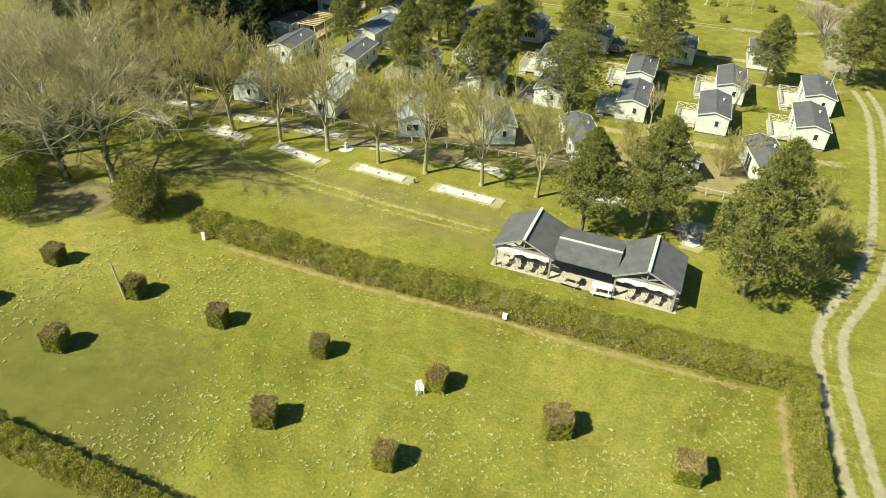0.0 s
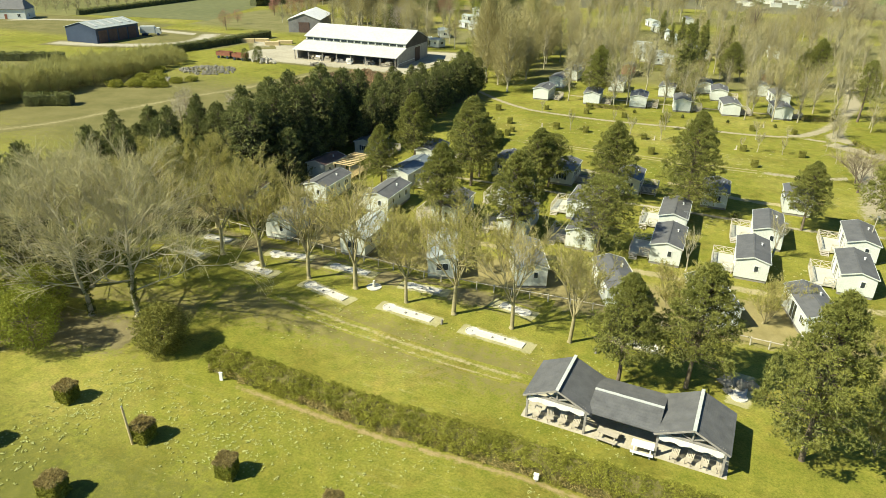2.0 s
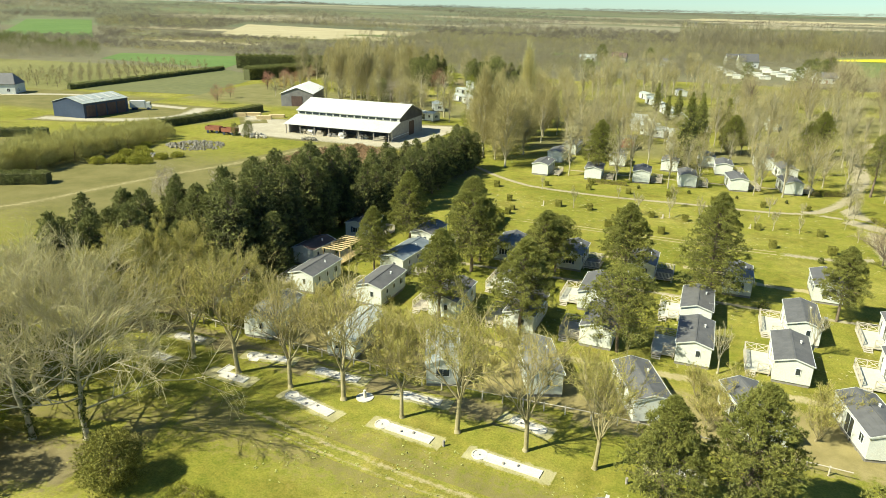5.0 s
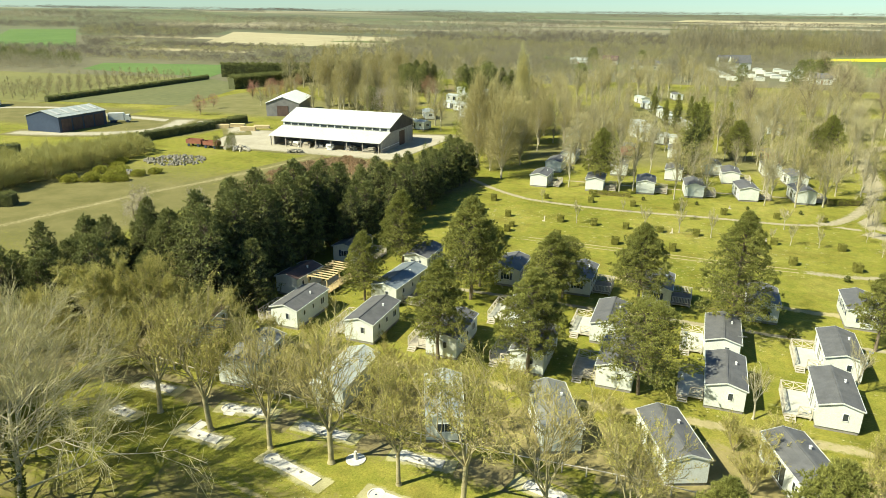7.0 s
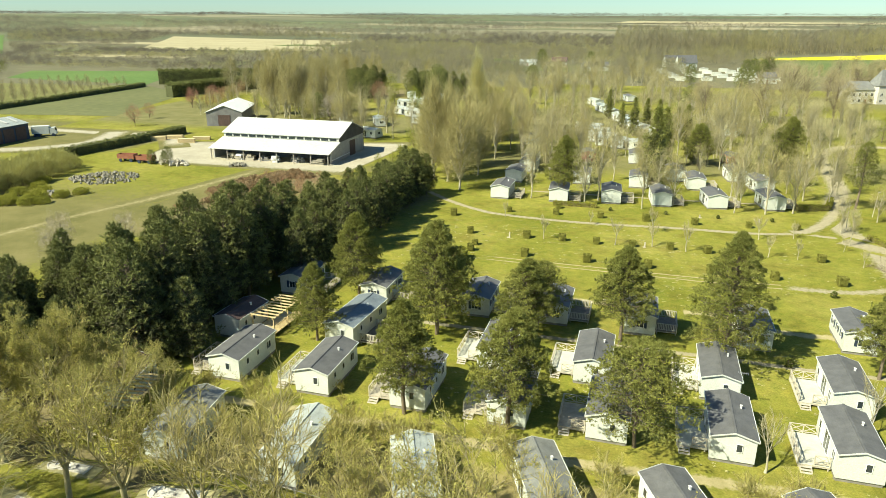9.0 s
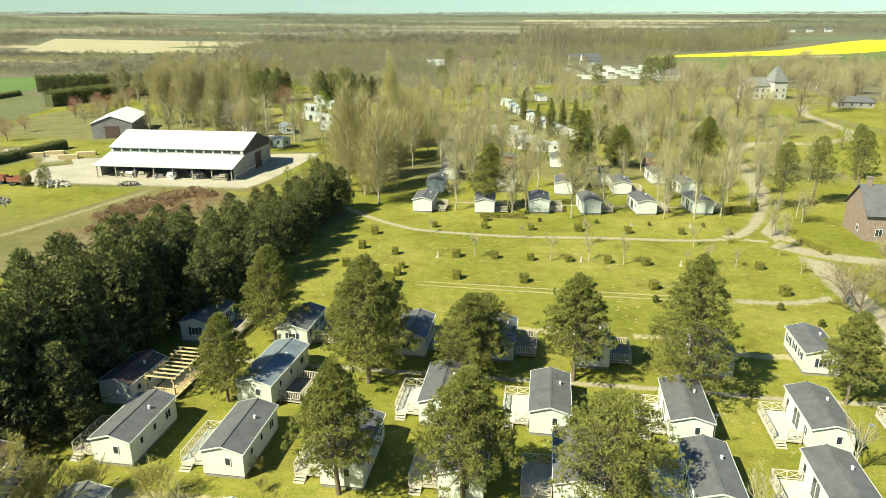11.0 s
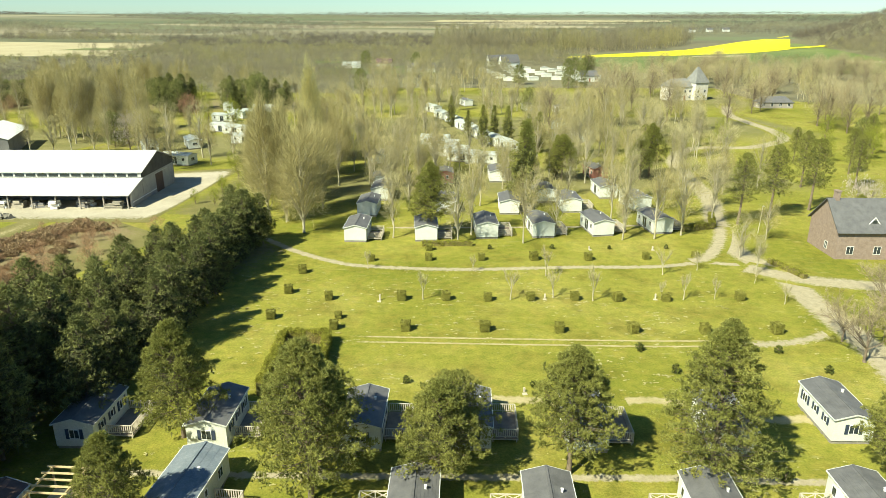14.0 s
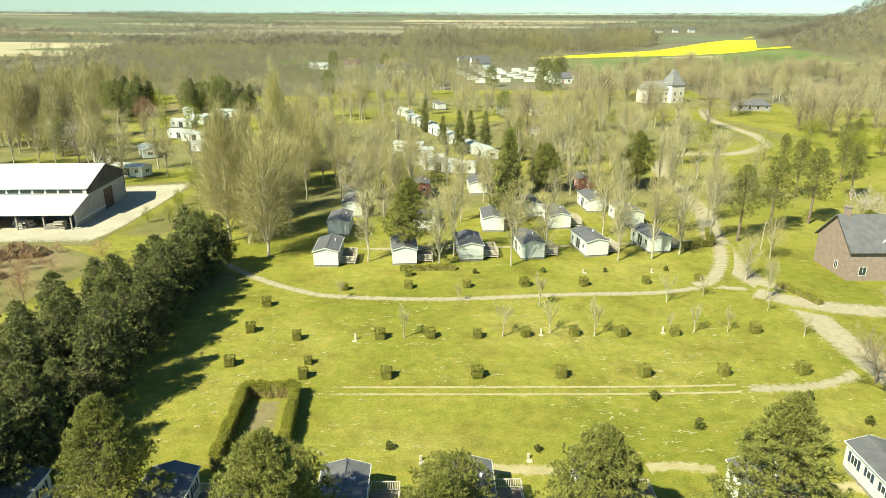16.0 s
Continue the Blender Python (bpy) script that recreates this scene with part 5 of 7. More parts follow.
# ---------------- picnic shelter ----------------
def shelter():
    t = thing("picnic_shelter", "timber picnic shelter with two gabled ends and slate roofs", "shelter", "", pose(-3.1, 53.15, 0, 0, 0, -3.2))
    part("slab", Geo().box(-8.5, -2.75, 0, 8.5, 2.5, .06), FLOORING, t, "pale dusty floor slab")
    for cx in (-5.5, 5.5):
        w = 5.1
        r = Geo()
        g = Geo()
        gable_roof(g, w, 5.1, 2.55, 3.72, .35, .06, 16, -2.6)
        ob = part("roof", g, SLATE, t, "dark slate gabled roof")
        ob.matrix_basis = pose(cx, 0, 0)
        cap = part("ridge_capping", Geo().box(-.14, -3.0, 3.86, .14, 2.9, 3.93), ZINC, ob, "pale zinc ridge capping")
        fas = Geo()
        for s in (-1, 1):
            fas.bar((s * (w / 2 + .33), -2.97, 2.42), (0, -2.97, 3.79), .04, .16)
        part("verge_board", fas, TIMBER, ob)
        for x in (-w / 2, w / 2):
            for y in (-2.6, -.1, 2.4):
                part("post", Geo().box(cx + x - .09, y - .09, .06, cx + x + .09, y + .09, 2.55), TIMBER, t)
        for y in (-2.6, 2.4):
            part("tie_beam", Geo().bar((cx - w / 2, y, 2.5), (cx + w / 2, y, 2.5), .12, .18), TIMBER, t)
        part("king_post", Geo().bar((cx, -2.6, 2.5), (cx, -2.6, 3.72), .12, .14), TIMBER, t)
        for s in (-1, 1):
            part("rafter", Geo().bar((cx + s * w / 2, -2.6, 2.55), (cx, -2.6, 3.69), .10, .14), TIMBER, t)
            part("strut", Geo().bar((cx + s * 1.2, -2.6, 3.1), (cx, -2.6, 2.65), .08, .10), TIMBER, t)
            part("knee_brace", Geo().bar((cx + s * w / 2, -2.6, 1.7), (cx + s * (w / 2 - .8), -2.6, 2.45), .08, .10), TIMBER, t)
            part("wall_plate", Geo().bar((cx + s * w / 2, -2.6, 2.5), (cx + s * w / 2, 2.4, 2.5), .12, .16), TIMBER, t)
        cv = Geo()
        for i in range(13):
            a, z = cx - w / 2 + .1 + (w - .2) * i / 12, 1.95 - .1 * math.sin(i * 1.9)
            cv.v.extend([(a, -2.72, 2.42), (a, -2.78, z), (a, -2.76, z), (a, -2.70, 2.42)])
        cv.f.extend((4 * i + j, 4 * i + (j + 1) % 4, 4 * i + 4 + (j + 1) % 4, 4 * i + 4 + j) for i in range(12) for j in range(4))
        cv.f.extend([(3, 2, 1, 0), (48, 49, 50, 51)])
        part("rolled_awning", cv, CANVAS, t, "sagging white canvas awning")
    under = [(2.95, 2.3), (.1, 2.95), (-.1, 2.95), (-2.6, 2.3)]
    rise = []
    for i in range(7):
        a, b = i / 7, (i + 1) / 7
        rise += [(-2.6 + 2.5 * a, 2.395 + .65 * a), (-2.6 + 2.5 * b, 2.37 + .65 * b)]
    fall = []
    for i in range(6, -1, -1):
        a, b = i / 7, (i + 1) / 7
        fall += [(2.95 - 2.85 * b, 2.37 + .65 * b), (2.95 - 2.85 * a, 2.395 + .65 * a)]
    g = Geo().profile(under + rise + fall, -2.9, 2.9)
    ob = part("link_roof", g, SLATE, t, "dark slate roof between the gabled ends")
    ob.matrix_basis = pose(0, 0, 0, 0, 0, 90)
    part("link_capping", Geo().box(-2.9, -.12, 3.0, 2.9, .12, 3.09), ZINC, t, "pale zinc ridge capping")
    part("back_wall", Geo().box(-2.8, 2.3, .06, 2.8, 2.42, 2.4), TIMBER, t, "grey boarded back wall")
    return t


def picnic_table(x, y, rz, mat, label):
    t = thing("picnic_table", label, "picnic table", "picnic tables", pose(x, y, .06, 0, 0, rz))
    for i in range(5):
        part("top_plank", Geo().box(-.9, -.37 + .15 * i, .72, .9, -.235 + .15 * i, .76), mat, t)
    for s in (-1, 1):
        part("bench", Geo().box(-.9, s * .75 - .14, .42, .9, s * .75 + .14, .46), mat, t)
        for y2 in (-1, 1):
            part("leg", Geo().bar((s * .65, y2 * .62, 0), (s * .65, y2 * .18, .72), .09, .05), mat, t)
        part("cross_bar", Geo().box(s * .65 - .03, -.85, .36, s * .65 + .03, .85, .42), mat, t)
    return t


def folded_table(x, y, rz):
    t = thing("wooden_chair", "brown wooden slatted chair tipped forward under the shelter", "chair", "shelter chairs", pose(x, y, .06, 0, 0, rz))
    b = Geo()
    for i in range(5):
        b.bar((-.25 + .125 * i, 0, .42), (-.25 + .125 * i, .28, 1.0), .09, .02)
    part("backrest", b, DECKWOOD, t)
    part("seat", Geo().box(-.28, -.45, .40, .28, .05, .44), DECKWOOD, t)
    for sx in (-.25, .22):
        for sy in (-.42, 0):
            part("leg", Geo().box(sx, sy, 0, sx + .04, sy + .04, .40), DARKDECK, t)
    return t


shelter()
picnic_table(-4.2, 50.8, -8, DECKWOOD, "pale wooden picnic table under the shelter roof")
picnic_table(-1.3, 50.4, 0, PLASTIC, "white picnic table at the shelter edge")
for i in range(4):
    folded_table(-10.4 + 1.15 * i, 51.3, R.uniform(-20, 20))
    folded_table(1.2 + 1.15 * i, 50.7, R.uniform(-20, 20))


# ---------------- barns and houses ----------------
def barn():
    t = thing("barn", "large barn with a white roof and an open-fronted lean-to", "barn", "", pose(-112.4, 196.4, 0, 0, 0, 1.2))
    L, D = 36.0, 24.0
    lo, up, rid = 3.3, 6.3, 9.4
    g = Geo()
    g.box(-L / 2, 6, 0, L / 2, 6.3, 5.2)
    g.box(-L / 2, D - .3, 0, L / 2, D, up)
    part("back_wall", g, BARNGREY, t, "grey boarded inner wall")
    for s in (-1, 1):
        x0, x1 = (-L / 2, -L / 2 + .3) if s < 0 else (L / 2 - .3, L / 2)
        h = Geo().add([(x0, 0, 0), (x1, 0, 0), (x1, D, 0), (x0, D, 0), (x0, 0, lo - .1), (x1, 0, lo - .1), (x1, 6, 5.0), (x0, 6, 5.0), (x1, D, 5.0), (x0, D, 5.0)],
                      [(0, 3, 2, 1), (0, 1, 5, 4), (1, 2, 8, 6, 5), (3, 0, 4, 7, 9), (2, 3, 9, 8), (4, 5, 6, 7), (7, 6, 8, 9)])
        part("end_wall", h, ENDWALL, t, "pale grey rendered end wall")
        q = Geo().add([(x0, 6, 5.0), (x1, 6, 5.0), (x1, D, 5.0), (x0, D, 5.0), (x0, 6, up), (x1, 6, up), (x1, (6 + D) / 2, rid - .1), (x0, (6 + D) / 2, rid - .1), (x1, D, up), (x0, D, up)],
                      [(0, 3, 2, 1), (0, 1, 5, 4), (1, 2, 8, 6, 5), (3, 0, 4, 7, 9), (2, 3, 9, 8), (4, 5, 6, 7), (7, 6, 8, 9)])
        part("gable", q, DARKBOARD, t, "dark grey boarded gable")
    dg = Geo().box(L / 2, 13.2, 0, L / 2 + .08, 17.2, 4.4)
    door = part("sliding_door", dg, DARKBROWN, t, "brown sliding barn door")
    part("door_rail", Geo().box(L / 2, 12.5, 4.4, L / 2 + .12, 20, 4.55), STEEL, door)
    def slope(y0, z0, y1, z1):
        r = Geo().add([(-L / 2 - .4, y0, z0), (L / 2 + .4, y0, z0), (L / 2 + .4, y1, z1), (-L / 2 - .4, y1, z1), (-L / 2 - .4, y0, z0 + .12), (L / 2 + .4, y0, z0 + .12), (L / 2 + .4, y1, z1 + .12), (-L / 2 - .4, y1, z1 + .12)],
              [(0, 3, 2, 1), (4, 5, 6, 7), (0, 1, 5, 4), (1, 2, 6, 5), (2, 3, 7, 6), (3, 0, 4, 7)])
        part("roof", r, SHEET, t, "white corrugated sheet roof")
    slope(-2.0, lo - .35, 5.9, 5.0)
    slope(5.6, up - .05, 15, rid)
    slope(D + .5, up - .15, 15, rid)
    part("base_rail", Geo().box(L / 2 + .01, .3, .9, L / 2 + .1, 13.0, 1.1), PVC, t, "white rail along the end wall")
    c = Geo().box(-L / 2, 5.95, 5.2, L / 2, 6.0, 6.2)
    part("clerestory_wall", c, SHEET, t)
    for i in range(14):
        x = -L / 2 + .5 + (L - 1) * i / 14
        part("clerestory_window", Geo().box(x + .15, 5.9, 5.35, x + 2.2, 5.96, 6.0), GLASS, t, "dark clerestory window")
    for i in range(8):
        x = -L / 2 + .2 + (L - .4) * i / 7
        part("post", Geo().box(x - .12, -1.6, 0, x + .12, -1.36, 3.05), TIMBER, t)
    return t


barn()
for i in range(26):
    x = -129 + 33 * R.random()
    y = 194.6 + 3.6 * R.random()
    goods = R.choice([DECKWOOD, RUBBLE, PLASTIC, BARNGREY, RUST])
    stack = thing("pallet_stack", "stack of farm materials under the barn lean-to", "pallet stack", "barn stores", pose(x, y, .03, 0, 0, R.uniform(-20, 20)))
    for k in range(R.randint(1, 3)):
        a, b = R.uniform(.5, 1.4), R.uniform(.4, .9)
        part("pallet", Geo().box(-a, -b, .55 * k, a, b, .55 * k + .12), DECKWOOD, stack)
        part("load", Geo().box(-a * .92, -b * .92, .55 * k + .12, a * .92, b * .92, .55 * k + .55), goods, stack)


def simple_house(name, label, x, y, rz, w, d, eave, ridge, wall, roof, category="house", windows=3, storeys=1, group="", chimney=False, hip=0.0, door=True, over=.3):
    """A house with its long front at y = 0: walls, roof, window rows, door, chimney."""
    t = thing(name, label, category, group, pose(x, y, land(x, y), 0, 0, rz))
    g = Geo().box(-w / 2, 0, -.3, w / 2, d, eave)
    if not hip:
        for s in (-1, 1):
            a = s * w / 2
            b = a - s * .25
            g.add([(a, 0, eave), (a, d, eave), (a, d / 2, ridge), (b, 0, eave), (b, d, eave), (b, d / 2, ridge)], [(0, 1, 2), (3, 5, 4), (0, 2, 5, 3), (1, 4, 5, 2)])
    part("wall", g, wall, t)
    r = Geo()
    o = over
    def quad(p):
        n = (Vector(p[1]) - Vector(p[0])).cross(Vector(p[2]) - Vector(p[0])).normalized() * .15
        q = [Vector(k) + n for k in p]
        m = len(p)
        r.add([*p, *q], [tuple(range(m))[::-1], tuple(range(m, 2 * m))] + [(i, (i + 1) % m, m + (i + 1) % m, m + i) for i in range(m)])
    h = hip * w / 2
    k = (ridge - eave) / (d / 2)
    quad([(-w / 2 - o, -o, eave - k * o), (w / 2 + o, -o, eave - k * o), (w / 2 + o - h, d / 2, ridge), (-w / 2 - o + h, d / 2, ridge)])
    quad([(w / 2 + o, d + o, eave - k * o), (-w / 2 - o, d + o, eave - k * o), (-w / 2 - o + h, d / 2, ridge), (w / 2 + o - h, d / 2, ridge)])
    if hip:
        quad([(w / 2 + o, -o, eave - k * o), (w / 2 + o, d + o, eave - k * o), (w / 2 + o - h, d / 2, ridge)])
        quad([(-w / 2 - o, d + o, eave - k * o), (-w / 2 - o, -o, eave - k * o), (-w / 2 - o + h, d / 2, ridge)])
    part("roof", r, roof, t)
    for f in range(storeys):
        for i in range(windows):
            z = .9 + f * 2.8
            xx = -w / 2 + w * (i + .5) / windows
            if f == 0 and door and i == windows // 2:
                part("door", Geo().box(xx - .5, -.06, 0, xx + .5, .02, 2.1), RUST, t, "painted front door")
            else:
                window(t, xx, -.01, z, 1.2, 1.4, "-y")
    for f in range(storeys):
        window(t, -w / 2 - .01, d * .35, .9 + f * 2.8, .9, 1.3, "-x")
        window(t, w / 2 + .01, d * .35, .9 + f * 2.8, .9, 1.3, "+x")
    if chimney:
        part("chimney", Geo().box(-w / 2 + .8, d / 2 - .5, ridge - 1.2, -w / 2 + 1.5, d / 2 + .5, ridge + 1.3).box(-w / 2 + .7, d / 2 - .6, ridge + 1.3, -w / 2 + 1.6, d / 2 + .6, ridge + 1.45), BRICK, t, "brick chimney")
    return t


brick = simple_house("brick_house", "red brick house with a slate roof and dormers", 52.3, 167.4, 0, 27, 9.6, 5.0, 9.3, BRICK, SLATE, "house", 6, 1, chimney=True, door=True, over=.45)
for i in range(4):
    d = part("dormer", Geo().add([(-.8, 0, 0), (.8, 0, 0), (0, 0, 1.0), (-.8, 1.6, 0), (.8, 1.6, 0), (0, 1.6, 1.0)], [(0, 1, 2), (3, 5, 4), (0, 2, 5, 3), (1, 4, 5, 2), (0, 3, 4, 1)]), SLATE, brick, "small pointed dormer")
    for s in (-1, 1):
        part("verge_board", Geo().bar((s * .92, -.05, -.12), (0, -.05, 1.06), .08, .14), PVC, d, "white verge board")
    part("dormer_window", Geo().box(-.3, -.04, .05, .3, -.01, .5), GLASS, d)
    d.matrix_basis = pose(-7.5 + 4.6 * i, .9, 6.0)
simple_house("farm_shed", "dark blue sheet-clad shed with skylights", -205.8, 195.7, 93, 20.4, 13.5, 5.0, 6.8, BLUESHEET, PALEROOF, "shed", 0, 0, door=False)
simple_house("small_barn", "grey boarded barn with a white roof", -160.2, 263, 111, 26, 12.7, 5.0, 7.3, BARNGREY, NEWSHEET, "barn", 0, 0, door=False)
shed_bays = bpy.data.objects["farm_shed"]
# The bays are open: dark panels stand in for their shaded inside.
for i in range(4):
    part("bay_shade_panel", Geo().box(-9.2 + 4.7 * i, -.1, 0, -5.2 + 4.7 * i, -.03, 4.2), DARKBROWN, shed_bays, "dark panel in place of an open bay's shade")
for i in range(5):
    part("skylight", Geo().bar((-8 + 4 * i, 1.5, 5.68), (-8 + 4 * i, 5.8, 6.88), 1.1, .06), SHEET, shed_bays, "pale roof light")
part("barn_door", Geo().box(13.0, 4.2, 0, 13.1, 8.6, 4.0), DARKBROWN, bpy.data.objects["small_barn"], "dark barn door")
part("barn_door", Geo().box(-13.1, 4.2, 0, -13.0, 8.6, 4.0), DARKBROWN, bpy.data.objects["small_barn"], "dark barn door")
simple_house("white_house", "white house with a dark slate roof by the drive", -290, 216, 30, 16, 10, 4.2, 8.2, WHITE, SLATE, "house", 3, 1, hip=.3)
simple_house("manor_house", "pale stone manor house with a steep slate roof", 83, 399, 22, 12, 9, 6.6, 10.0, STONE, GREYROOF, "manor", 4, 2, hip=.25)
simple_house("manor_tower", "square stone tower wing with a pointed slate roof", 92.6, 400.4, 22, 7.5, 8, 8.8, 15.5, STONE, GREYROOF, "manor", 2, 2, hip=.95, door=False)
simple_house("garden_pavilion", "low dark-roofed pavilion in the park", 116, 370, 0, 15, 7, 2.6, 4.8, TIMBER, SLATE, "pavilion", 4, 1, hip=.4, door=False)
for x, y, rz, w, e, r, wall, roof, lab in [(14, 615, 20, 15, 5, 10.5, WHITE, SLATE, "white house with a dark slate roof among trees"), (4, 640, 20, 13, 4.5, 9, WHITE, SLATE, "white gabled house among trees"), (-54, 572, 10, 20, 3.5, 6.5, WHITE, SLATE, "low white house beyond the camp"),
                                           (-86, 610, 0, 12, 4, 7.5, STONE, DARKBROWN, "small stone house with a brown roof"), (-112, 612, 5, 14, 3, 5, WHITE, PALEROOF, "low pale house beyond the camp"), (56, 500, 15, 12, 3.5, 6.5, WHITE, SLATE, "white house beyond the park"),
                                           (480, 1640, 0, 14, 5, 9, WHITE, SLATE, "far white house by the rape field"), (520, 1650, 0, 12, 5, 9, WHITE, SLATE, "far white house by the rape field"), (560, 1660, 0, 14, 5, 9, WHITE, SLATE, "far white house by the rape field")]:
    simple_house("far_house", lab, x, y, rz, w, 8, e, r, wall, roof, "house", 3, 1, "far houses")


# ---------------- trees of the far camp, the farm and the park ----------------
rw = random.Random(11)


def scatter(count, x0, y0, x1, y1, low, high, keep=None):
    out = []
    while len(out) < count:
        x, y = rw.uniform(x0, x1), rw.uniform(y0, y1)
        if keep is None or keep(x, y):
            out.append((x, y, rw.uniform(low, high)))
    return out


mid = [misty_master("bare_tree", 13, (2.1, 2.5, 2.3, 2.8)[i], (.28, .22, .3, .2)[i], 91 + i, PALEBARK, (TWIG, TWIG, BUDTWIG, BUDTWIG)[i], ("slender leafless tree among mobile homes", "slender leafless tree among mobile homes", "slender budding tree among mobile homes", "slender budding tree among mobile homes")[i], "camp trees", 1750, 1.05, .026, 42, 36) for i in range(4)]
stand(mid, [(-36.5, 177, .95), (-24.6, 174, 1.05), (-12.8, 174.6, 1.0), (-6.5, 179, .9), (5.5, 177, .8), (7.1, 182.2, 1.05), (11.5, 177.8, 1.1), (17, 180.1, 1.1), (25.1, 187.3, 1), (21, 192, 1.0), (-22.1, 179.3, 1.05), (-35, 196, .9), (-20, 200, 1.0), (-9.5, 190, .8), (6, 190, .9), (18.6, 197.9, .7), (-34, 212, 1), (-22, 232, 1), (-4, 238, 1.1), (14, 238, 1.1), (30, 232, 1), (8, 264, .9), (16, 277, 1.15), (11.7, 253, 1.4), (38.7, 253.4, .85), (30, 222, .8), (36, 212, .8), (-38, 228, 1), (-31, 240, 1.1), (-50, 238, 1), (-40, 262, 1.1), (-36, 282, 1)])
stand(mid, scatter(34, -46, 184, 24, 240, .6, .9, lambda x, y: x < -30 or y > 205))
stand(mid, scatter(60, -62, 215, 50, 300, .8, 1.15, lambda x, y: not -36 < x < -4 or y < 240))
stand(mid, scatter(80, -80, 300, 62, 500, .85, 1.25, lambda x, y: x < -6 or y < 370))
stand(mid, scatter(40, 55, 395, 165, 520, .9, 1.3, lambda x, y: not (72 < x < 108 and y < 420)))
oak = [misty_master("park_tree", 16, 5.2, .16, 95 + i, BARK, (RUSTTWIG, RUSTTWIG, TWIG)[i], "broad leafless tree in the park", "park trees", 3200, 1.2, .03, 80, 40) for i in range(3)]
stand(oak, [(6.6, 299, 1.1), (28.6, 317, 1.25), (30, 330, 1), (42.6, 348, 1.35), (55.4, 327, 1.1), (50, 362, 1.2), (75.2, 317.4, 1.0), (62, 344, 1.0), (108.8, 317.7, 1.15), (108.4, 309, 1), (110.7, 300.5, 1.1), (127, 318, 1.1), (118, 330, 1.1), (134, 306, 1.05), (140, 322, 1.1), (98, 352, .9), (105, 360, .85), (112, 384, 1), (122, 392, 1.1), (126, 398, 1.1), (138, 386, 1), (150, 350, 1.1), (70, 408, 1), (62, 412, 1.05), (76, 425, 1), (108, 412, 1.05), (118, 408, 1.0), (132, 345, 1), (152, 300, 1.1), (135, 280, 1), (122, 288, .9), (146, 275, 1),
            ])
stand(oak, scatter(40, 60, 420, 260, 560, .9, 1.2))
tall = [misty_master("tall_bare_tree", 20, 4.0, .12, 98 + i, PALEBARK, (BUDTWIG, BUDTWIG, TWIG)[i], "tall yellowish leafless tree behind the barn", "barn trees", 3600, 1.5, .036, 80, 34, 1.3) for i in range(3)]
stand(belt, [(-156.0, 359.3, 1.1), (-149.5, 353.3, 1.25), (-146.4, 357.8, 1.2), (-143.6, 362.4, 1.05), (-128.2, 368.0, 1.15), (-123.6, 363.8, 1.0), (-119.6, 373.2, 1.1), (-115.4, 378.3, 1.25), (-108.3, 369.4, 1.05), (-102.4, 365.4, 0.95), (-159.7, 316.9, 0.7), (-160.3, 325.5, 0.8)])
stand(tall, scatter(44, -195, 270, -122, 345, .9, 1.15, lambda x, y: -.575 * y < x < -.462 * y))
stand(tall, scatter(30, -230, 330, -130, 430, .7, 1.0, lambda x, y: y > 372 or x < -175))
stand(mid, [(-150, 252, 1.0), (-145, 255, .95), (-139, 254, 1.1), (-133, 255.5, 1.0), (-128, 254.5, .95), (-118, 256, 1.1), (-107, 234, 1.25), (-101, 234, 1.1), (-106, 236, 1.1), (-99, 251, 1.3), (-93, 241, .9), (-90, 251, .9), (-84, 246, .9), (-113, 262, 1.2), (-116, 248, .9)])
stand(mid, scatter(16, -125, 262, -80, 400, .7, 1.0, lambda x, y: not -.39 * y < x < -.30 * y))
stand(mid, scatter(9, -200, 268, -168, 320, .6, .85))
poplar = [misty_master("poplar_tree", 21, (3.6, 4.4, 3.0)[i], (.1, .14, .06)[i], 101 + i, PALEBARK, (YELLOWTWIG, BUDTWIG, YELLOWTWIG)[i], ("tall yellowish poplar with drooping fine twigs", "tall pale leafless tree with a rounded crown", "narrow yellowish poplar with upright twigs")[i], "poplars", 9500, 1.6, .030, 110, 50, (1.5, 1, 1.8)[i]) for i in range(3)]
stand(poplar, [(-62.4, 188, 1.12), (-53.7, 179.8, .98), (-58.7, 187, 1.0), (-66, 194, .95), (-53.4, 196.5, .86), (-72, 216, .8), (-63, 203, .95), (-56, 206, .8), (-69, 207, .95), (-61, 217, .85), (-55.5, 228, .74), (-68.5, 222, .95), (-62, 232, .85), (-62.4, 252, .92), (-66, 242, .95), (-70, 262, .8), (-58, 246, .75), (-71, 232, .8)])
spire = [misty_master("poplar_tree", 28.5, 2.9, .04, 105, PALEBARK, SPIRETWIG, "very tall narrow yellowish poplar", "poplars", 9000, 1.4, .034, 130, 10, 2.0)]
stand(spire, [(-61.7, 228, 1)])
cherry = [misty_master("blossom_tree", 12, 3.8, .18, 111, BARK, BLOSSOM, "tree in pale pinkish blossom", "blossom trees", 1700, .5, .06)]
stand(cherry, [(-123, 257, 1.05), (52, 187, .85), (58, 192, .7), (-107, 118, .6), (-103, 112, .55), (-99, 124, .5)])
redtree = [misty_master("red_budding_tree", 11, 3.6, .18, 113, BARK, REDBUD, "tree with reddish buds behind the barn", "red budding trees", 1700, .7, .05)]
stand(redtree, [(-127, 315, 1.05), (-192, 238, .7), (-200, 256, .55), (-205, 290, .7), (-212, 300, .7), (-208, 310, .75), (-215, 318, .6)])
green = [misty_master("young_leafy_tree", 11, 3.2, .15, 114, BARK, LEAF, "tree in fresh yellow-green leaf", "fresh green trees", 1900, .6, .06)]
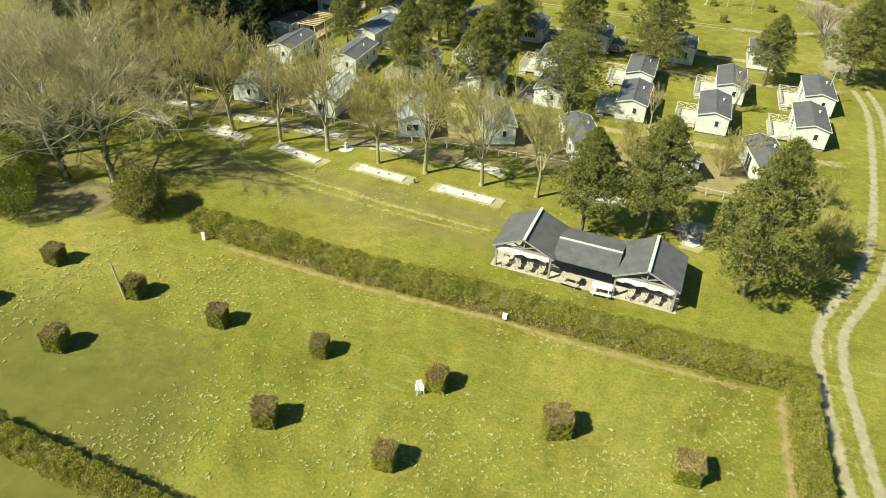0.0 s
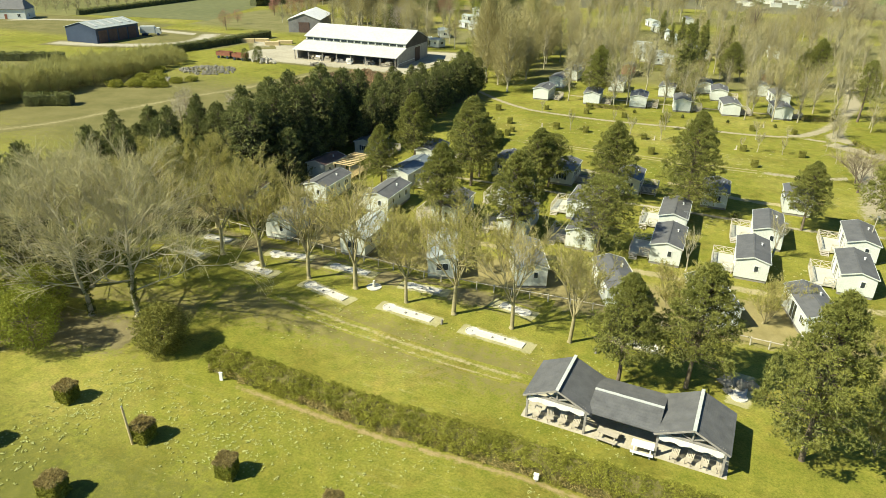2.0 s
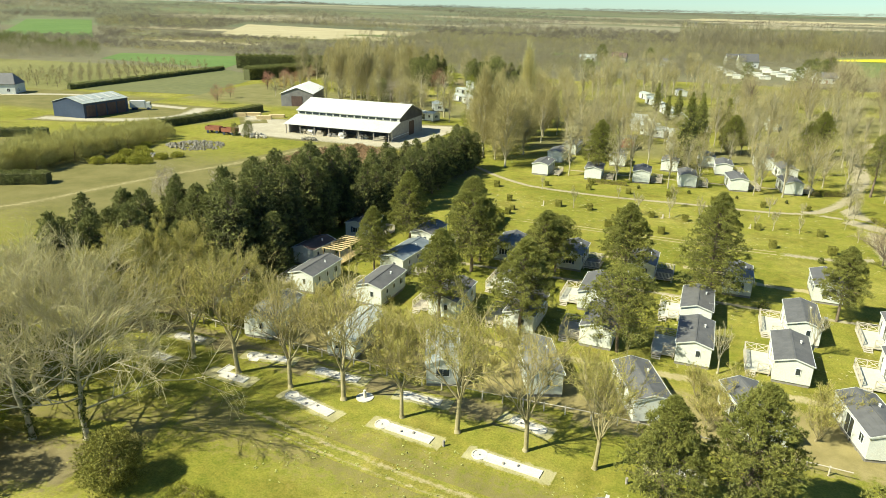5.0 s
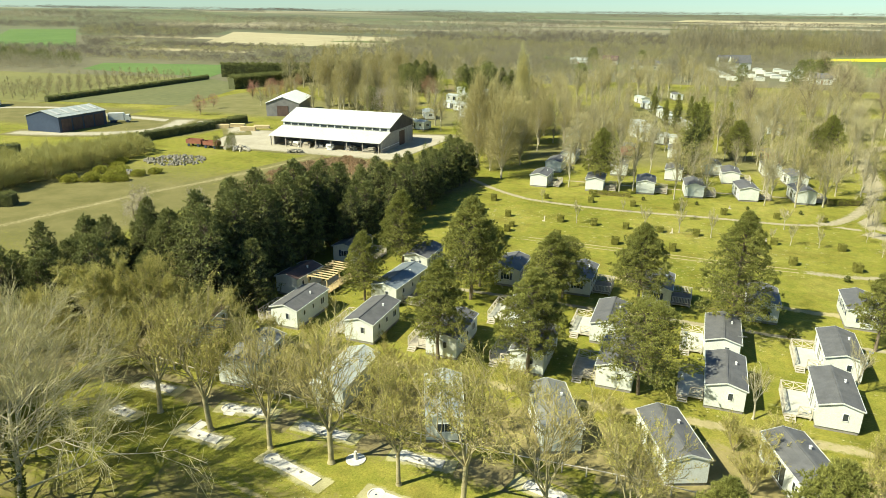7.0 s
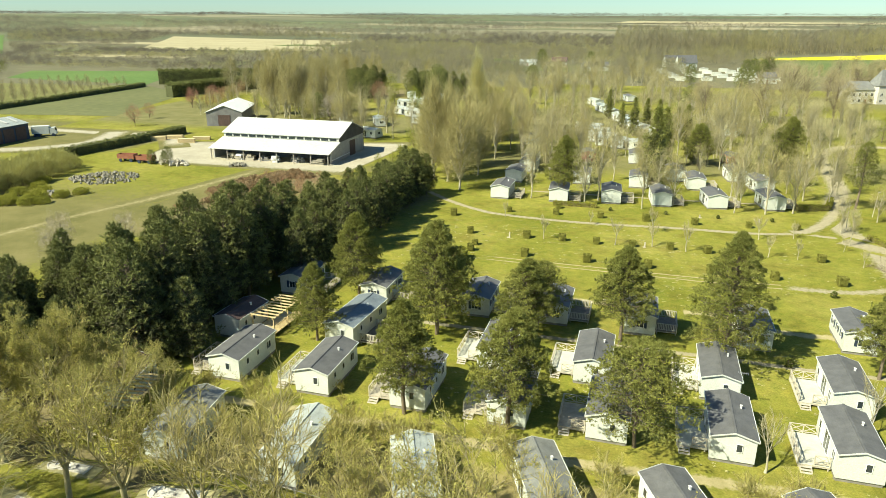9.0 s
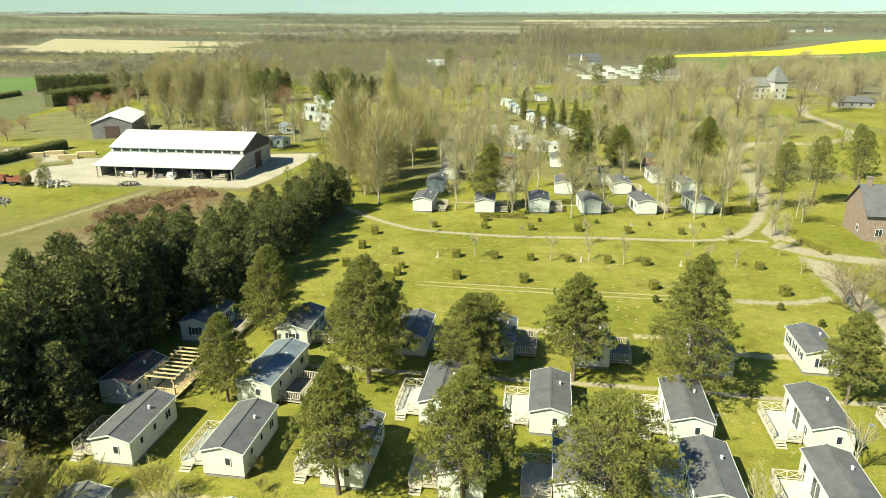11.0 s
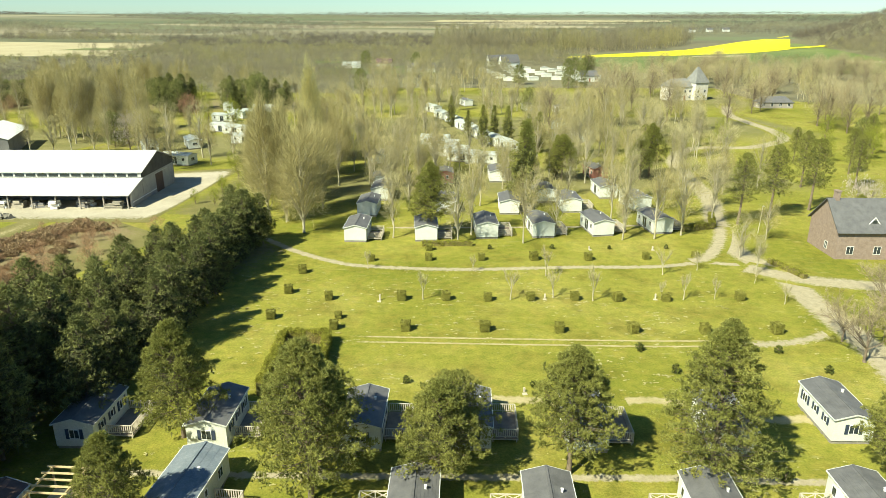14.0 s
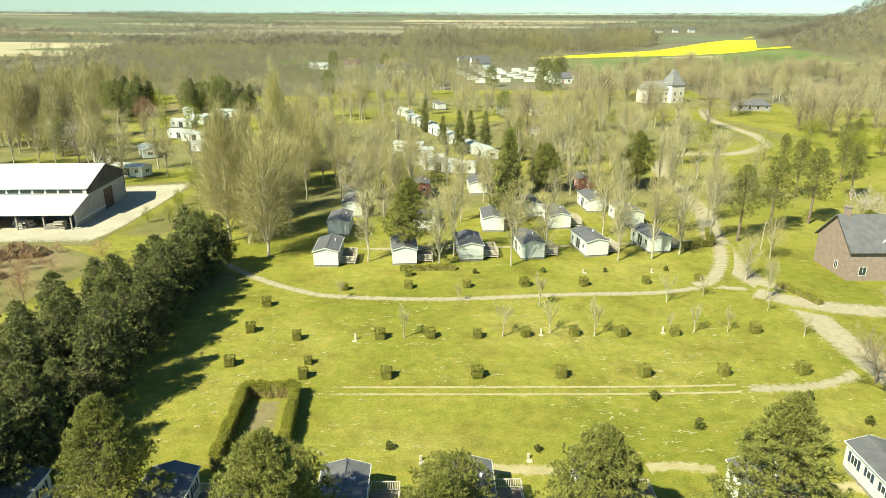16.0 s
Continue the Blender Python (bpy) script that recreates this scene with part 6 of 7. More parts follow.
stand(green, [(-138, 359, 1.0), (-105, 298, 1.05), (-120, 315, .9), (-98, 300, .8), (-86, 262, .6), (-84, 232, .5), (-80, 224, .55), (-76, 236, .55), (-78, 206, .4), (-74, 214, .5), (-80, 212, .35), (-77, 198, .4), (-72, 200, .45), (-82, 200, .3), (70, 262, .7), (78, 250, .7), (92, 254, .75), (98, 262, .8), (60, 281, .75), (108, 268, .8), (126, 420, 1.2), (96, 286, .75), (-44, 330, .9), (22, 262, .7)])
rust = [misty_master("russet_bush", 6, 2.8, .05, 121, BARK, RUSSET, "reddish leafless shrub at a field edge", "russet shrubs", 1100, .7, .03)]
stand(rust, [(-200 - 2.1 * k + rw.uniform(-1.5, 1.5), 296 + 5.6 * k + rw.uniform(-2, 2), rw.uniform(.8, 1.2)) for k in range(12)])
stand(rust, [(-88, 166, .6), (-84, 160, .7), (-90, 152, .6), (-86, 172, .5), (-92, 160, .7), (-82, 180, .5), (-90, 142, .6), (-94, 134, .5)] + [(-97 + rw.uniform(-9, 9), 142 + rw.uniform(0, 40), rw.uniform(.2, .42)) for k in range(64)])
BRACKEN = surface("dead_bracken", (0.260, 0.185, 0.100), (0.380, 0.285, 0.165), 0.4, 3.0, 0.95, 0.0, island=0.45, translucent=0.2)
bracken = [leafy_master("bracken_clump", (1.1, 1.4)[i], (2.0, 1.5)[i], 167 + i, BRACKEN, "brown dead bracken clump on a rough bank", "bracken", 34, 44, .24, .05) for i in range(2)]
bank = [(-105.5, 161.5), (-106, 167.7), (-104.1, 171.9), (-101.4, 177.0), (-97.4, 182.4)]
stand(bracken, [(bezier([(x, y, 0) for x, y in bank], f / 30)[0] + 1 + rw.uniform(-2.6, 3.6), bezier([(x, y, 0) for x, y in bank], f / 30)[1] + rw.uniform(-2, 1), rw.uniform(.7, 1.15)) for f in range(31)])
stand(bracken, [(-98 + rw.uniform(-6, 5), 150 + rw.uniform(0, 24), rw.uniform(.45, .8)) for k in range(26)])
bramble = [leafy_master("bramble_patch", 1.5, 2.2, 165, HEDGELEAF, "low green bramble patch on rough ground", "brambles", 40, 40, .2, .1)]
stand(bramble, [(-146, 136, 1), (-142, 138.5, 1.1), (-138, 140, 1), (-135.6, 141.5, .8), (-144, 141, .9), (-140, 144, 1.1), (-136, 147, .9), (-134.2, 150.8, .8), (-147, 146, 1), (-143, 149, .9), (-147.5, 152, .9), (-151, 157, .9)])
willow = [misty_master("willow_shrub", 7, 2.6, .04, 131 + i, BARK, GREENTWIG, "coppiced willow with yellow-green twigs", "willow coppice", 1700, 1.5, .034, 70, 14, 1.2) for i in range(2)]
spots = []
for i in range(132):
    f, g = (i % 33) / 32, (i // 33) / 3
    spots.append((-155.5 + 4 * math.sin(f * 2.6) - 2 * f - 11 * g + rw.uniform(-1, 1), 84 + 88 * f + 3 * g + rw.uniform(-1.2, 1.2), rw.uniform(.75, .98) * (1.3 - .55 * f)))
stand(willow, spots)
orchard = [misty_master("orchard_tree", 6.5, 1.5, .15, 141, BARK, TWIG, "slender young leafless orchard tree", "orchard trees", 420, 1.2, .028, 22, 8, 1.4)]
spots = []
for j in range(5):
    for i in range(18):
        spots.append((-287 - 11 * j - (i * .6) + rw.uniform(-.5, .5), 244 + 6.6 * i - 2 * j, rw.uniform(.8, 1.1)))
stand(orchard, spots)
roadside = [bare_master("roadside_tree", 9.5, .2, 7, .7, .3, 155 + i, BARK, RUSTTWIG, "spreading leafless tree beside the site road", 3, .012, 0, "roadside trees", .8, 3) for i in range(2)]
stand(roadside, [(23.7, 130.8, 1.0), (23.9, 136.2, .8), (29.8, 135.6, .95), (33.5, 141, .9), (35.5, 148, .85), (30.2, 127, .9)])
stand(mid, [(22.9, 160.2, .5), (23.1, 167.7, .62), (29.2, 199, .95), (31.8, 178, .6)])
sapling = [bare_master("sapling", 5, .3, 5, .45, .6, 151, PALEBARK, TWIG, "thin young tree with a stake on the lawn", 6, .008, 0, "saplings", .4, 2)]
stand(sapling, [(-29.4, 148.3, .95), (-16.8, 148.5, 1.05), (-10.6, 149.4, 1), (-5.0, 148.4, 1.15), (5.0, 149.6, .6), (8.1, 149.2, .9), (12.7, 149.5, .75), (-10.6, 158.3, 1.05), (7.9, 159.3, .95), (-0.7, 87.0, 1.25), (9.6, 96.2, 1.3), (22, 148, .7), (21, 156, .6), (-22, 160, .6), (-39, 160.6, .7), (14, 161.5, .7)])
shrub = [leafy_master("small_shrub", 1.1, .5, 161, BUSHLEAF, "small evergreen shrub on the lawn", "small shrubs", 20, 14, .12, .1)]
stand(shrub, [(-2.1, 133, 1), (0.6, 127.5, 1.1), (14.5, 132.8, 1), (-30, 124.5, .8), (18.2, 128, .9), (-16, 124, .7), (4.6, 108.5, .0001 + 1.2), (-19, 171, .8), (-8, 171.5, .8), (12, 172, .8), (2, 171.5, .7)])
evergreen = [leafy_master("evergreen_tree", 10, 3.4, 171, NEEDLE_D, "dark evergreen tree beyond the barn", "evergreens", 60, 60, .24, .08, blade=.10)]
stand(evergreen, [(-155, 359, 1.35), (-166, 372, 1.2), (-160, 364, 1.3), (-150, 353, 1.3), (-144, 347, 1.4), (-127, 359, 1.3), (-120, 362, 1.3), (-113, 359, 1.6), (-116, 365, 1.4), (-108, 359, .8), (-104, 361, .9), (-133, 268, 1.1), (36, 455, 1.2), (44, 460, 1.3), (52, 536, 1.3), (61, 536, 1.45), (57, 530, 1.3), (48, 540, 1.2), (-60, 600, 1.3), (-100, 610, 1.4), (3.9, 348, 1.1), (-136, 182, .4), (-141, 183, .4), (-138, 186, .45),
                  (-80, 440, 1.2), (10, 480, 1.2), (102, 276, .9), (112, 262, .9)])
settle()


def inside(poly, x, y):
    hit = False
    for (xa, ya), (xb, yb) in zip(poly, poly[1:] + poly[:1]):
        if (ya > y) != (yb > y) and x < (xb - xa) * (y - ya) / (yb - ya) + xa:
            hit = not hit
    return hit


def woodland(name, label, materials, test, area, step, height, tris, seed, size=1.0, stems=False):
    """A far wood: hundreds of leafless crowns, each a haze of upright twigs; the kinds of wood change from place to place."""
    rng = np.random.default_rng(seed)
    x0, y0, x1, y1 = area
    nx, ny = max(2, int((x1 - x0) / step)), max(2, int((y1 - y0) / step))
    xs, ys = np.meshgrid(np.linspace(x0, x1, nx), np.linspace(y0, y1, ny))
    p = np.stack([xs.ravel(), ys.ravel()], 1) + rng.uniform(-.48, .48, (nx * ny, 2)) * step
    p = [q for q in p if test(q[0], q[1])]
    lots = [[] for _ in materials]
    tris = int(tris * 1.55)
    for q in p:
        v = noise.noise(Vector((q[0] * .006, q[1] * .009, seed))) * 1.3 + .5 + rng.uniform(-.12, .12)
        lots[min(len(materials) - 1, max(0, int(v * len(materials))))].append(q)
    for lot, material in zip(lots, materials):
        if not lot:
            continue
        p = np.array(lot)
        z = np.array([land(*q) for q in p])
        h = height * rng.uniform(.6, 1.2, len(p)) * (0.92 + 0.14 * np.sin(p[:, 0] * .013 + p[:, 1] * .009))
        base = np.repeat(np.column_stack([p, z]), tris, 0)
        hh = np.repeat(h, tris)
        n = len(base)
        ang, rad = rng.uniform(0, 6.283, n), np.sqrt(rng.uniform(0, 1, n))
        zz = rng.uniform(.3 if stems else .2, 1.0, n) ** (1 if stems else .7)
        rr = rad ** .6 * step * .60 * np.repeat(rng.uniform(.7, 1.25, len(p)), tris) * np.sqrt(np.clip(1.08 - zz, .04, 1))
        c = base + np.column_stack([np.cos(ang) * rr, np.sin(ang) * rr, hh * (zz - .12)])
        a = np.column_stack([np.cos(ang) * .35 + rng.normal(size=n) * .4, np.sin(ang) * .35 + rng.normal(size=n) * .4, np.ones(n) * .9])
        a /= np.linalg.norm(a, axis=1)[:, None]
        g = spray(c, a, hh * rng.uniform(.10, .22, n), .125 * size * rng.uniform(.5, 1.3, n), rng)
        if stems:
            for (x, y), zb, ht in zip(p, z, h):
                g.tube((x, y, zb), (x, y, zb + ht * .7), .32, .15, 3)
        whole(name, g, material, label, "woodland", "", "stuff")


def in_view(x, y):
    return -1.45 * y - 60 < x < .62 * y + 60


def blob(x, y, f):
    return noise.noise(Vector((x * f, y * f, 3.7)))


CROPS = [(84, 566), (346, 566), (362, 700), (362, 820), (392, 955), (575, 1390), (440, 1400), (230, 966), (66, 832)]
STUBBLE = [(-640, 745), (-420, 700), (-375, 800), (-380, 890), (-460, 1110), (-890, 1180)]
PLANTATION = [(-46, 762), (21, 809), (76, 834), (232, 966), (330, 1150), (120, 1150), (-60, 960)]
CLEARING = [(-135, 556), (-36, 556), (-45, 645), (-145, 634)]
GLADES = [(-330, 560, 60, 22), (-200, 690, 70, 18), (-520, 620, 70, 20), (-640, 700, 80, 22), (120, 690, 45, 20), (-60, 900, 110, 26), (-420, 930, 90, 24), (-750, 900, 130, 30), (-250, 1080, 140, 26), (40, 1060, 60, 20)]
MEADOWS = [(-560, 220), (-262, 240), (-250, 420), (-330, 478), (-460, 446), (-500, 350)]
GROVE = [(-470, 310), (-404, 374), (-520, 484), (-650, 470)]
FARCROP = [(-750, 535), (-660, 618), (-1150, 1060), (-1245, 975)]


def free(x, y):
    return in_view(x, y) and not any(((x - a) / b) ** 2 + ((y - c) / d) ** 2 < 1 for a, c, b, d in GLADES) and not any(inside(q, x, y) for q in (CROPS, STUBBLE, PLANTATION, CLEARING, MEADOWS, FARCROP))


def low_ground(x, y):
    return x < -262 and y < 765 + (x + 900) * -.06


def camp_wood(x, y):
    return free(x, y) and not low_ground(x, y) and not (x > -90 and y < 500) and not (-230 < x and y < 430) and not (10 < x < 125 and 490 < y < 640) and blob(x, y, .012) > -.4


woodland("mixed_wood", "leafless wood behind the far camp", (WOODLAND, WOODGREEN, WOODLAND), camp_wood, (-300, 400, 330, 640), 7.5, 12, 190, 201, .34)
woodland("valley_wood", "brown leafless wood across the valley", (WOODLAND, WOODGREEN, WOODLAND, WOODGREEN), lambda x, y: free(x, y) and not low_ground(x, y), (-560, 640, 500, 840), 8, 13, 100, 203, .66)
woodland("valley_wood", "pale leafless wood across the valley", (DARKWOOD, WOODLAND, WOODGREEN, DARKWOOD), lambda x, y: free(x, y) and x < 330 and blob(x, y, .005) > -.4, (-1000, 840, 340, 1200), 12, 14, 70, 204, 1.1)
woodland("poplar_plantation", "tall leafless poplar plantation with bare stems", (WOODLAND, WOODGREEN), lambda x, y: inside(PLANTATION, x, y), (-60, 760, 330, 1150), 8, 27, 65, 210, 1.1, True)
woodland("willow_scrub", "low rounded willow scrub in a wet meadow", (WOODGREEN, DARKWOOD, WOODLAND, DARKWOOD), lambda x, y: in_view(x, y) and low_ground(x, y) and not inside(MEADOWS, x, y) and not inside(STUBBLE, x, y) and not inside(FARCROP, x, y) and blob(x, y, .02) > -.3 and y > 470, (-950, 470, -262, 770), 8, 6.5, 110, 211, .55)
woodland("small_plantation", "mixed conifers and bare trees by an orchard", (NEEDLE_D, WOODLAND), lambda x, y: inside(GROVE, x, y), (-660, 310, -390, 500), 8, 12, 110, 212, .6)
woodland("mixed_wood", "scrubby leafless wood beyond far fields", (DARKWOOD, WOODLAND, DARKWOOD), lambda x, y: free(x, y) and x < -600 + (y < 780) * -340 and blob(x, y, .006) > -.18, (-1700, 560, -600, 1250), 13, 11, 60, 213, .95)
woodland("distant_wood", "distant leafless woods", (DARKWOOD, WOODLAND, WOODLAND), lambda x, y: free(x, y) and blob(x, y * 2.2, .0022) > -.05, (-2300, 1200, 900, 2000), 20, 14, 34, 205, 2.0)
woodland("hill_wood", "brown leafless wood on a rounded hill", (DARKWOOD, WOODLAND, DARKWOOD), lambda x, y: x < .8 * y + 60 and hill(x, y) > 3 and not inside(CROPS, x, y), (330, 520, 900, 1350), 10, 12, 60, 206, 1.0)
woodland("horizon_wood", "wooded strips on the horizon", (DARKWOOD,), lambda x, y: in_view(x, y) and blob(x, y * 3, .0016) > .14, (-3900, 2000, 2600, 4500), 40, 15, 24, 207, 5.5)
woodland("field_hedgerow", "dark hedgerow along a stubble field", (NEEDLE_D, DARKWOOD, NEEDLE_D), lambda x, y: abs(y - (706 + abs(x + 410) * .05 + (x > -400) * (x + 400) * .6)) < 9 and in_view(x, y) and blob(x, y, .04) > -.3, (-640, 680, -330, 770), 7, 6.5, 60, 208, .8)
woodland("field_hedgerow", "bushes along a green field", (WOODGREEN, WOODLAND), lambda x, y: abs(y - (475 + (x + 560) * .05)) < 10 and in_view(x, y), (-560, 440, -270, 520), 8, 6, 60, 209, .8)


for i, (a, c, b, d) in enumerate(GLADES):
    patch("glade", a - b * 1.1, c - d, a + b * 1.1, c - d * .8, a + b, c + d, a - b, c + d * 1.1, (MEADOW, CROP, BEIGE, MEADOW, YELLOWFIELD)[i % 5], .25, "small pale meadow among far woods", 10)


# ---------------- mini golf ----------------
LANEGRAVEL = ground_material("cream_gravel", (0.30, 0.275, 0.130), (0.43, 0.40, 0.215), 0.5)


def golf_lane(x0, y0, x1, y1, label, ring=True, bend=0.0):
    """A pale concrete lane with low kerbs, a round end with its hole, and small obstacles, in a gravel surround."""
    d = Vector((x1 - x0, y1 - y0, 0))
    ln = d.length
    rz = math.degrees(math.atan2(d.y, d.x))
    t = thing("mini_golf_lane", label, "mini golf lane", "mini golf lanes", pose(x0, y0, 0, 0, 0, rz))
    w = .45
    ln -= .7
    part("lane", Geo().box(.5, -w, .0, ln, w, .07), CONCRETE, t)
    for s in (-1, 1):
        part("kerb", Geo().box(.6, s * w - .05 + (.05 if s > 0 else -.05), 0, ln, s * w + .05 + (.05 if s > 0 else -.05), .13), CONCRETE, t)
    part("end_kerb", Geo().box(ln, -w - .1, 0, ln + .1, w + .1, .13), CONCRETE, t)
    if ring:
        n = 20
        part("target_disc", Geo().slab([(math.cos(6.283 * i / n) * .68, math.sin(6.283 * i / n) * .68) for i in range(n)], 0, .075), CONCRETE, t, "round white target end")
        k = Geo()
        turn = [.62 + (6.283 - 1.24) * i / 18 for i in range(19)]
        for a in turn:
            k.v.extend((math.cos(a) * q, math.sin(a) * q, z) for q, z in ((.65, 0), (.75, 0), (.75, .15), (.65, .15)))
        k.f.extend((4 * i + j, 4 * i + (j + 1) % 4, 4 * i + 4 + (j + 1) % 4, 4 * i + 4 + j) for i in range(18) for j in range(4))
        k.f.extend([(3, 2, 1, 0), (72, 73, 74, 75)])
        part("ring_kerb", k, CONCRETE, t)
        part("hole", Geo().slab([(math.cos(6.283 * i / 10) * .1, math.sin(6.283 * i / 10) * .1) for i in range(10)], .07, .082), DARKBLUE, t, "dark cup")
    if bend:
        part("side_lane", Geo().box(.0, 0, 0, 1.0, bend, .068), CONCRETE, t)
        part("side_kerb", Geo().box(-.1, 0, 0, 0, bend + .1, .13), CONCRETE, t)
    for i in range(2):
        part("obstacle", Geo().box(ln * (.4 + .22 * i), -.3 + .35 * i, .07, ln * (.4 + .22 * i) + .14, -.05 + .35 * i, .2), TIMBER, t, "small dark wooden obstacle")
    return t


def surround(x0, y0, x1, y1, w):
    ux, uy = x1 - x0, y1 - y0
    k = math.hypot(ux, uy)
    ux, uy = ux / k, uy / k
    track("lane_surround", [(x0 - ux * 1.5, y0 - uy * 1.5), ((x0 + x1) / 2, (y0 + y1) / 2), (x1 + ux * .6, y1 + uy * .6)], w * .88, LANEGRAVEL, .03, "beige gravel round a mini golf lane", 40, 1.7)


for a, lab, ring, bend in [((-41.4, 63.9, -35.4, 62.4), "pale concrete mini golf lane with a round end", True, 0), ((-30.6, 63.0, -24.6, 62.4), "white concrete mini golf lane in beige gravel", True, 0), ((-20.4, 62.2, -14.0, 61.6), "white concrete mini golf lane with obstacles", True, 0),
                           ((-51.4, 64.6, -46.9, 64.4), "angled white concrete mini golf lane", False, 1.9), ((-61.6, 65.2, -57.8, 64.8), "pale concrete mini golf lane under bare trees", False, 0),
                           ((-30.6, 68.6, -26.2, 68.8), "stained concrete mini golf lane beside the fence", True, .8), ((-16.4, 68.2, -20.0, 69.0), "narrow concrete mini golf lane with a round end", True, 0),
                           ((-50.2, 69.4, -45.4, 70.2), "stained concrete mini golf lane by the fence", True, -1.2), ((-41.2, 69.4, -36.0, 69.3), "pale concrete mini golf lane in two steps", True, 0), ((-61.2, 70.0, -57.2, 70.1), "worn concrete mini golf lane in the shade", True, 0),
                           ((6.0, 61.6, 6.4, 65.2), "pinkish concrete mini golf lane between pines", True, .9), ((-2.6, 66.8, -6.0, 66.6), "white concrete mini golf lane behind a pine", True, 0)]:
    golf_lane(*a, lab, ring, bend)
    surround(*a, 3.2)
t = thing("mini_golf_disc", "round concrete mini golf green with a small pillar", "mini golf lane", "mini golf lanes", pose(-34.4, 66.6, 0))
part("disc", Geo().slab([(math.cos(.3927 * i) * .9, math.sin(.3927 * i) * .9) for i in range(16)], 0, .1), CONCRETE, t)
part("pillar", Geo().tube((0, 0, .1), (0, 0, .9), .2, .14, 10, True), CONCRETE, t)
t = thing("rock_group", "group of pinkish grey rocks between pines", "rocks", "", pose(5.8, 63.2, 0))
for i in range(7):
    g = Geo()
    lump(g, R, (R.uniform(-1.3, 1.3), R.uniform(-1.2, 1.2), .25), R.uniform(.5, .9))
    part("rock", g, RUBBLE, t)
for x, y in ((-23.9, 62.2), (-7.6, 63.5)):
    t = thing("bin_stump", "short dark post at the end of a lane", "post", "", pose(x, y, 0))
    part("body", Geo().tube((0, 0, 0), (0, 0, .6), .14, .12, 8, True), TIMBER, t)


# ---------------- fence along the mini golf ----------------
def fence(points, label):
    t = thing("post_and_rail_fence", label, "fence", "fences")
    for (xa, ya), (xb, yb) in zip(points, points[1:]):
        k = max(1, round(math.hypot(xb - xa, yb - ya) / 2.1))
        for i in range(k):
            p, q = Vector((xa, ya, 0)).lerp(Vector((xb, yb, 0)), i / k), Vector((xa, ya, 0)).lerp(Vector((xb, yb, 0)), (i + 1) / k)
            part("post", Geo().tube(p, p + Vector((R.uniform(-.03, .03), 0, 1.05)), .075, .07, 7, True), RAILWOOD, t)
            part("rail", Geo().tube(p + Vector((0, -.08, .95)), q + Vector((0, -.08, .95)), .05, .05, 6), RAILWOOD, t)
    return t


fence([(-63, 74), (-51, 73.0), (-43, 72.4), (-30, 71.2), (-23.2, 71.2), (-14.7, 71.8), (-9.6, 72.0), (-2, 71.9), (5.1, 71.8), (10.5, 71.6)], "pale wooden post and rail fence behind the mini golf")


# ---------------- pergolas ----------------
def pergola(x, y, rz, w, d, h, floor, label):
    t = thing("pergola", label, "pergola", "pergolas", pose(x, y, 0, 0, 0, rz))
    for a in (0, w):
        for b in (0, d / 2, d):
            part("post", Geo().box(a - .06, b - .06, 0, a + .06, b + .06, h), NEWWOOD, t)
        part("beam", Geo().box(a - .05, -.3, h, a + .05, d + .3, h + .16), NEWWOOD, t)
    for i in range(9):
        b = d * i / 8
        part("rafter", Geo().box(-.35, b - .04, h + .16, w + .35, b + .04, h + .32), NEWWOOD, t)
    if floor:
        f = Geo().box(-.1, 0, .42, w + .1, d, .46)
        part("floor", f, NEWWOOD, t)
        for a, b in (((w, .0), (w, d)), ((0, 0), (w, 0))):
            p, q = Vector((*a, .46)), Vector((*b, .46))
            part("top_rail", Geo().bar(p + Vector((0, 0, .95)), q + Vector((0, 0, .95)), .08, .06), NEWWOOD, t)
            k = int((q - p).length / .2)
            for i in range(1, k):
                e = p.lerp(q, i / k)
                part("baluster", Geo().bar(e, e + Vector((0, 0, .95)), .07, .03), NEWWOOD, t)
    return t


pergola(-58.6, 98.6, -2, 3.0, 6.6, 2.45, True, "new pine pergola over a railed terrace")
pergola(-61.6, 76.6, 10, 3.2, 5.4, 2.4, False, "pine pergola beams beside an old mobile home")

# ---------------- small things on the near lawn ----------------
t = thing("wooden_pole", "leaning grey wooden pole beside a clipped bush", "pole", "", pose(-39.6, 34.5, 0, 2, -3, 0))
part("shaft", Geo().tube((0, 0, -.1), (0, 0, 3.8), .11, .085, 9, True), NEWWOOD, t)
part("cap", Geo().tube((0, 0, 3.8), (0, 0, 3.88), .075, .03, 9, True), STEEL, t)
t = thing("marker_post", "short white marker post at the hedge end", "post", "", pose(-38.7, 44.4, 0, 0, 0, 10))
part("panel", Geo().box(-.16, -.06, 0, .16, .06, .85), PLASTIC, t)
part("cap", Geo().box(-.18, -.08, .85, .18, .08, .9), PLASTIC, t)
t = thing("service_box", "white meter box in a niche of the hedge", "box", "", scaled(-8.4, 43.7, 0, .8))
part("stand", Geo().box(-.05, -.05, 0, .05, .05, .35), TIMBER, t)
part("cabinet", Geo().box(-.24, -.14, .35, .24, .14, .95), PLASTIC, t)
part("lid", Geo().box(-.26, -.17, .95, .26, .16, 1.0), PLASTIC, t)
t = thing("garden_chair", "white plastic garden chair by a clipped bush", "chair", "", pose(-12.2, 33.7, 0, 0, 0, 35))
part("seat", Geo().box(-.26, -.25, .40, .26, .25, .44), PLASTIC, t)
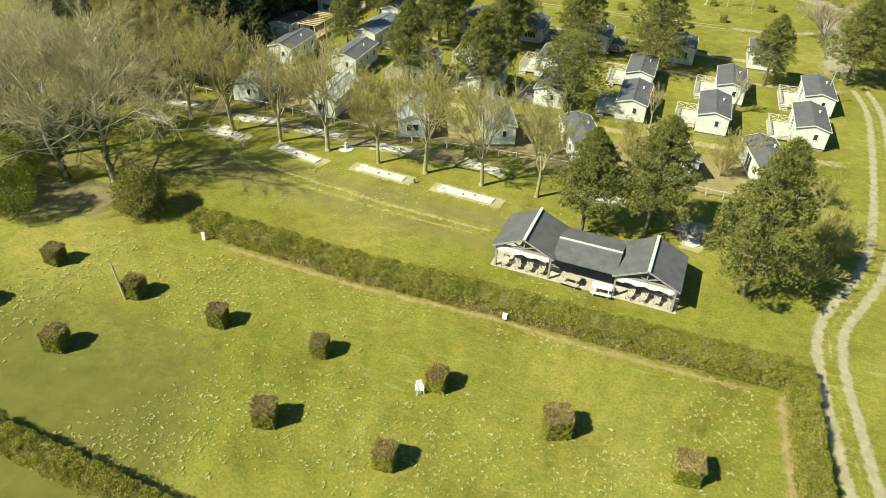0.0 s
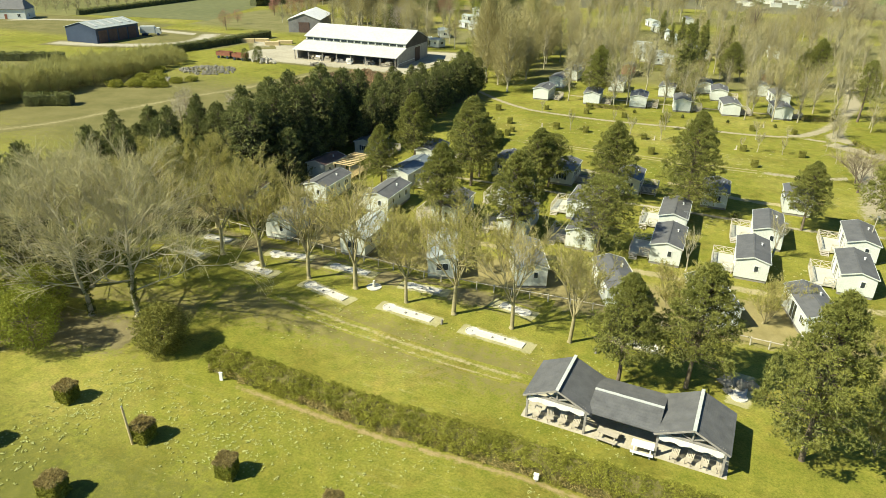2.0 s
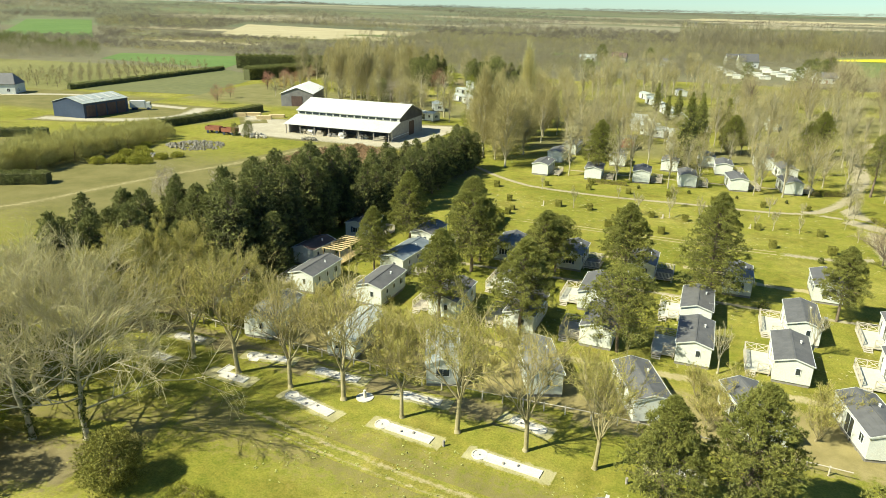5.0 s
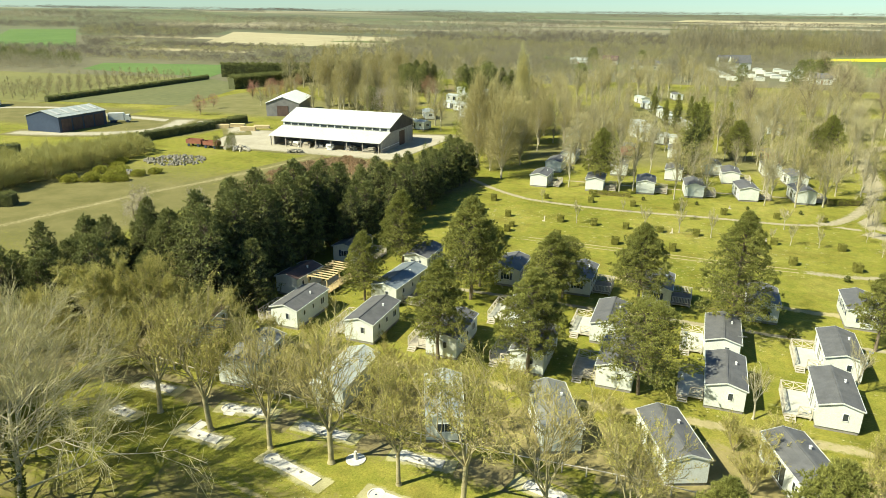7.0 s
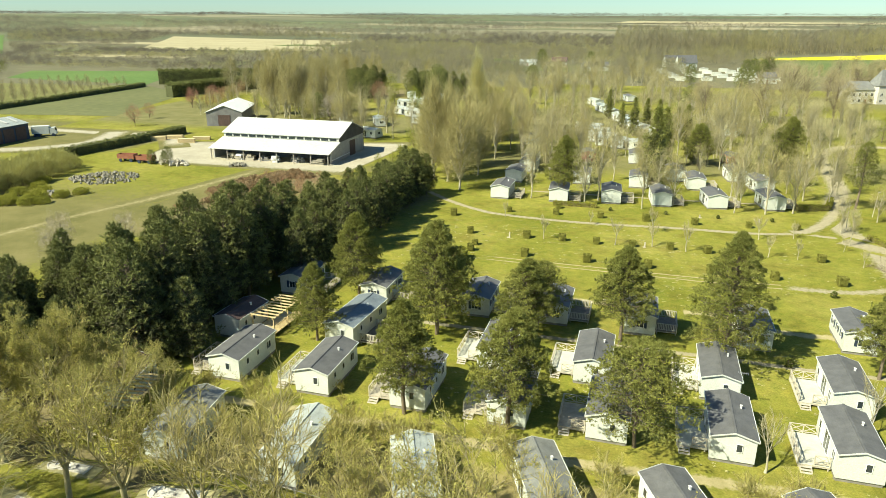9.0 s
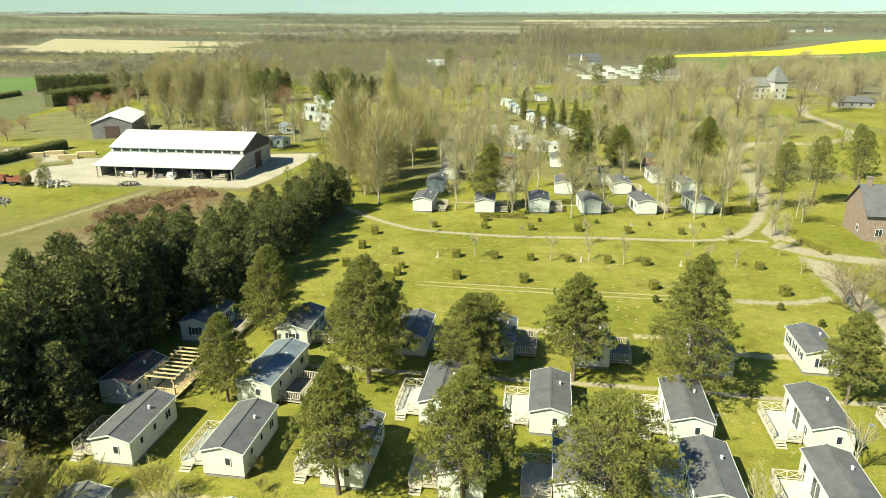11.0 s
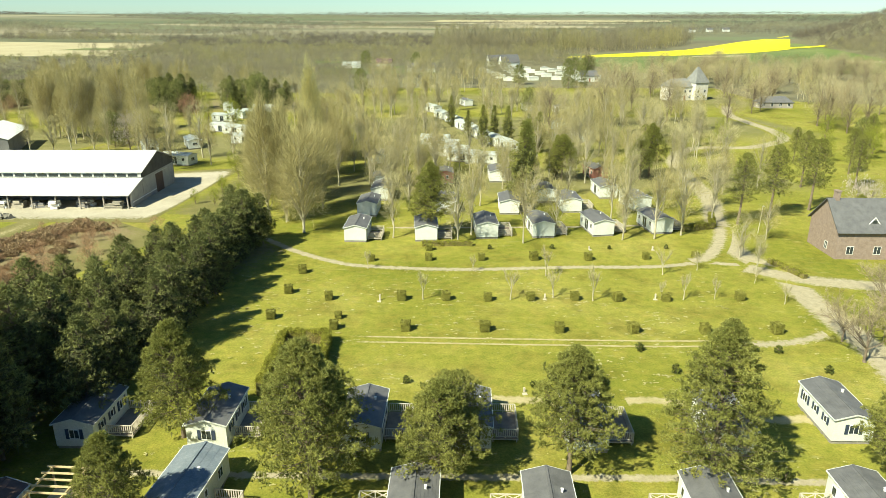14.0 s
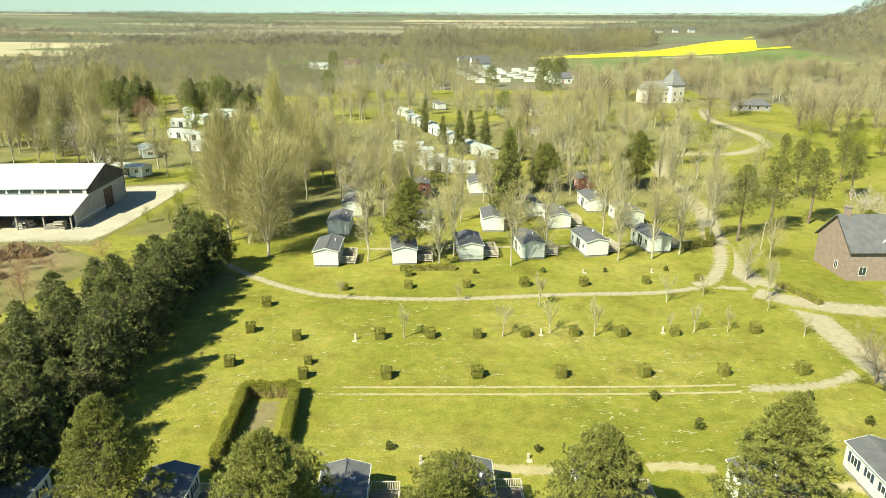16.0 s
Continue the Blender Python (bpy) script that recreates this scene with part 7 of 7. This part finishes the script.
part("backrest", Geo().add([(-.25, .22, .44), (.25, .22, .44), (.22, .36, .95), (-.22, .36, .95), (-.25, .25, .44), (.25, .25, .44), (.22, .39, .95), (-.22, .39, .95)], [(0, 1, 2, 3), (7, 6, 5, 4), (0, 4, 5, 1), (2, 6, 7, 3), (1, 5, 6, 2), (0, 3, 7, 4)]), PLASTIC, t)
for sx in (-1, 1):
    part("armrest", Geo().bar((sx * .28, -.24, .65), (sx * .28, .3, .65), .06, .03), PLASTIC, t)
    for sy in (-.24, .22):
        part("leg", Geo().bar((sx * .27, sy * 1.1, 0), (sx * .25, sy, .42 if sy > 0 else .65), .05, .05), PLASTIC, t)
for x, y, h in [(-27.0, 122.8, .5), (-17.0, 123.0, .5), (-11.8, 149.2, .7), (4.2, 149.6, .7), (-35.6, 147.8, .9), (-1.5, 171.6, .5), (9.6, 171.8, .5)]:
    t = thing("service_post", "small pale service post with a hatch on the lawn", "post", "service posts", pose(x, y, 0, 0, 0, R.uniform(-20, 20)))
    part("cabinet", Geo().box(-.11, -.08, 0, .11, .08, h), RAILWOOD, t)
    part("hatch", Geo().box(-.3, -.75, 0, .25, -.25, .05), FLOORING, t)
for x, y, rz in [(21.5, 104, 6), (24.2, 169, -4), (32, 182, 5), (9.6, 96.0, 12)]:
    t = thing("lamp_pole", "thin pale wooden lamp pole by the site road", "pole", "lamp poles", pose(x, y, 0, 0, rz / 2, 0))
    part("shaft", Geo().tube((0, 0, 0), (0, 0, 5.2), .07, .05, 7, True), RAILWOOD, t)
    part("head", Geo().box(-.1, -.12, 5.15, .32, .12, 5.27), STEEL, t)
t = thing("roof_aerial", "thin metal television aerial on a mast", "aerial", "", pose(-1.9, 97.4, 0))
part("mast", Geo().tube((0, 0, 0), (0, 0, 4.2), .025, .02, 6), STEEL, t)
part("boom", Geo().bar((-.5, 0, 4.1), (.5, 0, 4.15), .03, .03), STEEL, t)
for i in range(6):
    part("element", Geo().bar((-.45 + .18 * i, -.3, 4.13), (-.45 + .18 * i, .3, 4.13), .02, .02), STEEL, t)


def tufts(name, label, material, spots_fn, count, seed, size, flat):
    """Many low clumps lying in the grass, each of several small ragged petals."""
    rng = np.random.default_rng(seed)
    g = Geo()
    made = 0
    while made < count:
        x, y = spots_fn(rng)
        if noise.noise(Vector((x * .09, y * .09, seed))) + rng.uniform(-.30, .30) < .06:
            continue
        made += 1
        s = size * rng.uniform(.4, 1.3)
        for _ in range(int(rng.integers(4, 9))):
            a, r = rng.uniform(0, 6.283), s * rng.uniform(0, 1)
            cx, cy, z = x + math.cos(a) * r * flat, y + math.sin(a) * r, rng.uniform(.04, .10)
            q, w = rng.uniform(0, 6.283), s * rng.uniform(.25, .5)
            g.add([(cx + math.cos(q + k) * w * flat * rng.uniform(.6, 1), cy + math.sin(q + k) * w * rng.uniform(.6, 1), z + rng.uniform(-.02, .02)) for k in (0, 1.25, 2.5, 3.8, 5.0)], [(0, 1, 2, 3, 4)])
    return whole(name, g, material, label, "flowers", "", "stuff")


tufts("lawn_flowers", "pale primrose clumps scattered over the near lawn", FLOWER, lambda r: (r.uniform(-50, 12), r.uniform(20, 43)), 3000, 6, .15, 1.0)
tufts("lawn_flowers", "pale flower clumps in the mini golf lawn", FLOWER, lambda r: (r.uniform(-40, 0), r.uniform(47.5, 62)), 520, 6, .13, 1.0)
tufts("dry_wisps", "pale dry grass wisps on the mown lawn", WISP, lambda r: (r.uniform(-58, 24), r.uniform(118, 160)), 800, 7, .2, 2.0)
tufts("dry_wisps", "pale dry grass wisps between mobile homes", WISP, lambda r: (r.uniform(-56, 24), r.uniform(84, 112)), 420, 8, .2, 1.4)


# ---------------- farm things ----------------
def trailer(x, y, rz):
    t = thing("farm_trailer", "rusty red farm trailer with tall sides", "trailer", "trailers", pose(x, y, 0, 0, 0, rz))
    part("bed", Geo().box(-2.4, -1.15, .9, 2.4, 1.15, 1.05), RUST, t)
    for a in ((-2.4, -1.15, 1.05, 2.4, -1.08, 2.1), (-2.4, 1.08, 1.05, 2.4, 1.15, 2.1), (-2.4, -1.08, 1.05, -2.33, 1.08, 2.1), (2.33, -1.08, 1.05, 2.4, 1.08, 2.1)):
        part("side", Geo().box(*a), RUST, t)
    for sx in (-1.5, 1.5):
        for sy in (-1, 1):
            part("wheel", Geo().tube((sx, sy * 1.0, .45), (sx, sy * 1.25, .45), .45, .45, 14, True), DARKBLUE, t, "dark tyre")
    part("drawbar", Geo().bar((2.4, 0, .8), (3.9, 0, .6), .12, .12), RUST, t)


trailer(-150, 184.5, 10)
trailer(-143.5, 184, 4)


def heap(name, label, x, y, rx, ry, h, n, material, size, category):
    """A heap of loose blocks."""
    t = thing(name, label, category, "", pose(x, y, 0))
    r = random.Random(n)
    for i in range(n):
        a, q = r.uniform(0, 6.283), math.sqrt(r.random())
        z = h * (1 - q) * r.uniform(.3, 1)
        g = Geo()
        s = size * r.uniform(.5, 1.5)
        lump(g, r, (0, 0, 0), s)
        ob = part(("block", "log")[name == "log_pile"], g, material, t)
        ob.matrix_basis = pose(math.cos(a) * q * rx, math.sin(a) * q * ry, z + s * .3, r.uniform(0, 90), r.uniform(0, 90), r.uniform(0, 180))


heap("rubble_heap", "heap of pale broken concrete and rubble", -140.5, 165, 8.5, 7, .7, 290, RUBBLE, .38, "rubble")
heap("log_pile", "pile of cut tree trunks in the yard", -134.5, 184, 4.5, 1.6, 1.5, 44, RAILWOOD, .7, "logs")
heap("stone_heap", "small heap of pale stones before the barn", -117.5, 187.5, 2.2, 1.4, .9, 26, RUBBLE, .6, "stones")
heap("stone_heap", "small heap of pale stones in the meadow", -140, 148, 1.6, 1.2, .7, 12, RUBBLE, .6, "stones")
for i, (x, y, n) in enumerate([(-164.5, 215.5, 6), (-161.5, 220, 5), (-153, 214.5, 6), (-151.5, 220.5, 5)]):
    t = thing("board_stack", "stack of pale sawn boards in the yard", "boards", "board stacks", pose(x, y, .03, 0, 0, 24))
    for k in range(n):
        part("board", Geo().box(-2.6 + R.uniform(-.2, .2), -.8, .22 * k, 2.6, .8, .22 * k + .17), NEWWOOD, t)
t = thing("lorry", "white lorry with a blue tank by the shed", "lorry", "", pose(-206, 211, 0, 0, 0, 35))
part("cargo_body", Geo().box(-3.2, -1.25, .9, 2.0, 1.25, 3.4), WHITE, t)
part("cab", Geo().profile([(2.15, .6), (4.0, .6), (4.0, 1.7), (3.7, 2.8), (2.15, 2.8)], -1.2, 1.2), WHITE, t)
part("windscreen", Geo().add([(4.02, -1.05, 1.75), (4.02, 1.05, 1.75), (3.73, 1.05, 2.7), (3.73, -1.05, 2.7)], [(0, 1, 2, 3)]), GLASS, t)
for sx in (-2.3, -1.2, 3.1):
    for sy in (-1, 1):
        part("wheel", Geo().tube((sx, sy * .95, .5), (sx, sy * 1.25, .5), .5, .5, 14, True), DARKBLUE, t, "dark tyre")
t = thing("water_tank", "round blue plastic water tank", "tank", "", pose(-211.5, 207, 0))
part("vessel", Geo().tube((0, 0, 0), (0, 0, 3.0), 1.6, 1.6, 20, True).tube((0, 0, 3.0), (0, 0, 3.5), 1.6, .5, 20, True), surface("blue_plastic", (0.16, 0.34, 0.48), (0.2, 0.4, 0.54), 1, 8, .4, 0), t)
